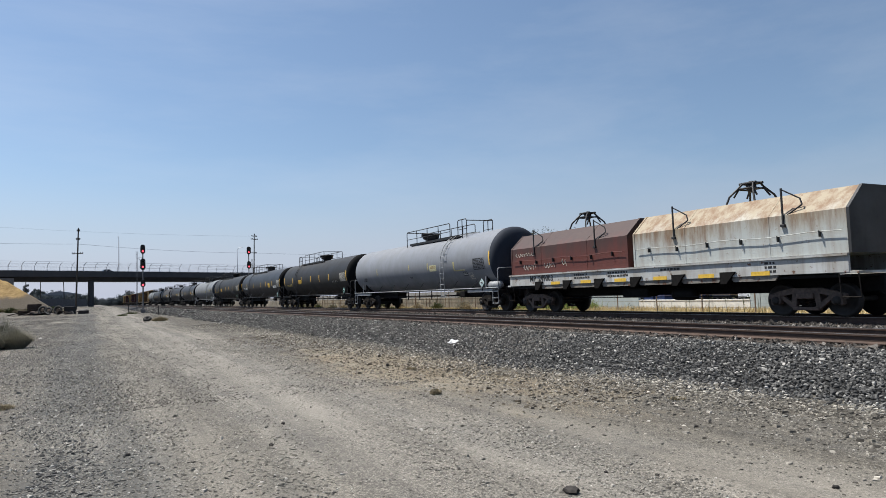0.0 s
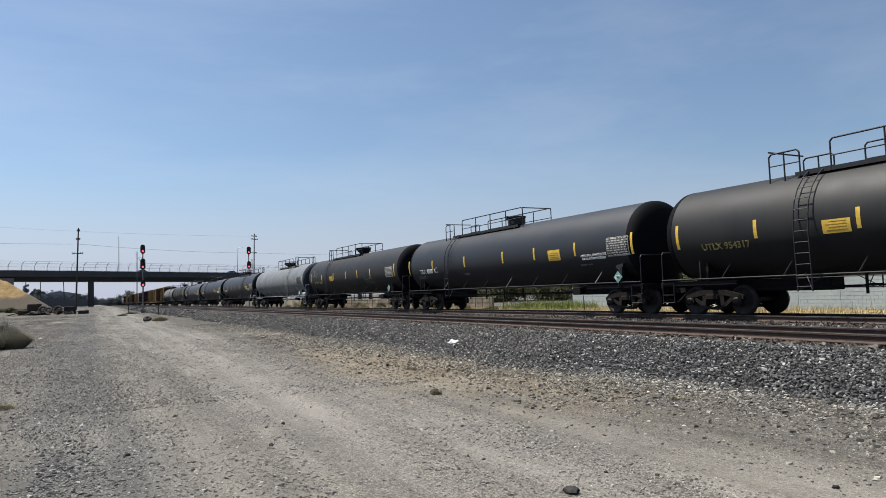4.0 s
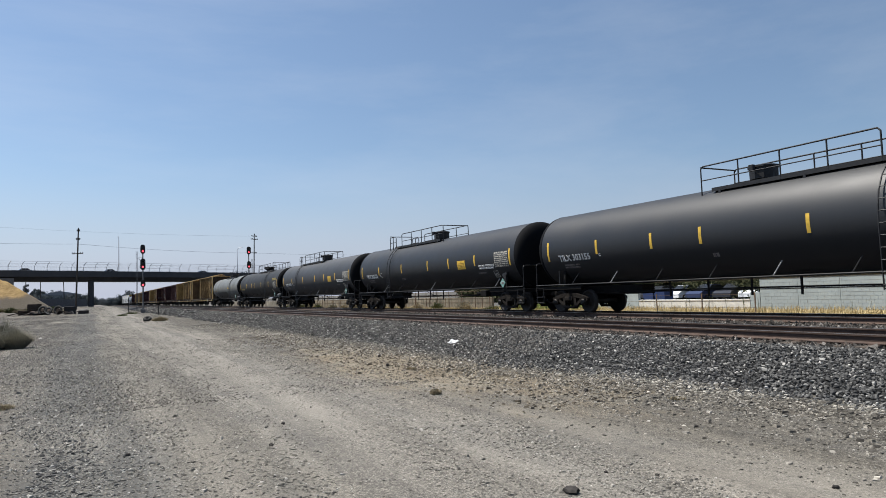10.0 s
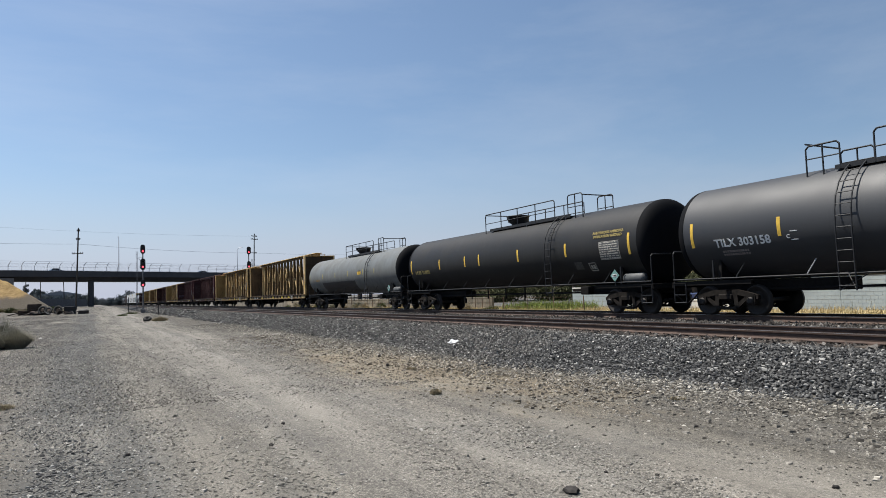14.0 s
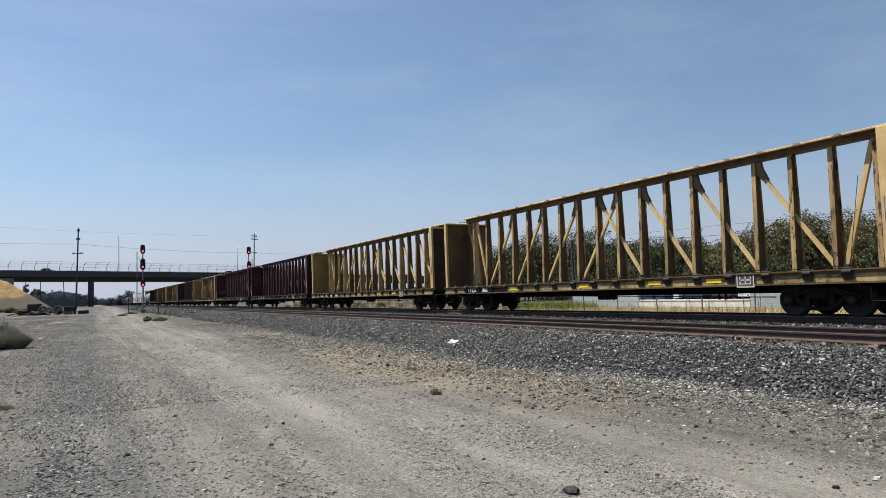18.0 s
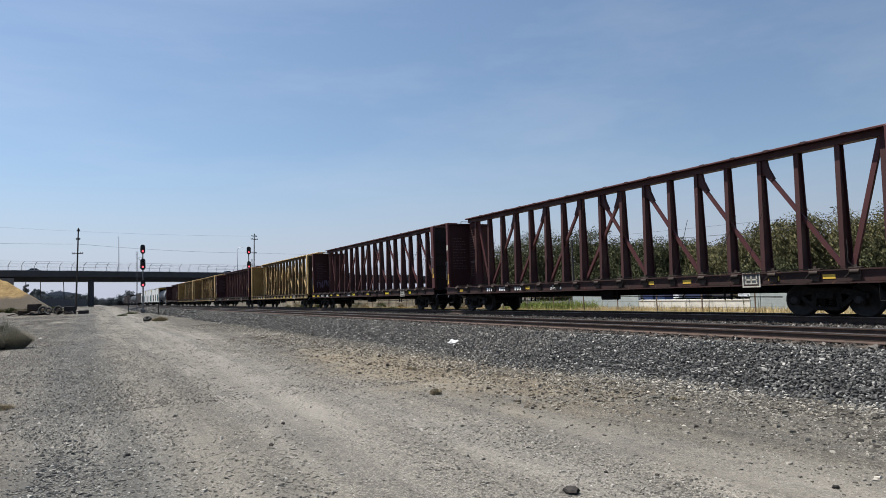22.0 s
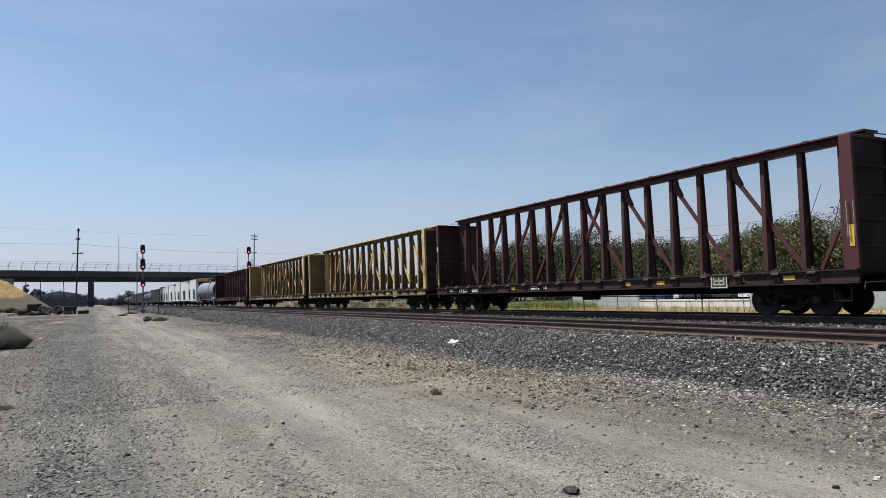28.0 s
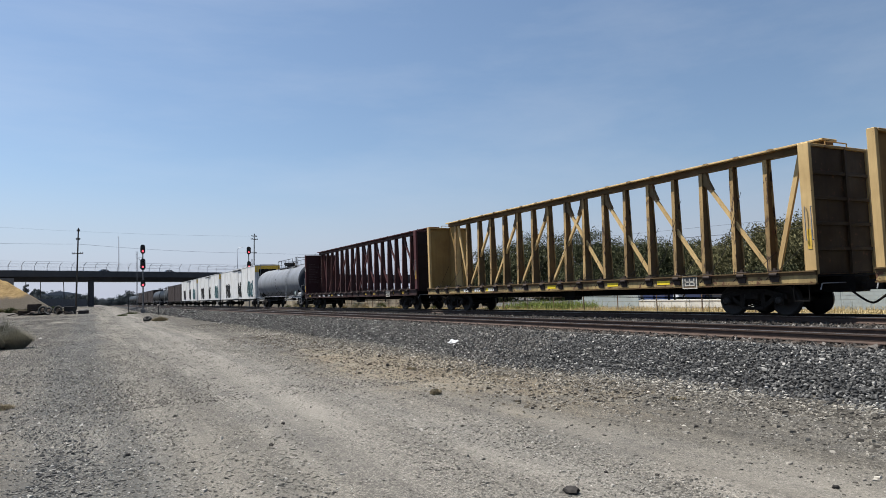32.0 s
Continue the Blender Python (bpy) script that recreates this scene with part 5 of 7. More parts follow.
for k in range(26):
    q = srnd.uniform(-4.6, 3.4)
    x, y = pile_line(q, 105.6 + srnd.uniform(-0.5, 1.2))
    ln, hh = srnd.uniform(0.5, 1.6), srnd.uniform(0.06, 0.25)
    sh = Shape().box(-ln / 2, ln / 2, -hh, hh, -0.03, 0.03, 0, 0.008) if k % 2 else Shape().path([(-ln / 2, 0, 0), (0, 0.1, 0.12), (ln / 2, -0.05, 0.02)], 0.05, 6)
    ob = part("scrap_piece", sh, SCRAP_BLACK if k % 3 else RUST, None, "", pose(x, y, ground_height(x, y) + 0.10 + 0.55 * srnd.random() * ln * 0.5, srnd.uniform(-15, 15), srnd.uniform(-25, 25), srnd.uniform(-70, 20)))
    tagged(ob, "bent dark steel scrap in the pile" if k % 2 == 0 else "flat dark steel scrap in the pile", "scrap", "pieces of the scrap pile")
x, y = 4.75, 66.2
t_ob = tagged(empty("old_tyre"), "dark old tyre lying beside a dry bush", "tyre")
part("tyre", Shape().lathe([(0.14 * math.sin(a), 0.24 + 0.13 * math.cos(a)) for a in [i * 0.5236 for i in range(13)]], "z", 24, (0, 0, 0), 0, True, False), TYRE, t_ob)
t_ob.matrix_basis = pose(x, y, ground_height(x, y) + 0.22, 28, 0, -20)


# ---------------------------------------------------------------- the train
WHEEL_R = 0.457


def wheelset_mesh():
    s = Shape()
    for sx in (-1, 1):
        s.lathe([(sx * 0.690, 0.10), (sx * 0.700, WHEEL_R + 0.027), (sx * 0.722, WHEEL_R + 0.024), (sx * 0.735, WHEEL_R + 0.004),
                 (sx * 0.820, WHEEL_R - 0.006), (sx * 0.822, 0.39), (sx * 0.80, 0.37), (sx * 0.77, 0.20), (sx * 0.80, 0.13), (sx * 0.83, 0.12), (sx * 0.83, 0.05)],
                "x", 28)
    s.lathe([(-1.02, 0.075), (1.02, 0.075)], "x", 10)
    for sx in (-1, 1):
        s.lathe([(sx * 1.02, 0.12), (sx * 1.13, 0.11), (sx * 1.135, 0.05)], "x", 12)
        for k in range(3):
            a = 2.094 * k
            s.tube((sx * 1.13, math.cos(a) * 0.07, math.sin(a) * 0.07), (sx * 1.15, math.cos(a) * 0.07, math.sin(a) * 0.07), 0.018, 6)
    return s.mesh("wheelset", WHEEL_STEEL)


def side_frame_mesh():
    """Cast side frame with an arched top, two windows and a spring pocket."""
    s = Shape()
    x0, x1 = -0.07, 0.07
    top = [(-1.12, 0.62), (-0.86, 0.70), (-0.42, 0.80), (0.42, 0.80), (0.86, 0.70), (1.12, 0.62)]
    low = [(1.12, 0.50), (0.80, 0.56), (0.40, 0.64), (-0.40, 0.64), (-0.80, 0.56), (-1.12, 0.50)]
    s.prism(top + low, "x", x0, x1)
    for k in (-1, 1):
        s.prism([(k * 0.84, 0.57), (k * 0.70, 0.60), (k * 0.24, 0.27), (k * 0.36, 0.20)], "x", x0 + 0.01, x1 - 0.01)
        s.prism([(k * 0.24, 0.65), (k * 0.40, 0.65), (k * 0.44, 0.30), (k * 0.30, 0.26)], "x", x0 + 0.005, x1 - 0.005)
        s.prism([(k * 0.74, 0.60), (k * 1.04, 0.62), (k * 1.04, 0.36), (k * 0.98, 0.32), (k * 0.98, 0.52), (k * 0.82, 0.52), (k * 0.80, 0.34), (k * 0.74, 0.40)], "x", x0, x1 + 0.03)
    s.box(x0 - 0.02, x1 + 0.03, -0.38, 0.38, 0.18, 0.27, 0, 0.015)
    s.box(x0 - 0.04, x1 + 0.06, -0.24, 0.24, 0.50, 0.66, 0, 0.02)
    return s.mesh("side_frame", TRUCK_STEEL)


def spring_mesh():
    s = Shape()
    pts = [(0.075 * math.cos(0.9 * k), 0.075 * math.sin(0.9 * k), 0.26 + 0.24 * k / 28) for k in range(29)]
    s.path(pts, 0.016, 5)
    return s.mesh("spring", TRUCK_STEEL)


def bolster_mesh():
    s = Shape()
    s.prism([(-1.0, 0.52), (-0.4, 0.42), (0.4, 0.42), (1.0, 0.52), (1.0, 0.64), (0.3, 0.70), (-0.3, 0.70), (-1.0, 0.64)], "y", -0.18, 0.18)
    for k in (-1, 1):
        s.box(-0.85, 0.85, k * 0.36 - 0.04, k * 0.36 + 0.04, 0.34, 0.42)
        for x in (-0.75, 0.75):
            s.box(x - 0.06, x + 0.06, k * 0.40 - 0.03, k * 0.40 + 0.06, 0.30, 0.50)
    return s.mesh("bolster", TRUCK_STEEL)


WHEELSET, SIDE_FRAME, SPRING, BOLSTER = wheelset_mesh(), side_frame_mesh(), spring_mesh(), bolster_mesh()
AXLE = 0.89
WHEELSETS = []   # (wheelset, distance along the train)


def rusty(me):
    """The same mesh in rust-brown steel."""
    twin = me.copy()
    twin.materials[0] = RUSTY_TRUCK
    return twin


RUSTY_FRAME, RUSTY_BOLSTER = rusty(SIDE_FRAME), rusty(BOLSTER)


def truck(car, y, u, rust=False):
    t = part("truck", RUSTY_BOLSTER if rust else BOLSTER, None, car, "grimy cast-steel four-wheel truck", (0, y, 0))
    for sx in (-1, 1):
        part("side_frame", RUSTY_FRAME if rust else SIDE_FRAME, None, t, "", pose(sx * 1.0, 0, 0, 0, 0, 0 if sx > 0 else 180))
        for k in (-0.13, 0.13):
            part("spring", SPRING, None, t, "", (sx * 1.0, k, 0))
    for k in (-1, 1):
        w = part("wheelset", WHEELSET, None, t, "", (0, k * AXLE, WHEEL_R))
        WHEELSETS.append((w, u + y + k * AXLE))
    return t


def coupler(car, y, d):
    s = Shape()
    s.box(-0.09, 0.09, min(y - d * 0.75, y - d * 0.18), max(y - d * 0.75, y - d * 0.18), 0.76, 0.92, 0, 0.02)
    s.prism([(-0.17, y - d * 0.22), (0.15, y - d * 0.22), (0.20, y - d * 0.02), (0.10, y + d * 0.02), (0.06, y - d * 0.08), (-0.06, y - d * 0.05), (-0.16, y + d * 0.01)], "z", 0.71, 0.98)
    s.path([(-0.35, y - d * 0.55, 0.72), (-0.34, y - d * 0.3, 0.52), (-0.33, y - d * 0.12, 0.40), (-0.30, y, 0.36)], 0.03)
    part("coupler", s, TRUCK_STEEL, car)


TANK_R, TANK_Z = 1.52, 2.62
PLACARD_PALE = plain("bleached_placard", (0.33, 0.43, 0.42), 0.6)
PLACARD_TEAL = plain("faded_teal_placard", (0.13, 0.25, 0.23), 0.6)
CHALK = plain("faded_chalk", (0.15, 0.15, 0.15), 0.8)


def patch(s, r, y0, y1, z0, z1, mat=0, lift=0.005):
    """A thin painted mark that follows the tank's curve on the near side."""
    n = 6 if z1 - z0 > 0.15 else 1
    a0, a1 = math.asin((z0 - TANK_Z) / r), math.asin((z1 - TANK_Z) / r)
    v = []
    for q in (r + lift, r - 0.01):
        for i in range(n + 1):
            a = a0 + (a1 - a0) * i / n
            for y in (y0, y1):
                v.append((-math.cos(a) * q, y, TANK_Z + math.sin(a) * q))
    f = []
    m = 2 * (n + 1)
    for i in range(n):
        k = 2 * i
        f += [(k, k + 1, k + 3, k + 2), (m + k, m + k + 2, m + k + 3, m + k + 1), (k, k + 2, m + k + 2, m + k), (k + 1, m + k + 1, m + k + 3, k + 3)]
    f += [(0, m, m + 1, 1), (m - 2, m - 1, 2 * m - 1, 2 * m - 2)]
    s.add(v, f, mat)


def bars(s, y1, z1, rows, cols, w, h, seed, gap=0.3, full=0.92):
    """Lettering that cannot be read: rows of short upright bars, from y1 towards -y."""
    rnd = random.Random(seed)
    for r in range(rows):
        y = y1
        for c in range(cols):
            ww = w * rnd.uniform(0.7, 1.05)
            if rnd.random() < full:
                patch(s, TANK_R, y - ww, y, z1 - r * h * 1.55 - h, z1 - r * h * 1.55)
            y -= w * (1 + gap)


def letters(body, size, mat, parent, m, name="lettering", label=""):
    """Readable words as flat raised letters."""
    cu = bpy.data.curves.new("words", "FONT")
    cu.body, cu.size, cu.extrude, cu.align_x, cu.resolution_u, cu.offset = body, size, 0.004, "CENTER", 2, 0.022 * size
    ob = bpy.data.objects.new("words", cu)
    me = bpy.data.meshes.new_from_object(ob)
    bpy.data.objects.remove(ob)
    me.materials.clear()
    me.materials.append(mat)
    return part(name, me, None, parent, label, m)


def tank_words(body, size, mat, car, y, z, label=""):
    a = math.asin((z - TANK_Z) / TANK_R)
    q = TANK_R + 0.008
    # text faces -x and reads towards -y
    m = Matrix.Translation((-math.cos(a) * q, y, TANK_Z + math.sin(a) * q)) @ Euler((0, a, 0)).to_matrix().to_4x4() @ Euler((radians(90), 0, radians(-90))).to_matrix().to_4x4()
    letters(body, size, mat, car, m, "lettering", label)


# how far the truck stands from the coupling at a car's near end, where the air reservoir hangs, and where the consolidated stencil is
NEAR_TRUCK = {0: 1.76, 1: 1.62, 2: 1.65, 3: 2.35}
RESERVOIR = {0: 1.17, 4: 1.65, 5: 1.38, 8: 1.56, 9: 1.6, 20: 1.6}
STENCIL_BOX = {0: -6.98, 4: -6.75, 5: -7.75, 6: -7.88, 7: -7.94, 8: -6.82}


def tank_car(u0, u1, paint, label, seed, side=1, light=False, marks=(), seams=8, head=None):
    """A pressure tank car between the coupling points u0 and u1; side: the end towards which its ladder stands."""
    u = (u0 + u1) / 2
    half = (u1 - u0) / 2
    car = tagged(empty("tank_car", (TRAIN_X, u, 0)), label, "tank car", "cars of the train")
    R, H, hd = TANK_R, half - 0.55, 0.48
    bar = LIGHT_BAR if light else RAIL_BLACK
    inset = {-1: NEAR_TRUCK.get(seed, 2.15), 1: 2.2}
    rings = [(-H + hd - hd * math.cos(math.pi / 2 * i / 10) ** 0.72, max(0.02, R * math.sin(math.pi / 2 * i / 10) ** 0.80)) for i in range(11)]
    rings.append((-H + hd + 0.05, R))
    end = [(-p, r) for p, r in reversed(rings)]
    for k in range(1, seams):
        y = -H + hd + (2 * H - 2 * hd) * k / seams
        rings += [(y - 0.05, R), (y - 0.014, R), (y - 0.009, R + 0.0003), (y + 0.009, R + 0.0003), (y + 0.014, R), (y + 0.05, R)]
    part("tank", Shape().lathe(rings + end, "y", 64, (0, 0, TANK_Z)), paint, car)
    # caps that paint the unlit tank ends darker than the shell
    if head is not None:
        for k in (-1,) if head is SHADED_HEAD or paint is DULL_GREY_TANK else (-1, 1):
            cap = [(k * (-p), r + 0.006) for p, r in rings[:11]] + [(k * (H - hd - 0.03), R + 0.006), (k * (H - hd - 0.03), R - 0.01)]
            part("tank_head", Shape().lathe(cap, "y", 64, (0, 0, TANK_Z)), head, car, "slate tank end with its shade painted in" if head is SHADED_HEAD else "near-black tank end with its shade painted in")
    # walkway, railing and the valve housing on top
    zt = TANK_Z + R
    p0, p1 = sorted((-1.7 * side, 5.8 * side))
    w0, w1 = sorted((-1.3 * side, 5.0 * side))
    zr = zt + 0.70
    for sx in (-1, 1):
        g = Shape().box(sx * 0.62 - 0.20, sx * 0.62 + 0.20, w0, w1, zt - 0.14, zt - 0.10)
        g.box(sx * 0.82 - 0.015, sx * 0.82 + 0.015, w0, w1, zt - 0.17, zt - 0.05)
        part("walkway", g, RAIL_BLACK, car, "dark steel walkway")
        for y in (w0 + 0.3, (w0 + w1) / 2, w1 - 0.3):
            part("walkway_bracket", Shape().prism([(sx * 0.84, zt - 0.14), (sx * 0.40, zt - 0.14), (sx * 0.40, zt - 0.10), (sx * 0.84, zt - 0.50)], "y", y - 0.04, y + 0.04), RAIL_BLACK, car)
        x = sx * 0.82
        lad = 4.4 * side
        # two stretches of railing, open at the ladder
        for a_, b_, n_ in ((p0, lad - 0.45, 5) if side > 0 else (lad + 0.45, p1, 5), (lad + 0.45, p1, 3) if side > 0 else (p0, lad - 0.45, 3)):
            g = Shape()
            top = zr - (0.10 if n_ == 3 and side > 0 else -0.06 if n_ == 3 else 0.0)
            for k in range(n_):
                y = a_ + (b_ - a_) * k / (n_ - 1)
                drop = zt - 0.15 if w0 <= y <= w1 else zt - 0.28
                g.tube((x, y, drop), (x, y, top - (0.08 if k in (0, n_ - 1) else 0)), 0.024)
            g.path([(x, a_, top - 0.08), (x, a_ + 0.08, top), (x, b_ - 0.08, top), (x, b_, top - 0.08)], 0.024)
            g.tube((x, a_, zt + 0.24), (x, b_, zt + 0.24), 0.018)
            part("railing", g, RAIL_BLACK, car)
    for y in (p0, p1):
        part("end_railing", Shape().tube((-0.82, y, zr - 0.02), (0.82, y, zr - 0.02), 0.024), RAIL_BLACK, car)
    basin = paint not in (BLACK_TANK, DUSTY_BLACK_TANK)
    if basin:
        profile = [(zt - 0.12, 0.30), (zt + 0.08, 0.32), (zt + 0.20, 0.50), (zt + 0.42, 0.54), (zt + 0.43, 0.57), (zt + 0.47, 0.57), (zt + 0.49, 0.50), (zt + 0.50, 0.1)]
    else:
        profile = [(zt - 0.12, 0.34), (zt + 0.04, 0.36), (zt + 0.06, 0.43), (zt + 0.40, 0.44), (zt + 0.41, 0.48), (zt + 0.46, 0.48), (zt + 0.49, 0.40), (zt + 0.50, 0.1)]
    h = Shape().lathe(profile, "z", 24 if basin else 10, (0, 0, 0), 0, basin)
    house = part("valve_housing", h, RAIL_BLACK, car, "dark round valve housing")
    if light:
        # added strip that shows the walkway grating as lit
        part("toe_board", Shape().box(0.44, 0.47, w0, w1, zt - 0.10, zt + 0.16), LIGHT_BAR, car, "pale grey strip for the lit walkway grating")
    part("housing_latch", Shape().box(-0.62, -0.50, -0.08, 0.08, zt + 0.30, zt + 0.48, 0, 0.01), RAIL_BLACK, house)
    # ladders
    ly = 4.4 * side
    for sx in (-1, 1):
        ladder = Shape()
        for y in (ly - 0.21, ly + 0.21):
            pts = [(sx * (math.cos(a) * (R + 0.13)), y, TANK_Z + math.sin(a) * (R + 0.13)) for a in (1.05, 0.85, 0.6, 0.35, 0.12)]
            ladder.path(pts + [(sx * (R + 0.15), y, 2.3), (sx * (R + 0.12), y, 0.72)], 0.02)
        lad = part("ladder", ladder, bar, car)
        for a, b in ((-0.21, 0.35), (0.21, -0.35)):
            part("ladder_brace", Shape().tube((sx * (R + 0.12), ly + a, 0.74), (sx * 1.05, ly + b, 1.22), 0.014, 5), bar, lad)
        for j in range(11):
            z = 0.85 + j * 0.30
            xx = (R + 0.14) if z < TANK_Z else math.sqrt(max(0, (R + 0.13) ** 2 - (z - TANK_Z) ** 2))
            part("rung", Shape().tube((sx * xx, ly - 0.21, z), (sx * xx, ly + 0.21, z), 0.014, 5), bar, lad)
    # underframe
    for k in (-1, 1):
        a, b = sorted((k * (half - 5.6), k * (half - 0.32)))
        part("draft_sill", Shape().box(-0.32, 0.32, a, b, 0.72, 1.08, 0, 0.02), UNDER_BLACK, car)
        a, b = sorted((k * (half - 1.0), k * (half - 0.42)))
        part("end_platform", Shape().box(-1.45, 1.45, a, b, 1.02, 1.08, 0, 0.01).box(-1.45, 1.45, b - 0.05 if k > 0 else a, b if k > 0 else a + 0.05, 0.90, 1.02), UNDER_BLACK, car)
        part("saddle", Shape().prism([(-1.30, 0.98), (1.30, 0.98), (1.22, 1.85), (0.9, 1.36), (-0.9, 1.36), (-1.22, 1.85)], "y", k * (half - inset[k]) - 0.05, k * (half - inset[k]) + 0.05), UNDER_BLACK, car)
        for sx in (-1, 1):
            a, b = sorted((k * (half - 3.4), k * (half - 0.45)))
            part("side_sill", Shape().box(sx * 1.38 - 0.05, sx * 1.38 + 0.05, a, b, 0.96, 1.10, 0, 0.01), bar if light else UNDER_BLACK, car)
    for sx in (-1, 1):
        g = Shape().tube((sx * 1.46, -half + 0.5, 1.16), (sx * 1.46, half - 0.5, 1.16), 0.026)
        hr = part("side_handrail", g, bar, car)
        for j in range(8):
            y = -half + 2.9 + (2 * half - 5.8) * j / 7
            part("stay", Shape().tube((sx * 1.46, y, 1.16), (sx * 1.20, y - 0.14, 1.60), 0.016, 5), LIGHT_BAR if not basin and j % 3 == 0 else RAIL_BLACK, hr)
        for k in (-1, 1):
            y = k * (half - 0.50)
            g = Shape().path([(sx * 1.42, y, 1.06), (sx * 1.42, y, 2.02), (sx * 1.36, y, 2.10), (sx * 0.45, y, 2.12)], 0.024)
            part("end_handrail", g, bar, car)
            part("sill_post", Shape().tube((sx * 1.40, k * (half - inset[k] + 0.13), 1.08), (sx * 1.40, k * (half - inset[k] + 0.13), 1.74), 0.032, 8), bar, car)
            g = Shape().path([(sx * 1.44, y - k * 0.48, 1.02), (sx * 1.44, y - k * 0.48, 0.42), (sx * 1.44, y, 0.42), (sx * 1.44, y, 1.02)], 0.02)
            g.box(sx * 1.44 - 0.04, sx * 1.44 + 0.04, min(y, y - k * 0.48), max(y, y - k * 0.48), 0.66, 0.69)
            part("stirrup_step", g, bar, car)
    # brake gear and piping
    part("brake_reservoir", Shape().lathe([(-0.52, 0.02), (-0.49, 0.15), (-0.40, 0.19), (0.40, 0.19), (0.49, 0.15), (0.52, 0.02)], "y", 18, (-1.14 if seed in RESERVOIR else 1.14, -half + RESERVOIR.get(seed, 1.7), 1.30)), LIGHT_BAR if light else GREY_PANEL if seed in RESERVOIR else UNDER_BLACK, car)
    part("brake_pipe", Shape().path([(-0.55, -half + 1.0, 0.78), (-0.55, -3.0, 0.84), (-0.55, 3.0, 0.84), (-0.55, half - 1.0, 0.78)], 0.025), UNDER_BLACK, car)
    part("brake_valve", Shape().box(-1.2, -0.9, -half + 4.1, -half + 4.6, 0.74, 1.06, 0, 0.03).box(-1.1, -0.95, -half + 4.6, -half + 5.2, 0.86, 0.98, 0, 0.02), UNDER_BLACK, car)
    part("brake_rod", Shape().tube((-0.9, -half + 3.2, 0.80), (-0.9, half - 3.6, 0.80), 0.016, 5), UNDER_BLACK, car)
    for y in (-1.6, 0.0, 1.6, 3.2):
        part("rod_hanger", Shape().box(-0.92, -0.88, y - 0.03, y + 0.03, 0.62, 1.16), UNDER_BLACK, car)
    # markings
    for kind, *g in marks:
        s = Shape()
        if kind == "stripe":
            y, z0, z1 = g
            patch(s, R, y - 0.055, y + 0.055, z0, z1)
            part("stripe", s, MARK_YELLOW, car, "yellow painted stripe")
        elif kind == "sign":
            y0, y1, z0, z1 = g
            patch(s, R, y0, y1, z0, z1, 0, 0.012)
            sg = part("warning_sign", s, MARK_YELLOW, car, "yellow warning sign")
            s = Shape()
            for r in range(4):
                patch(s, R, y0 + 0.10, y1 - 0.10 - 0.08 * (r % 2), z0 + 0.07 + r * 0.075, z0 + 0.085 + r * 0.075, 0, 0.015)
            part("print", s, SIGN_PRINT, sg)
        elif kind == "bars":
            y, z, rows, cols, w, h, mt = g
            bars(s, y, z, rows, cols, w, h, seed * 7 + rows)
            part("lettering", s, mt, car, "painted lettering")
        elif kind == "table":
            y0, y1, z0, z1, mt, bg = g
            if bg is not None:
                patch(s, R, y0, y1, z0, z1, 0, 0.003)
                part("panel", s, bg, car, "painted data panel")
                s = Shape()
            n_ = 8
            for a_, b_, c_, d_ in ((y0, y1, z1 - 0.012, z1), (y0, y1, z0, z0 + 0.012), (y0, y0 + 0.012, z0 + 0.012, z1 - 0.012), (y1 - 0.012, y1, z0 + 0.012, z1 - 0.012), ((y0 * 0.45 + y1 * 0.55) - 0.006, (y0 * 0.45 + y1 * 0.55) + 0.006, z0 + 0.012, z1 - 0.012)):
                patch(s, R, a_, b_, c_, d_, 0, 0.006)
            for r in range(n_):
                zz = z1 - (z1 - z0) * (r + 0.5) / n_
                rnd = random.Random(seed * 13 + r)
                y = y1 - 0.03
                while y > y0 + 0.08:
                    ww = rnd.uniform(0.03, 0.15)
                    patch(s, R, max(y0 + 0.03, y - ww), y, zz - 0.020, zz + rnd.choice((0.012, 0.024)), 0, 0.0065)
                    y -= ww + rnd.choice((0.02, 0.03, 0.07))
            part("lettering", s, mt, car, "table of painted service data")
        elif kind == "panel":
            y0, y1, z0, z1, mt = g
            patch(s, R, y0, y1, z0, z1, 0, 0.004)
            part("panel", s, mt, car, "painted-out panel")
        elif kind == "words":
            text, y, z, size, mt = g
            tank_words(text, size, mt, car, y, z, "painted hazard words")
        elif kind == "scrawl":
            y, z, sc, sd = g
            rnd = random.Random(sd)
            pts = []
            for i in range(90):
                q = i * 0.42
                pts.append((y - sc * (0.024 * i + 0.16 * math.sin(q * 1.3 + sd)), z + sc * (0.24 * math.sin(q) + 0.10 * math.sin(q * 2.3 + sd))))
            pts3 = []
            for yy, zz in pts:
                a = math.asin(max(-0.99, min(0.99, (zz - TANK_Z) / R)))
                pts3.append((-math.cos(a) * (R + 0.002), yy, zz))
            s.path(pts3, 0.010, 4)
            part("graffiti", s, CHALK, car, "thin white graffiti scrawl")
    if seed in STENCIL_BOX:
        c, s = STENCIL_BOX[seed], Shape()
        for y0, y1, z0, z1 in ((-0.19, 0.19, 1.95, 1.97), (-0.19, 0.19, 1.66, 1.68), (-0.19, -0.17, 1.68, 1.95), (0.17, 0.19, 1.68, 1.95), (-0.12, -0.02, 1.74, 1.87), (0.03, 0.10, 1.74, 1.87)):
            patch(s, R, c + y0, c + y1, z0, z1)
        part("stencil", s, PALE_FRAME, car, "white outlined stencil box")
    py, pz = -half + inset[-1] + (0.08 if basin else -0.08), 1.42 if basin else 1.36
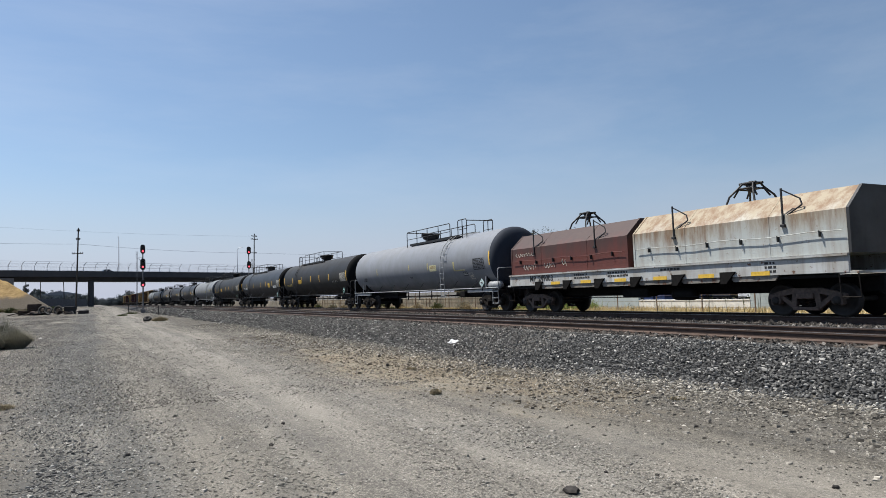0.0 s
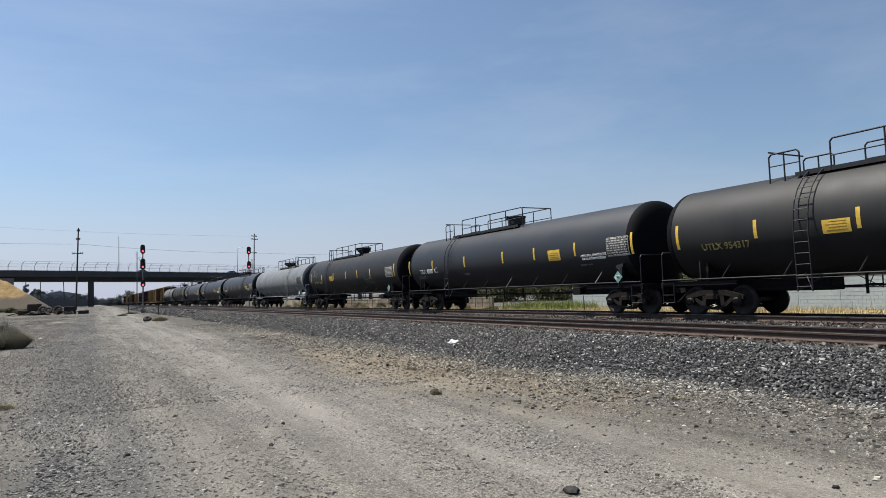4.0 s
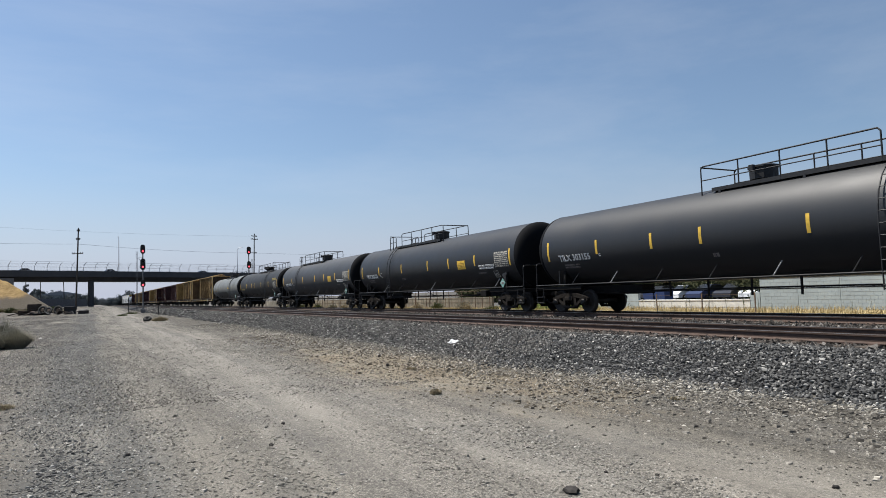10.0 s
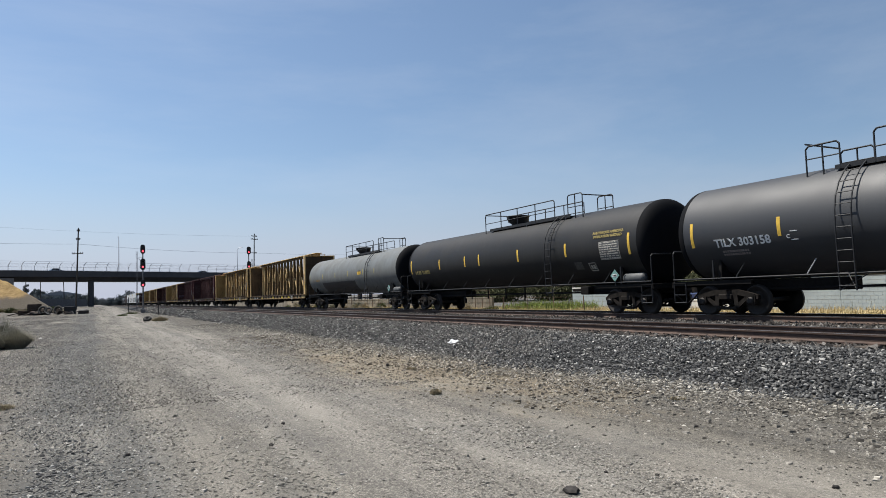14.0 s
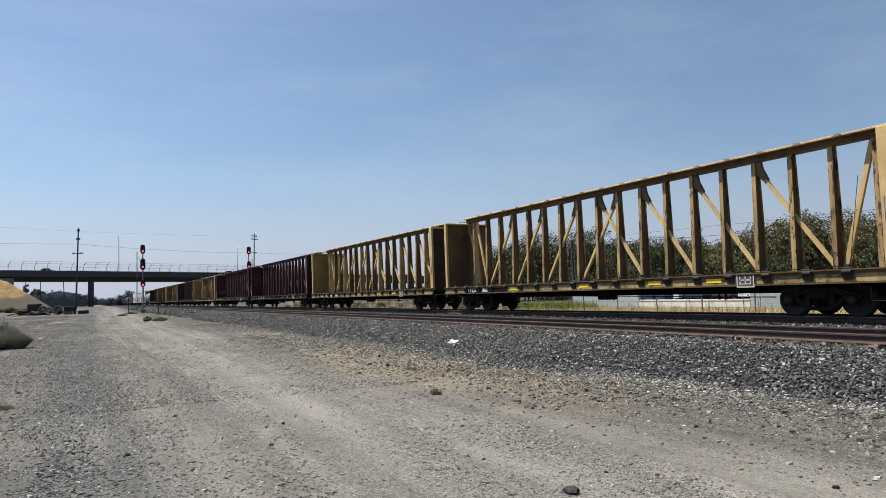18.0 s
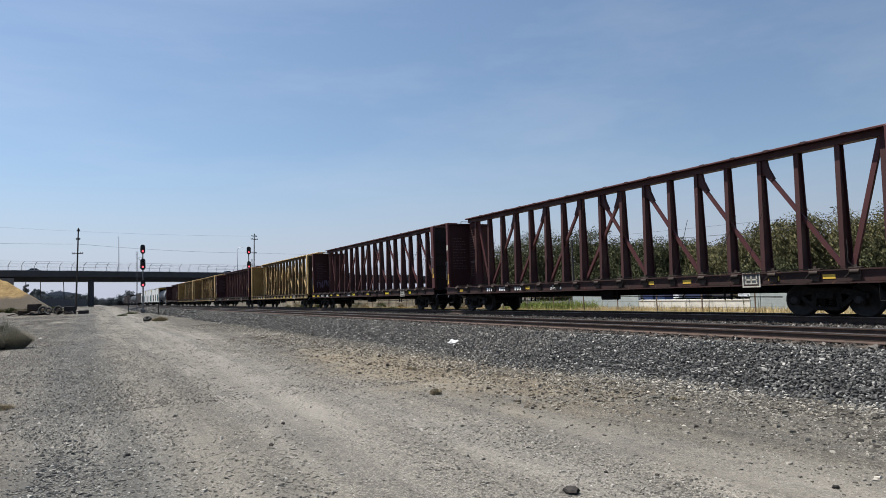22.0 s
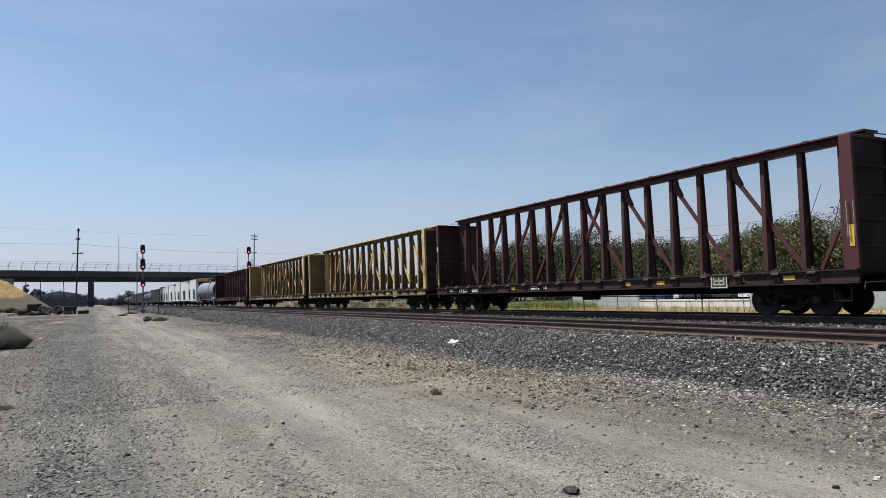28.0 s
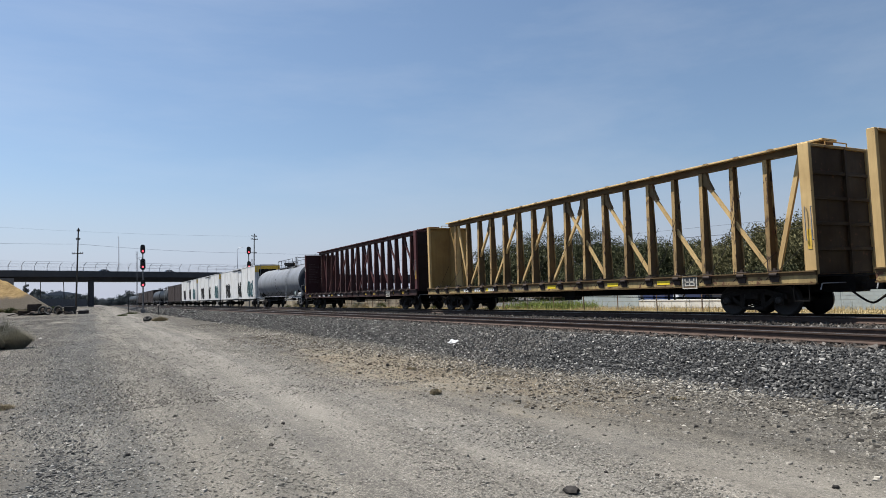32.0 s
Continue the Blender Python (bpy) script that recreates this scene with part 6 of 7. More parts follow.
    pl = part("placard_holder", Shape().tube((-1.49, py, 1.04), (-1.49, py, pz - 0.15), 0.02), RAIL_BLACK, car)
    part("placard", Shape().prism([(py - 0.22, pz), (py, pz - 0.22), (py + 0.22, pz), (py, pz + 0.22)], "x", -1.52, -1.50), PLACARD_PALE if light else PLACARD_TEAL, pl, "pale diamond hazard placard" if light else "teal diamond hazard placard")
    part("placard_panel", Shape().box(-1.524, -1.521, py - 0.12, py + 0.12, pz - 0.05, pz + 0.06), MARK_WHITE, pl)
    letters("1005", 0.11, DARK_PRINT, pl, Matrix.Translation((-1.528, py, pz - 0.03)) @ Euler((radians(90), 0, radians(-90))).to_matrix().to_4x4(), "placard_print", "black hazard number")
    if not basin:
        part("saddle_cover", Shape().prism([(py - 0.12, 1.46), (py + 0.05, 1.46), (py + 0.05, 1.62), (py + 0.16, 1.70), (py + 0.16, 1.80), (py - 0.20, 1.86), (py - 0.20, 1.76), (py - 0.12, 1.70)], "x", -1.42, -1.30), RAIL_BLACK, car, "dark bracket above the placard")
    for k in (-1, 1):
        truck(car, k * (half - inset[k]), u)
        coupler(car, k * half, k)
    return car


PALE_FRAME = plain("pale_stencil_paint", (0.40, 0.38, 0.33), 0.7)
GREY_PANEL = plain("grey_data_panel", (0.065, 0.068, 0.07), 0.6)
BRIGHT_YELLOW = plain("bright_yellow_reflector", (0.78, 0.58, 0.03), 0.5, 0, 0.1)
VIOLET_SPRAY = plain("pale_violet_spray_paint", (0.20, 0.16, 0.24), 0.7)
CARS = []
BEAM_L = 24.54


RUSTY_FLANGE = painted("rust_scabbed_yellow_flange", (0.425, 0.288, 0.124), (0.12, 0.078, 0.036), rust=(0.045, 0.026, 0.018), rough=0.75, amount=0.9, rusty=0.53, runs=5.0)
CHIPPED_MAROON = painted("chipped_maroon_flange", (0.050, 0.0150, 0.0150), (0.030, 0.012, 0.012), rust=(0.20, 0.17, 0.16), rough=0.7, amount=0.6, rusty=0.665, runs=4.0)
# gussets are coloured with the shade that the chord throws on them
GUSSET_GREY = painted("shaded_gusset_steel", (0.16, 0.110, 0.05), (0.06, 0.045, 0.03), rough=0.75, amount=0.7, rusty=0.6)
WINCH_RUST = plain("dark_rusty_winch_steel", (0.032, 0.021, 0.016), 0.8, 0.0, 0.5)


def centre_beam(u0, paint, label, seed, black_sill=False):
    """An empty centre-beam flatcar from the coupling point u0 on."""
    half = BEAM_L / 2
    u = u0 + half
    rnd = random.Random(seed)
    car = tagged(empty("centre_beam_car", (TRAIN_X, u, 0)), label, "lumber flatcar", "cars of the train")
    HB, W = half - 0.76, 1.42
    yellow = paint is YELLOW_BEAM
    pale = PALE_YELLOW if yellow else LIT_MAROON
    flange = RUSTY_FLANGE if yellow else CHIPPED_MAROON
    sheet_ = paint if not yellow else {0: BULKHEAD_BROWN, 6: BULKHEAD_OCHRE}.get(seed, BULKHEAD_YELLOW)
    web = BROWN_WEB if paint is YELLOW_BEAM else paint
    part("deck", Shape().box(-1.40, 1.40, -HB, HB, 1.10, 1.16), UNDER_BLACK, car)
    part("centre_sill", Shape().box(-0.35, 0.35, -half + 0.4, half - 0.4, 0.66, 1.10, 0, 0.02), UNDER_BLACK, car)
    for k in range(13):
        y = -HB + 0.7 + (2 * HB - 1.4) * k / 12
        part("cross_bearer", Shape().prism([(-1.40, 1.10), (1.40, 1.10), (1.40, 0.98), (0.6, 0.72), (-0.6, 0.72), (-1.40, 0.98)], "y", y - 0.04, y + 0.04), UNDER_BLACK, car)
    for sx in (-1, 1):
        s = Shape().box(sx * 1.44 - 0.035, sx * 1.44 + 0.035, -HB, HB, 0.94, 1.237, 0, 0.008)
        s.box(sx * 1.45 - 0.07, sx * 1.45 + 0.07, -HB, HB, 0.90, 0.94, 1)
        sill = part("side_sill", s, [YELLOW_SILL if yellow else MAROON_SILL, BROWN_WEB if yellow else MAROON_SILL], car)
        part("sill_cap", Shape().prism([(sx * 1.405, 1.155), (sx * 1.495, 1.155), (sx * 1.495, 1.24), (sx * 1.54, 1.24), (sx * 1.54, 1.275), (sx * 1.37, 1.275), (sx * 1.37, 1.24), (sx * 1.405, 1.24)][::sx], "y", -HB, HB), BROWN_WEB if yellow else MAROON_SILL, sill)
    # end bulkheads: ribbed frames with a panel
    for k in (-1, 1):
        b = part("bulkhead", Shape().prism([(-W + 0.08, 1.16), (W - 0.08, 1.16), (W - 0.08, 4.66), (-W + 0.08, 4.66)], "y", k * (HB - 0.10) - 0.012, k * (HB - 0.10) + 0.012), sheet_, car)
        for sx in (-1, 1):
            deep = 0.16 if k < 0 else 0.11
            part("corner_post", Shape().box(sx * (W - 0.06) - 0.06, sx * (W - 0.06) + 0.06, k * (HB - deep) - deep, k * (HB - deep) + deep, 1.16, 4.75, 0, 0.012), pale, b)
        # this tone holds both dirt and the shade of the gap
        grime = SHADED_GRIMY_YELLOW if yellow else SHADED_GRIMY_MAROON
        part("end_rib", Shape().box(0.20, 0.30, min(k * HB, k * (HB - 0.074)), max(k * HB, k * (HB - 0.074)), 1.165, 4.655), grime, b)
        part("end_sheet", Shape().box(-W + 0.121, W - 0.121, min(k * (HB - 0.084), k * (HB - 0.075)), max(k * (HB - 0.084), k * (HB - 0.075)), 1.17, 4.655), grime, b, "grimy ribbed end sheet with its shade painted in")
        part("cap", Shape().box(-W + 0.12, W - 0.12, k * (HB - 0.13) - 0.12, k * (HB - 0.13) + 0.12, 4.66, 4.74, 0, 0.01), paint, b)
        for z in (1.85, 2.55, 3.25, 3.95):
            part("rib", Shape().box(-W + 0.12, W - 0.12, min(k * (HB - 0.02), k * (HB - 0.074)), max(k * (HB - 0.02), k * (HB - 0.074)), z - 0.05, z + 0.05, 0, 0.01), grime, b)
        if k < 0:
            for z in (2.1, 2.4):
                part("grab_iron", Shape().path([(-W - 0.015, k * (HB - 0.02), z), (-W - 0.06, k * (HB - 0.02), z), (-W - 0.06, k * (HB - 0.02), z + 0.9), (-W - 0.015, k * (HB - 0.02), z + 0.9)] if z < 2.2 else [(-W - 0.015, k * (HB - 0.2), 2.1), (-W - 0.06, k * (HB - 0.2), 2.1), (-W - 0.06, k * (HB - 0.2), 3.0), (-W - 0.015, k * (HB - 0.2), 3.0)], 0.014, 5), LIGHT_BAR, b)
            part("reflector", Shape().box(-W - 0.009, -W - 0.002, k * (HB - 0.08), k * (HB - 0.20), 1.85, 2.40), MARK_YELLOW, b, "yellow reflector strip")
        if k > 0 and not yellow:
            part("reflector", Shape().box(-W - 0.009, -W - 0.002, HB - 0.17, HB - 0.05, 1.45, 2.0), MARK_YELLOW, b, "yellow reflector strip")
            part("end_label", Shape().box(-W - 0.009, -W - 0.002, HB - 0.19, HB - 0.03, 3.28, 3.56), PALE_FRAME, b, "small white label")
            for y in (HB - 0.02, HB - 0.20):
                part("grab_iron", Shape().path([(-W - 0.015, y, 1.7), (-W - 0.06, y, 1.7), (-W - 0.06, y, 2.65), (-W - 0.015, y, 2.65)], 0.014, 5), LIGHT_BAR, b)
        if k > 0 and paint is MAROON_BEAM:
            s = Shape()
            rr = random.Random(seed * 5 + 1)
            for r in range(12):
                y = k * (HB - 0.13) - 0.025
                x = -W + 0.35
                while x < -0.25 - 0.3 * (r % 3 == 0):
                    ww = rr.uniform(0.03, 0.10)
                    s.box(x, x + ww, k * (HB - 0.112) - 0.006, k * (HB - 0.112) - 0.002, 3.9 - r * 0.15, 3.945 - r * 0.15)
                    x += ww + rr.uniform(0.03, 0.07)
            part("stencil", s, DIM_PRINT, b, "faded stencilled lettering")
            if black_sill:
                tag = Shape().path([(-W + 0.3 + 0.055 * i + 0.10 * math.sin(i * 1.7), k * (HB - 0.112) - 0.012, 2.1 + 0.33 * math.sin(i * 2.2)) for i in range(24)], 0.016, 4)
                part("graffiti", tag, VIOLET_SPRAY, b, "pale violet graffiti scrawl")
        part("roof_step", Shape().path([(-0.5, k * (HB - 0.1), 4.74), (-0.5, k * (HB - 0.1), 4.86), (0.5, k * (HB - 0.1), 4.86), (0.5, k * (HB - 0.1), 4.74)], 0.018, 5), paint, b)
    # centre partition
    # top edge painted as if sunlit, the web under it as shaded
    chord = part("top_chord", Shape().box(-0.34, 0.34, -HB + 0.26, HB - 0.26, 4.945, 5.01, 0, 0.012).box(-0.15, 0.15, -HB + 0.26, HB - 0.26, 4.77, 4.945, 1), [pale, web], car)
    for k in range(17):
        y = -9.6 + 1.2 * k
        part("cable_guide", Shape().prism([(y - 0.13, 4.985), (y - 0.05, 4.95), (y + 0.05, 4.95), (y + 0.13, 4.985), (y + 0.07, 5.022), (y - 0.07, 5.022)], "x", -0.352, -0.29), flange, chord)
    ys = [1.23 * (i - 7.5) for i in range(16)]
    for i, y in enumerate(ys):
        s = Shape()
        for sx in (-1, 1):
            s.prism([(sx * 0.22, 1.16), (sx * 0.19, 1.16), (sx * 0.09, 4.80), (sx * 0.11, 4.80)], "y", y - 0.07, y + 0.07)
        s.prism([(-0.19, 1.16), (0.19, 1.16), (0.09, 4.80), (-0.09, 4.80)], "y", y - 0.012, y + 0.012, 1)
        # web faces turned from the sun get the darker brown
        part("post", s, [flange, (web, paint if seed == 1 else web, web)[i % 3]], car)
    def brace(y0, z0, y1, z1, wide=0.056):
        s = Shape()
        a, b = Vector((0, y0, z0)), Vector((0, y1, z1))
        d = (b - a).normalized()
        e = Vector((0, -d.z, d.y)) * wide
        w = Vector((0.05 if y1 > y0 else 0.044, 0, 0))
        v = [p + q * e + r * w for p in (a, b) for q, r in ((-1, -1), (1, -1), (1, 1), (-1, 1))]
        s.add(v, [(0, 1, 2, 3), (7, 6, 5, 4), (0, 4, 5, 1), (1, 5, 6, 2), (2, 6, 7, 3), (3, 7, 4, 0)])
        k_ = 1 if y1 > y0 else -1
        g = Shape().prism([(y0 - 0.08 * k_, 4.80), (y0 + 0.20 * k_, 4.80), (y0 + 0.26 * k_, 4.52), (y0 + 0.44 * k_, 4.16), (y0 + 0.33 * k_, 4.08), (y0 + 0.12 * k_, 4.32), (y0 - 0.04 * k_, 4.30), (y0 - 0.08 * k_, 4.42)], "x", -0.065, 0.065)
        d_ = part("diagonal", s, pale, car)
        part("gusset", g, GUSSET_GREY if yellow else paint, d_)
    for k in (-1, 1):
        brace(-k * 0.61, 4.62, k * 1.845, 1.22)
        for a in (1.845, 4.305, 6.765):
            brace(k * a, 4.62, k * (a + 2.46), 1.22)
        if seed in (5, 6):
            for y in (9.86, 11.02):
                lean = -k * 27 if y < 10.4 else k * 25
                part("end_brace", Shape().box(-0.042, 0.042, -0.055, 0.055, -0.66, 0.66, 0, 0.008), pale, car, "", pose(0.07 * (y < 10.4), k * y, 1.83, lean))
        else:
            part("end_brace", Shape().box(-0.045, 0.045, -0.075, 0.075, -1.84, 1.84, 0, 0.008), pale, car, "", pose(0, k * 9.86, 2.97, -k * 15.5))
        s = Shape().box(-0.028, 0.028, min(k * (HB - 1.0), k * (HB - 0.115)), max(k * (HB - 1.0), k * (HB - 0.115)), 1.165, 4.765)
        plate = part("end_web_plate", s, sheet_, car)
        s = Shape()
        for sx in (-1, 1):
            s.prism([(sx * 0.24, 1.16), (sx * 0.21, 1.16), (sx * 0.12, 4.765), (sx * 0.14, 4.765)], "y", k * 10.47 - 0.08, k * 10.47 + 0.08)
        s.prism([(-0.21, 1.16), (0.21, 1.16), (0.12, 4.765), (-0.12, 4.765)], "y", k * 10.47 - 0.012, k * 10.47 + 0.012, 1)
        part("end_post", s, [flange, pale], car)
        if not yellow:
            s, rr = Shape(), random.Random(seed * 9 + k)
            for r in range(17):
                y = HB - 0.22 if k > 0 else -HB + 0.88
                last = y - rr.uniform(0.35, 0.6)
                while y > last:
                    ww = rr.uniform(0.03, 0.09)
                    s.box(-0.034, -0.029, y - ww, y, 4.35 - r * 0.13 - 0.42 * (r > 11), 4.395 - r * 0.13 - 0.42 * (r > 11))
                    y -= ww + rr.uniform(0.025, 0.05)
            part("stencil", s, DIM_PRINT, plate, "faded stencilled lettering")
            letters("WARNING", 0.15, PALE_PRINT, plate, Matrix.Translation((-0.031, k * (HB - 0.56), 2.58)) @ Euler((radians(90), 0, radians(-90))).to_matrix().to_4x4(), "lettering", "faded white warning word")
    # winches, stake pockets and straps on the near side
    for i, y in enumerate(ys + [-10.3, 10.3]):
        wz = Shape().box(-1.51, -1.38, y - 0.17, y + 0.17, 1.275, 1.315, 0, 0.01).box(-1.50, -1.43, y - 0.05, y + 0.03, 1.315, 1.39)
        wz.prism([(y - 0.17, 1.27), (y + 0.17, 1.27), (y + 0.12, 0.99), (y - 0.12, 0.99)], "x", -1.515, -1.474)
        wz.tube((-1.52, y - 0.12, 1.20), (-1.52, y + 0.12, 1.20), 0.065, 8)
        wz.tube((-1.53, y + 0.08, 1.22), (-1.56, y + 0.24, 1.05), 0.016, 5)
        wz.box(-1.525, -1.485, y - 0.15, y - 0.12, 1.10, 1.27).box(-1.525, -1.485, y + 0.12, y + 0.15, 1.10, 1.27)
        part("winch", wz, WINCH_RUST, car)
        if rnd.random() < 0.75:
            y1 = y + rnd.uniform(0.2, 0.9) * rnd.choice((-1, 1))
            z1 = rnd.uniform(1.7, 4.1)
            part("strap", Shape().path([(-1.40, y, 1.26), (-0.95, y + (y1 - y) * 0.55, 1.20 + (z1 - 1.2) * 0.30), (-0.27, y1, z1)], 0.008, 4), UNDER_BLACK, car)
    for z, dx in ((1.33, 0.0), (1.30, 0.05)):
        pts = [(-1.44 + dx, -10.4 + 20.8 * j / 34, z + 0.022 * math.sin(j * 1.9 + dx * 40)) for j in range(35)]
        part("lashing_cable", Shape().path(pts, 0.010, 4), UNDER_BLACK, car, "dark slack lashing cable")
    # sill markings
    for y in ((4.92, 0.0, -3.69, -6.15) if yellow else (-9.6, -8.0, -4.9, -3.3, 4.0, 9.9) if not black_sill else (11.1, 9.84, 6.46, 4.83, 1.36, -1.53, -4.83, -8.2)):
        w_ = 0.28 if black_sill or yellow else 0.17
        part("reflector", Shape().box(-1.484, -1.477, y - w_, y + w_, 1.05 - w_ * 0.1, 1.15 + w_ * 0.1), BRIGHT_YELLOW if black_sill or yellow else MARK_YELLOW, car, "yellow reflector patch")
    number = {0: "TTZX  862", 1: "TTZX 863 865", 3: "ATW 300", 5: "TTZX 8569", 6: "TTZX 856 372"}.get(seed, "")
    if number:
        part("number_panel", Shape().box(-1.480, -1.4755, 5.6, 9.3, 0.95, 1.23), UNDER_BLACK, car, "black painted number panel")
        for y, word in zip((8.61, 7.38, 6.15), number.split()):
            letters(word, 0.33, MARK_WHITE, car, Matrix.Translation((-1.485, y, 0.98)) @ Euler((radians(90), 0, radians(-90))).to_matrix().to_4x4(), "lettering", "white painted car number")
    for y, n_, hh in () if number else ((7.4, 4, 0.19), (6.3, 3, 0.19), (5.0, 3, 0.19)):
        s = Shape()
        for c in range(n_):
            yy = y - c * 0.19
            s.box(-1.486, -1.477, yy - 0.12, yy, 1.0, 1.0 + hh)
            if c % 2:
                s.box(-1.486, -1.477, yy - 0.12, yy + 0.05, 1.0 + hh * 0.42, 1.0 + hh * 0.6)
        part("lettering", s, MARK_WHITE, car, "white painted lettering")
    if seed == 2:
        letters("LD LMT\nLT WT 63000", 0.13, MARK_WHITE, car, Matrix.Translation((-1.482, 2.0, 1.12)) @ Euler((radians(90), 0, radians(-90))).to_matrix().to_4x4(), "lettering", "white painted load limits")
    else:
        s = Shape()
        for r in range(2):
            for c in range(7):
                s.box(-1.484, -1.477, 2.6 - c * 0.17 - 0.12 * rnd.uniform(0.7, 1), 2.6 - c * 0.17, 1.12 - r * 0.11, 1.19 - r * 0.11)
        part("lettering", s, PALE_PRINT if yellow else MARK_WHITE, car, "faded painted lettering")
    s = Shape()
    for a, b, c, d in ((-0.30, 0.30, 0.86, 0.90), (-0.30, 0.30, 1.24, 1.28), (-0.30, -0.26, 0.90, 1.24), (0.26, 0.30, 0.90, 1.24), (-0.02, 0.02, 0.98, 1.2), (-0.2, 0.2, 1.06, 1.10), (-0.2, -0.16, 0.98, 1.2), (0.16, 0.2, 0.98, 1.2), (-0.2, 0.2, 0.95, 0.98)):
        s.box(-1.522, -1.514, -7.3 + a, -7.3 + b, c, d)
    lb = part("test_label", Shape().box(-1.514, -1.49, -7.6, -7.0, 0.86, 1.28), GREY_PANEL, car, "grey test label with a pale frame")
    part("print", s, PALE_FRAME, lb)
    # brake gear
    part("brake_reservoir", Shape().lathe([(-0.5, 0.02), (-0.46, 0.14), (-0.38, 0.17), (0.38, 0.17), (0.46, 0.14), (0.5, 0.02)], "y", 16, (-0.75, -2.3, 0.86)), UNDER_BLACK, car)
    part("brake_valve", Shape().box(-1.0, -0.6, -0.9, -0.2, 0.52, 0.92, 0, 0.03), UNDER_BLACK, car)
    part("brake_rod", Shape().tube((-1.15, -8.0, 0.56), (-1.15, 7.0, 0.78), 0.016, 5), UNDER_BLACK, car)
    for y in (-6.3, -6.05, -1.3, 3.9, 4.2):
        part("rod_hanger", Shape().box(-1.17, -1.13, y - 0.025, y + 0.025, 0.50, 0.95), UNDER_BLACK, car)
    for k in (-1, 1):
        y = k * (HB - 0.45)
        part("stirrup_step", Shape().path([(-1.46, y - 0.22, 0.92), (-1.46, y - 0.22, 0.45), (-1.46, y + 0.22, 0.45), (-1.46, y + 0.22, 0.92)], 0.018, 5), UNDER_BLACK, car)
        part("uncoupling_lever", Shape().path([(-1.38, k * (half - 0.72), 0.75), (-1.30, k * (half - 0.72), 0.92), (-0.3, k * (half - 0.65), 0.92)], 0.016, 5), LIGHT_BAR, car)
        truck(car, k * (half - 3.05), u)
        coupler(car, k * half, k)
    return car


def coil_car(u, half):
    car = tagged(empty("coil_car", (TRAIN_X, u, 0)), "coil steel car with rust-stained cream and oxide-red hoods", "coil car", "cars of the train")
    for sx in (-1, 1):
        s = Shape().box(sx * 1.44 - 0.04, sx * 1.44 + 0.04, -half + 0.6, half - 0.6, 1.18, 1.66, 0, 0.01)
        s.box(sx * 1.46 - 0.07, sx * 1.46 + 0.07, -half + 0.6, half - 0.6, 1.62, 1.68)
        sill = part("side_sill", s, WHITE_SILL, car)
        # lower skirt that dips between the stake brackets
        n = 6
        for k in range(n):
            a = -half + 2.6 + (2 * half - 5.2) * k / n
            b = a + (2 * half - 5.2) / n
            part("skirt", Shape().prism([(a, 1.18), (b - 0.30, 1.18), (b - 0.42, 1.03), (a + 0.12, 1.03)], "x", sx * 1.42 - 0.03, sx * 1.42 + 0.03), SHADED_DIRTY_SKIRT, sill)
            # black brackets, enlarged to draw in the triangular shadows under the pockets
            part("bracket", Shape().prism([(b - 0.55, 1.34), (b, 1.34), (b, 0.98), (b - 0.22, 0.98)], "x", sx * 1.40, sx * 1.54), UNDER_BLACK, sill)
            part("reflector", Shape().box(min(sx * 1.482, sx * 1.49), max(sx * 1.482, sx * 1.49), a + 0.25, a + 0.85, 1.19, 1.31), MARK_YELLOW, sill, "yellow reflector patch")
    part("floor", Shape().box(-1.40, 1.40, -half + 0.6, half - 0.6, 1.06, 1.14), UNDER_BLACK, car)
    part("centre_sill", Shape().box(-0.4, 0.4, -half + 0.35, half - 0.35, 0.66, 1.06, 0, 0.02), UNDER_BLACK, car)
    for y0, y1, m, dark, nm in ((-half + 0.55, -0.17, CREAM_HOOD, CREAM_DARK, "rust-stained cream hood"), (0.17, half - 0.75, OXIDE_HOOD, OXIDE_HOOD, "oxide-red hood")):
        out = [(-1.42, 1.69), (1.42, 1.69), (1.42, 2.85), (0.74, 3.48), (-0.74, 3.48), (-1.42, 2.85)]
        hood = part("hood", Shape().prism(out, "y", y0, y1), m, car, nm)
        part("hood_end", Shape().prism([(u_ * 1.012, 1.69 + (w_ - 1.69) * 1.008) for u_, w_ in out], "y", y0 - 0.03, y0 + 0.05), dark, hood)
        part("hood_end", Shape().prism([(u_ * 1.012, 1.69 + (w_ - 1.69) * 1.008) for u_, w_ in out], "y", y1 - 0.05, y1 + 0.03), m, hood)
        for y in (y0 + (y1 - y0) * 0.30, y0 + (y1 - y0) * 0.70):
            part("seam", Shape().prism([(-1.428, 1.69), (-1.40, 1.69), (-1.40, 2.85), (-0.74, 3.46), (-0.74, 3.488), (-1.428, 2.856)], "y", y - 0.02, y + 0.02), m, hood)
        # side rail on stand-offs
        pts = [(-1.50, y0 + 0.15 + (y1 - y0 - 0.3) * k / 12, 2.28 + 0.025 * math.sin(k * 1.3)) for k in range(13)]
        part("side_rail", Shape().path(pts, 0.012, 5), m, hood)
        for x, y, z in pts[1::2]:
            part("stand_off", Shape().box(-1.52, -1.42, y - 0.012, y + 0.012, z - 0.15, z + 0.02), RAIL_BLACK, hood)
        c = (y0 + y1) / 2
        # lifting posts at the shoulder and the lifting frame on the ridge
        for y in (c - 2.0, c + 1.95):
            for sx in (-1, 1):
                g = Shape().box(sx * 1.44 - 0.02, sx * 1.44 + 0.02, y - 0.028, y + 0.028, 2.55, 3.62, 0, 0.008)
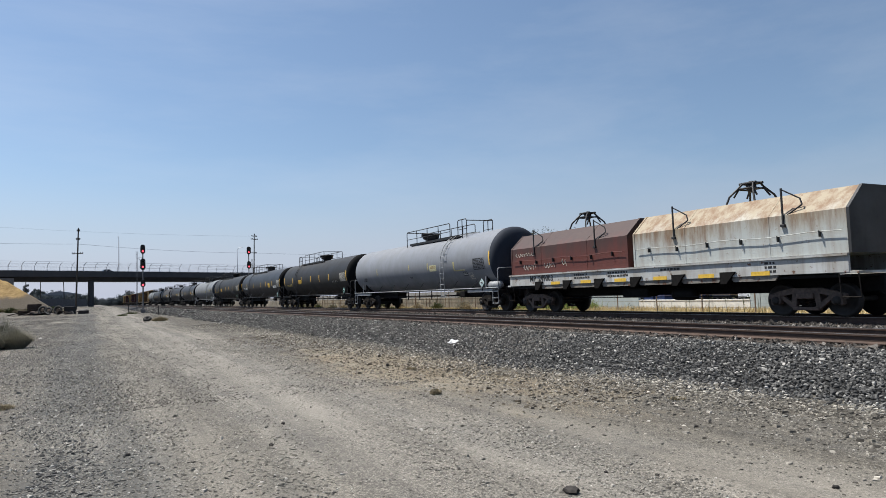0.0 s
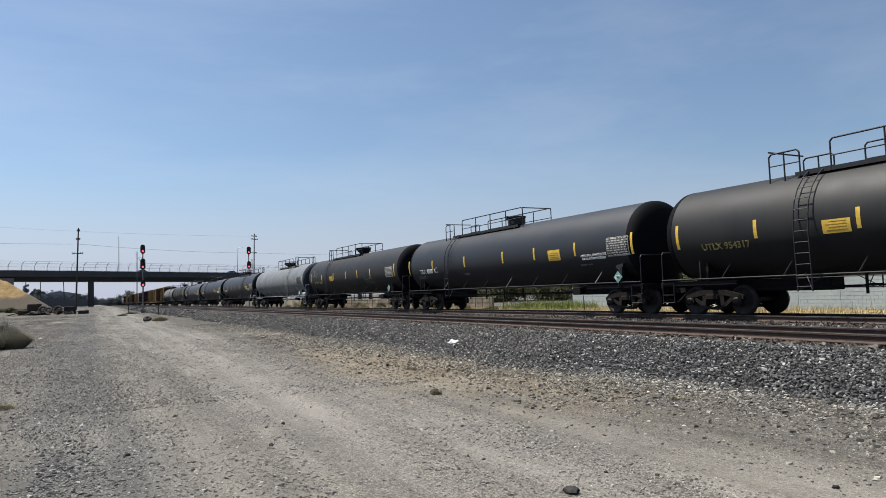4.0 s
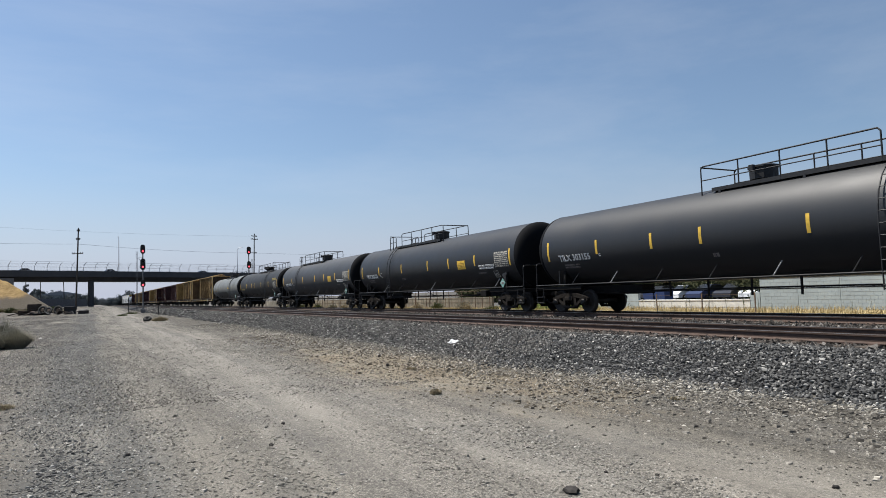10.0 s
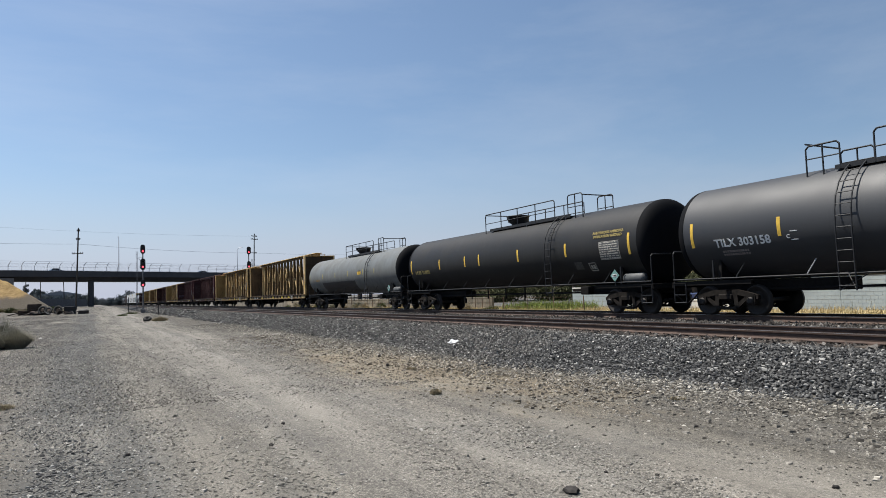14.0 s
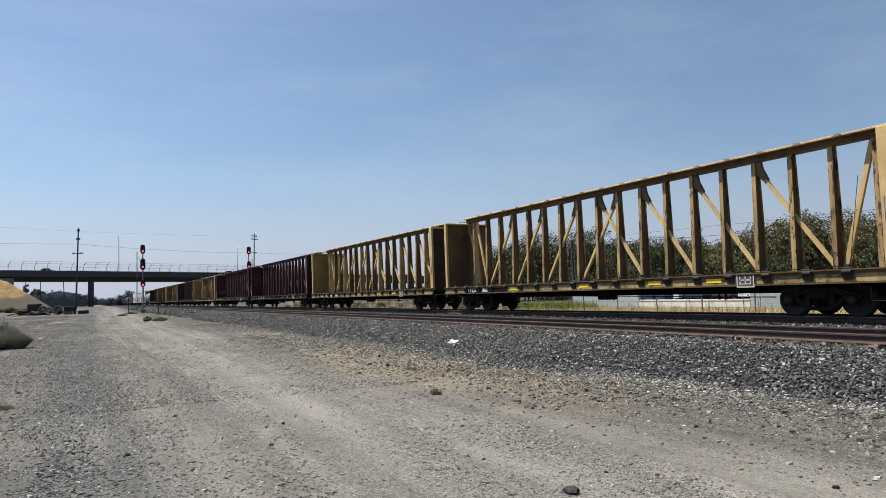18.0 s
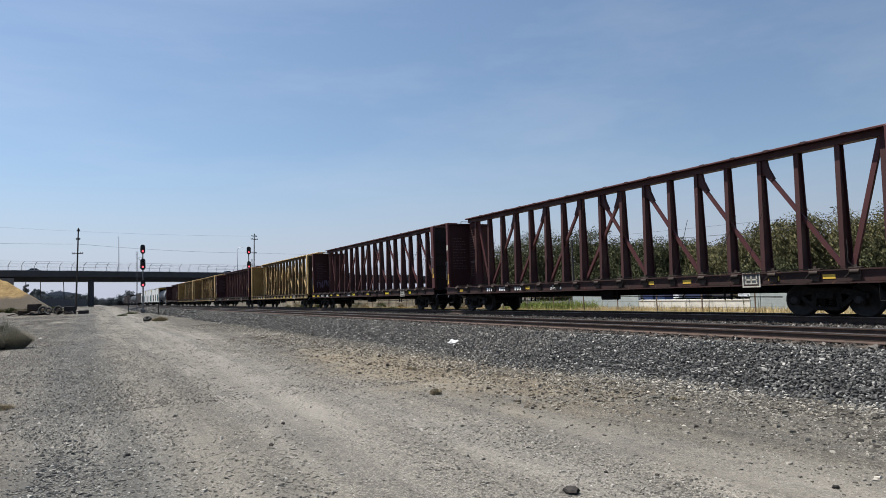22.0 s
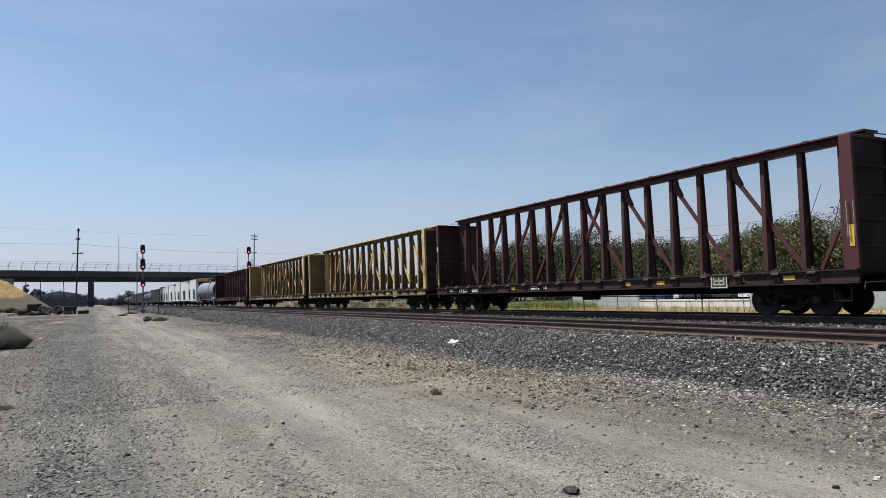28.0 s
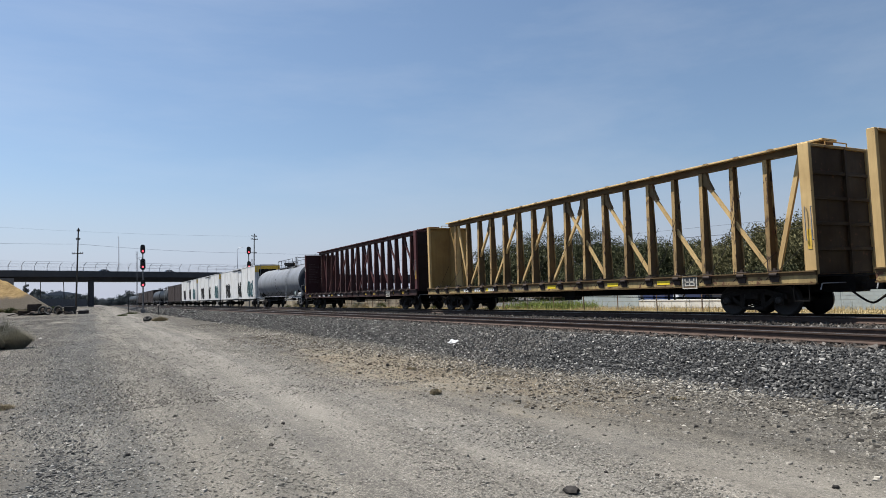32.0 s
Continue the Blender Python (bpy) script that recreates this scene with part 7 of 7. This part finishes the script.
                g.path([(sx * 1.44, y, 3.58), (sx * 1.30, y - 0.45, 3.28), (sx * 1.32, y - 0.52, 3.10), (sx * 1.40, y - 0.12, 2.85)], 0.022, 6)
                g.box(sx * 1.45 - 0.04, sx * 1.45 + 0.04, y - 0.07, y + 0.07, 2.52, 2.60, 0, 0.01)
                part("lifting_post", g, RAIL_BLACK, hood, "dark steel lifting post")
        g = Shape()
        for sx in (-1, 1):
            for sy in (-1, 1):
                g.path([(sx * 0.58, c + sy * 0.52, 3.46), (sx * 0.50, c + sy * 0.44, 3.74), (sx * 0.28, c + sy * 0.26, 4.0), (sx * 0.16, c + sy * 0.20, 4.14)], 0.035, 6)
            g.path([(sx * 0.32, c - 0.42, 3.72), (sx * 0.26, c - 0.25, 3.98), (sx * 0.26, c + 0.25, 3.98), (sx * 0.32, c + 0.42, 3.72)], 0.03, 6)
            g.path([(sx * 0.16, c - 0.30, 4.14), (sx * 0.16, c + 0.30, 4.14)], 0.045, 6)
        for sy in (-1, 1):
            g.path([(-0.3, c + sy * 0.25, 3.96), (0.3, c + sy * 0.25, 3.96)], 0.03, 6)
            g.path([(-0.2, c + sy * 0.20, 4.14), (0.2, c + sy * 0.20, 4.14)], 0.04, 6)
        g.lathe([(3.86, 0.10), (4.0, 0.16), (4.16, 0.14), (4.22, 0.05)], "z", 12, (0, c, 0))
        part("lifting_frame", g, RAIL_BLACK, hood, "dark four-legged lifting frame")
        if m is OXIDE_HOOD:
            s = Shape()
            for base, zz, n_, h_ in ((y1 - 0.3, 2.55, 34, 0.07), (y1 - 0.9, 2.0, 22, 0.11), (y1 - 2.4, 2.02, 18, 0.10), (y1 - 3.6, 2.1, 9, 0.12)):
                pts = [(-1.424, base - 0.042 * i - 0.05 * math.sin(i * 1.6), zz + h_ * math.sin(i * 1.35) + 0.4 * h_ * math.sin(i * 2.9)) for i in range(n_)]
                s.path(pts, 0.011, 4)
            part("scrawl", s, PALE_FRAME, hood, "white chalk scrawl")
    letters("MP  249003", 0.34, DARK_PRINT, car, Matrix.Translation((-1.484, half - 3.0, 1.36)) @ Euler((radians(90), 0, radians(-90))).to_matrix().to_4x4(), "lettering", "black painted car number")
    s = Shape()
    rr = random.Random(3)
    for y0, rows, n_ in ((half - 5.2, 2, 7), (1.2, 2, 8), (-1.4, 1, 6), (-half + 3.0, 3, 3)):
        for r in range(rows):
            y = y0
            for k in range(n_):
                ww = rr.uniform(0.05, 0.13)
                s.box(-1.486, -1.481, y - ww, y, 1.50 - 0.12 * r, 1.57 - 0.12 * r)
                y -= ww + 0.04
    part("lettering", s, DARK_PRINT, car, "small black lettering")
    for k in (-1, 1):
        y = k * (half - 0.62)
        part("end_platform", Shape().box(-1.46, 1.46, y - 0.25, y + 0.25, 1.15, 1.22, 0, 0.01), WHITE_SILL, car)
        part("stirrup_step", Shape().path([(-1.48, y - 0.25, 1.15), (-1.42, y - 0.25, 0.55), (-1.42, y + 0.25, 0.55), (-1.48, y + 0.25, 1.15)], 0.018, 5), TRUCK_STEEL, car)
        truck(car, k * 6.25, u, True)
        coupler(car, k * half, k)
    part("brake_reservoir", Shape().lathe([(-0.5, 0.02), (-0.46, 0.17), (-0.35, 0.2), (0.35, 0.2), (0.46, 0.17), (0.5, 0.02)], "y", 16, (-0.9, -1.9, 0.68)), UNDER_BLACK, car)
    part("brake_valve", Shape().box(-1.1, -0.6, -0.4, 0.9, 0.62, 0.95, 0, 0.03), UNDER_BLACK, car)
    part("brake_rod", Shape().tube((-1.2, -4.5, 0.60), (-1.2, 4.5, 0.62), 0.016, 5), UNDER_BLACK, car)
    return car


def box_car(u0, u1, paint, top, label, seed, reefer=False):
    half, u = (u1 - u0) / 2, (u0 + u1) / 2
    car = tagged(empty("box_car", (TRAIN_X, u, 0)), label, "boxcar", "cars of the train")
    h = half - 0.7
    part("body", Shape().prism([(-1.45, 1.05), (1.45, 1.05), (1.45, top - 0.14), (-1.45, top - 0.14)], "y", -h, h), paint, car)
    part("roof", Shape().prism([(-1.48, top - 0.137), (1.48, top - 0.137), (1.48, top - 0.08), (0.8, top), (-0.8, top), (-1.48, top - 0.08)], "y", -h - 0.04, h + 0.04), paint, car)
    part("side_sill", Shape().box(-1.47, 1.47, -h, h, 0.92, 1.048), UNDER_BLACK, car)
    rnd = random.Random(seed)
    posts = 7 if reefer else 17
    for i in range(posts):
        y = -h + 0.5 + (2 * h - 1.0) * i / (posts - 1)
        if abs(y) > 1.6:
            part("side_post", Shape().box(-1.475, -1.451, y - 0.05, y + 0.05, 1.06, top - 0.16), paint, car)
    door = part("door", Shape().box(-1.52, -1.455, -1.5, 1.5, 1.12, top - 0.35, 0, 0.02), paint, car)
    for z in (1.5, 2.6, 3.7):
        part("door_bar", Shape().box(-1.535, -1.522, -1.45, 1.45, z - 0.04, z + 0.04), paint, door)
    part("door_track", Shape().box(-1.56, -1.48, -3.4, 1.7, top - 0.34, top - 0.26), UNDER_BLACK, car)
    if reefer:
        for k in range(3):
            s = Shape()
            yy = -h + 1.2 + k * 0.62 * h + rnd.uniform(-0.5, 0.5)
            pts = []
            for i in range(70):
                pts.append((-1.485, yy + 0.042 * i + 0.34 * math.sin(i * 0.9), 2.2 + 0.75 * math.sin(i * 0.67 + k) + 0.25 * math.sin(i * 1.7)))
            s.path(pts, 0.045, 4)
            part("graffiti", s, (TEAL_SPRAY, DARK_PRINT, DARK_PRINT)[k], car, "spray-painted graffiti")
        part("end_band", Shape().box(-1.46, 1.46, -h - 0.03, -h - 0.005, top - 0.9, top - 0.15), MARK_YELLOW, car, "yellow painted end band")
        part("end_grille", Shape().box(-1.0, 1.0, -h - 0.06, -h - 0.032, top - 1.35, top - 0.55), UNDER_BLACK, car, "dark end grille")
        part("end_machinery", Shape().box(-0.9, 0.9, -h - 0.3, -h - 0.035, 1.1, 2.1, 0, 0.04), UNDER_BLACK, car)
    for k in (-1, 1):
        part("end_ladder", Shape().path([(-1.2, k * (h + 0.05), 1.1), (-1.2, k * (h + 0.05), top)], 0.025, 5).path([(-0.8, k * (h + 0.05), 1.1), (-0.8, k * (h + 0.05), top)], 0.025, 5), LIGHT_BAR, car)
        truck(car, k * (half - 3.2), u)
        coupler(car, k * half, k)
    return car


DARK_PRINT = plain("black_lettering_paint", (0.02, 0.02, 0.02), 0.7)
DIM_PRINT = plain("dim_stencil_paint", (0.105, 0.078, 0.072), 0.85)
PALE_PRINT = plain("faded_white_lettering", (0.17, 0.15, 0.14), 0.8)
FADED_CHALK = plain("rubbed_out_chalk", (0.06, 0.058, 0.05), 0.8)
FADED_YELLOW = plain("faded_yellow_lettering", (0.26, 0.205, 0.07), 0.7)
BLACK_PANEL = plain("black_painted_panel", (0.018, 0.018, 0.02), 0.5)
TEAL_SPRAY = plain("teal_spray_paint", (0.07, 0.14, 0.15), 0.6)
# near end of the cream hood: grime, and its shade painted in
CREAM_DARK = painted("shaded_grimy_hood_end_paint", (0.030, 0.032, 0.036), (0.018, 0.017, 0.017), rough=0.65, amount=0.6, rusty=0.7)


def stripes(side, ys, z0=2.28, z1=2.82):
    return [("stripe", y, z0 - (0.12 if abs(y) > 8.5 else 0), z1 + (0.12 if abs(y) > 8.5 else 0)) for y in ys]


AMMONIA_B = stripes(-1, (9.2, 6.2, 3.4, 1.3, -2.3, -5.5, -9.1)) + [("sign", -6.45, -5.75, 2.20, 2.62), ("bars", 8.6, 2.30, 1, 9, 0.14, 0.22, MARK_WHITE), ("bars", 8.3, 1.98, 2, 12, 0.06, 0.06, PALE_PRINT),
    ("table", -8.95, -7.80, 2.10, 2.80, PALE_FRAME, GREY_PANEL), ("words", "AMMONIA, ANHYDROUS\nINHALATION HAZARD", -7.12, 2.18, 0.115, MARK_WHITE), ("bars", 1.1, 1.96, 1, 3, 0.10, 0.12, PALE_PRINT), ("bars", -5.98, 1.94, 1, 8, 0.07, 0.06, PALE_PRINT)]
AMMONIA_A = stripes(1, (9.35, 6.3, 2.7, -0.9, -3.4, -6.15, -9.3)) + [("sign", -5.2, -4.4, 2.18, 2.62), ("bars", 8.6, 2.32, 1, 9, 0.14, 0.22, MARK_WHITE), ("bars", 8.3, 2.00, 2, 12, 0.06, 0.06, PALE_PRINT),
    ("table", -9.15, -8.0, 2.14, 2.84, PALE_FRAME, GREY_PANEL), ("words", "AMMONIA, ANHYDROUS\nINHALATION HAZARD", -7.2, 2.22, 0.13, MARK_WHITE), ("bars", -6.3, 1.94, 1, 8, 0.07, 0.06, PALE_PRINT), ("bars", 2.9, 1.98, 1, 3, 0.12, 0.12, PALE_PRINT)]
DULL_A = stripes(1, (8.8, 5.9, 2.95, 0.1, -2.3, -4.8, -8.9)) + [("sign", 3.15, 3.9, 2.22, 2.58), ("table", -8.65, -7.45, 2.14, 2.78, PALE_FRAME, GREY_PANEL), ("bars", 7.9, 2.26, 1, 4, 0.16, 0.20, FADED_YELLOW), ("bars", 6.95, 2.26, 1, 6, 0.13, 0.20, FADED_YELLOW)]


def numbered(marks, text):
    """The same marks with a readable car number."""
    return [m for m in marks if m[:2] != ("bars", 8.6)] + [("words", text, 7.55, 2.12, 0.36, MARK_WHITE), ("words", "C", 6.05, 2.20, 0.16, MARK_WHITE), ("bars", 5.98, 2.40, 1, 1, 0.24, 0.02, MARK_WHITE), ("bars", 5.98, 2.16, 1, 1, 0.24, 0.02, MARK_WHITE)]



NUMBERED_DULL = [m for m in DULL_A if m[0] != "bars"] + [("words", "UTLX 954317", 7.0, 2.06, 0.30, FADED_YELLOW)] + [("panel", y - 0.03, y + 0.03, 2.10, 2.24, PALE_FRAME) for y in (-5.6, -5.93, -6.32, -6.72)] + [("bars", -5.6, 2.06, 1, 8, 0.08, 0.07, FADED_CHALK)]
FADED_MARK = plain("faded_yellow_mark", (0.36, 0.32, 0.14), 0.7, 0, 0.4, 20)
RUSTY_PRINT = plain("faded_orange_lettering", (0.20, 0.135, 0.06), 0.8, 0, 0.4, 20)
FADED_SIGN = plain("bleached_yellow_sign", (0.46, 0.43, 0.26), 0.7, 0, 0.3, 20)
GREY_B = [("panel", -5.48, -5.37, 2.12, 2.62, FADED_MARK), ("panel", -6.52, -5.5, 2.11, 2.16, FADED_MARK), ("stripe", -9.0, 2.28, 2.96), ("panel", 0.10, 0.20, 2.40, 2.72, FADED_MARK), ("panel", -2.42, -2.32, 2.3, 2.7, FADED_MARK), ("panel", -3.40, -2.58, 2.22, 2.56, FADED_SIGN), ("bars", -2.68, 2.52, 3, 5, 0.11, 0.035, RUSTY_PRINT), ("panel", 5.1, 5.2, 2.3, 2.7, FADED_MARK), ("scrawl", 7.9, 2.0, 0.35, 7), ("table", -8.5, -7.44, 2.10, 2.66, DARK_PRINT, None), ("bars", 7.8, 2.16, 2, 4, 0.13, 0.09, DARK_PRINT), ("panel", -6.67, -6.25, 1.84, 2.05, BLACK_PANEL), ("bars", -6.29, 2.0, 1, 6, 0.045, 0.11, MARK_WHITE), ("bars", 0.2, 2.02, 1, 2, 0.12, 0.10, DARK_PRINT)]
SIGN_PRINT = plain("brown_sign_print", (0.20, 0.11, 0.02), 0.7)
DULL_YELLOW = plain("worn_yellow_paint", (0.25, 0.215, 0.085), 0.7, 0, 0.4, 20)
WORN_B = [("panel", y - 0.055, y + 0.055, 2.30, 2.30 + h, DULL_YELLOW) for y, h in ((5.14, 0.36), (1.99, 0.42), (-0.6, 0.45), (-3.12, 0.52), (-5.97, 0.55))] + [
    ("panel", -2.98, -2.36, 2.26, 2.50, DULL_YELLOW), ("bars", -2.42, 2.48, 2, 4, 0.09, 0.05, DARK_PRINT), ("bars", -6.12, 2.62, 1, 12, 0.08, 0.16, DULL_YELLOW),
    ("table", -8.75, -7.44, 2.30, 2.86, DARK_PRINT, None), ("stripe", -9.0, 2.35, 2.95), ("bars", 7.8, 2.16, 2, 4, 0.13, 0.09, DARK_PRINT)]
YELLOW_B = stripes(-1, (9.2, 5.6, 2.8, 1.4, -2.0, -5.4, -9.0)) + [("table", -8.5, -7.43, 2.04, 2.72, PALE_FRAME, GREY_PANEL), ("panel", -6.26, -5.81, 1.74, 2.03, FADED_CHALK), ("words", "ANHYDROUS AMMONIA\nINHALATION HAZARD", -7.9, 3.02, 0.15, FADED_YELLOW), ("bars", 8.7, 2.30, 1, 4, 0.15, 0.20, FADED_YELLOW), ("bars", 7.8, 2.30, 1, 6, 0.12, 0.20, FADED_YELLOW)]
# black panel, carried down over the belly to paint in its shade
PATCHED_B = [("panel", -1.65, 5.9, 1.20, 2.12, BLACK_PANEL), ("sign", -3.1, -2.4, 2.50, 2.70)] + [("panel", y - 0.055, y + 0.055, 2.44, 2.84, DULL_YELLOW) for y in (9.1, 5.65, 2.5, -0.4, -3.5, -5.6)] + [("bars", 8.1, 2.42, 1, 9, 0.15, 0.16, RUSTY_PRINT)]

CARS.append(coil_car(17.85, 8.35))
edges = [26.2, 46.4, 66.6, 86.8, 107.7, 128.6, 150.0, 171.5, 193.0, 213.9, 234.45]
tanks = [(GREY_TANK, "pale grey pressure tank car with faded yellow stripes", -1, True, GREY_B), (BROWN_TANK, "dull black tank car with yellow stripes", 1, False, NUMBERED_DULL),
         (BLACK_TANK, "black ammonia tank car with yellow stripes", 1, False, numbered(AMMONIA_A, "TILX") + [("bars", 7.05, 2.36, 1, 6, 0.14, 0.24, MARK_WHITE)]), (BROWN_TANK, "dull black tank car with scrawled white graffiti", 1, False, DULL_A + [("scrawl", 9.1, 2.95, 0.9, 3), ("scrawl", -3.6, 2.0, 0.7, 4)]),
         (WORN_GREY_TANK, "pale grey pressure tank car with a pale brake cylinder", -1, True, WORN_B), (BLACK_TANK, "black ammonia tank car with yellow stripes", -1, False, numbered(AMMONIA_B, "TILX 303155")),
         (BLACK_TANK, "black ammonia tank car with yellow stripes", 1, False, numbered(AMMONIA_A, "TILX 303152")), (DUSTY_BLACK_TANK, "dusty black ammonia tank car with yellow stripes", 1, False, numbered(AMMONIA_A, "TILX 303158")),
         (BROWN_TANK, "dull black tank car with yellow hazard lettering", -1, False, YELLOW_B), (DULL_GREY_TANK, "dull grey tank car with a black painted-out panel", -1, False, PATCHED_B)]
for i, (p, lab, sd, lt, mk) in enumerate(tanks):
    CARS.append(tank_car(edges[i], edges[i + 1], p, lab, i, sd, lt, mk, head=SHADED_HEAD if p in (GREY_TANK, WORN_GREY_TANK) else BLACK_END))
for i, p in enumerate((YELLOW_BEAM, YELLOW_BEAM, MAROON_BEAM, MAROON_BEAM, YELLOW_BEAM, MAROON_BEAM, YELLOW_BEAM, YELLOW_BEAM, MAROON_BEAM)):
    lab = "empty weathered yellow centre-beam lumber car" if p is YELLOW_BEAM else "empty weathered maroon centre-beam lumber car"
    CARS.append(centre_beam(edges[-1] + i * BEAM_L, p, lab, i, i in (3,)))
CARS.append(tank_car(455.31, 474.0, GREY_TANK, "silver-grey tank car between lumber car and reefer", 20, -1, True, [("bars", 0.5, 3.0, 5, 1, 0.2, 0.2, DARK_PRINT)], head=SHADED_HEAD))
for k, (a, b) in enumerate(((474.0, 498.0), (498.0, 521.4), (521.4, 544.5))):
    CARS.append(box_car(a, b, WHITE_REEFER, 5.0, "white refrigerated boxcar with graffiti", 50 + k, True))
CARS.append(box_car(544.5, 571, DARK_BOX, 4.7, "plain dark maroon boxcar of the train", 60))
for k, a in enumerate((571.0, 592.0)):
    CARS.append(tank_car(a, a + 21, BLACK_TANK, "black tank car far back in the train", 70 + k, -1, True))
for k in range(3):
    CARS.append(box_car(613.0 + 22 * k, 635.0 + 22 * k, DARK_BOX, 4.7, "dark boxcar far back in the train", 80 + k))
for k in range(3):
    CARS.append(tank_car(679.0 + 21 * k, 700.0 + 21 * k, BLACK_TANK, "black tank car far back in the train", 90 + k, -1))


def travel(t):
    """Metres that the train has come at t seconds."""
    for (t0, q0), (t1, q1) in zip(TRAVEL, TRAVEL[1:]):
        if t <= t1:
            return q0 + (q1 - q0) * (t - t0) / (t1 - t0)
    return TRAVEL[-1][1]


MOVING = []
LANE = BR_DIR.cross(Vector((0, 0, 1))) * -1
for paint_, lab_, tr in (
        (DARK_CAR, "dark car driving over the overpass", ((0.0, 21.4), (2.5, 54.9))), (DARK_CAR, "dark car driving over the overpass", ((0.5, 3.8), (3.5, 47.3))),
        (WHITE_CAR, "white car driving over the overpass", ((2.0, 6.6), (3.5, 24.1))), (DARK_CAR, "dark car driving over the overpass", ((8.0, 15.5), (9.5, 38.5))),
        (DARK_CAR, "dark car driving over the overpass", ((9.0, 7.5), (11.0, 35.5))), (SILVER_CAR, "silver car driving over the overpass", ((10.0, 2.9), (11.0, 17.4))),
        (DARK_CAR, "dark car driving over the overpass", ((11.5, 7.8), (13.5, 38.5))), (DARK_CAR, "dark car driving over the overpass", ((13.5, 2.9), (17.5, 48.1))),
        (DARK_CAR, "dark car driving over the overpass", ((18.0, 6.6), (21.0, 41.7))), (SILVER_CAR, "silver car driving over the overpass", ((23.0, 17.4), (24.0, 30.0))),
        (DARK_CAR, "dark car driving over the overpass", ((29.0, 5.5), (32.0, 37.0))), (DARK_CAR, "dark car driving over the overpass", ((30.0, -1.0), (32.0, 20.7)))):
    MOVING.append((parked_car(0, 0, 0, paint_, lab_, 0, "moving_car"), tr))


def lane_pose(q):
    """A place on the near lane of the overpass, q metres along it."""
    p = A_ + BR_DIR * q + LANE * 3.2
    return pose(p.x, p.y, deck_z(max(0, q)) + 1.455, 0, 0, BR_TURN - 90)


def motions():
    """The train rolls towards and past the camera; its wheels turn while they are near enough to be made out."""
    for car in CARS:
        u = car.location.y
        walk(car, [(t, pose(TRAIN_X, u - q, 0)) for t, q in TRAVEL])
    for k, (car, ((t0, q0), (t1, q1))) in enumerate(MOVING):
        v = (q1 - q0) / (t1 - t0)
        first, last = -70.0 + 5.2 * (k % 9), 149.0 - 5.2 * (k % 9)
        rows = [(0.0, lane_pose(max(first, q0 - v * t0)))]
        for q in (first, 0.0, 30.0, 70.0, 105.0, last):
            t = t0 + (q - q0) / v
            if 0.05 < t < 31.95:
                rows.append((t, lane_pose(q)))
        rows.append((32.0, lane_pose(min(last, q0 + v * (32.0 - t0)))))
        walk(car, rows)
    for w, u in WHEELSETS:
        x, y, z = w.location
        times = [f_ / FPS for f_ in range(0, 32 * FPS + 1) if -4 < u - travel(f_ / FPS) < 62]
        rows = [(t, pose(x, y, z, -math.degrees(travel(t) / WHEEL_R) % 360)) for t in times]
        if not rows:
            continue
        if times[0] > 0:
            rows.insert(0, (0.0, rows[0][1]))
        if times[-1] < 32:
            rows.append((32.0, rows[-1][1]))
        walk(w, rows)


motions()
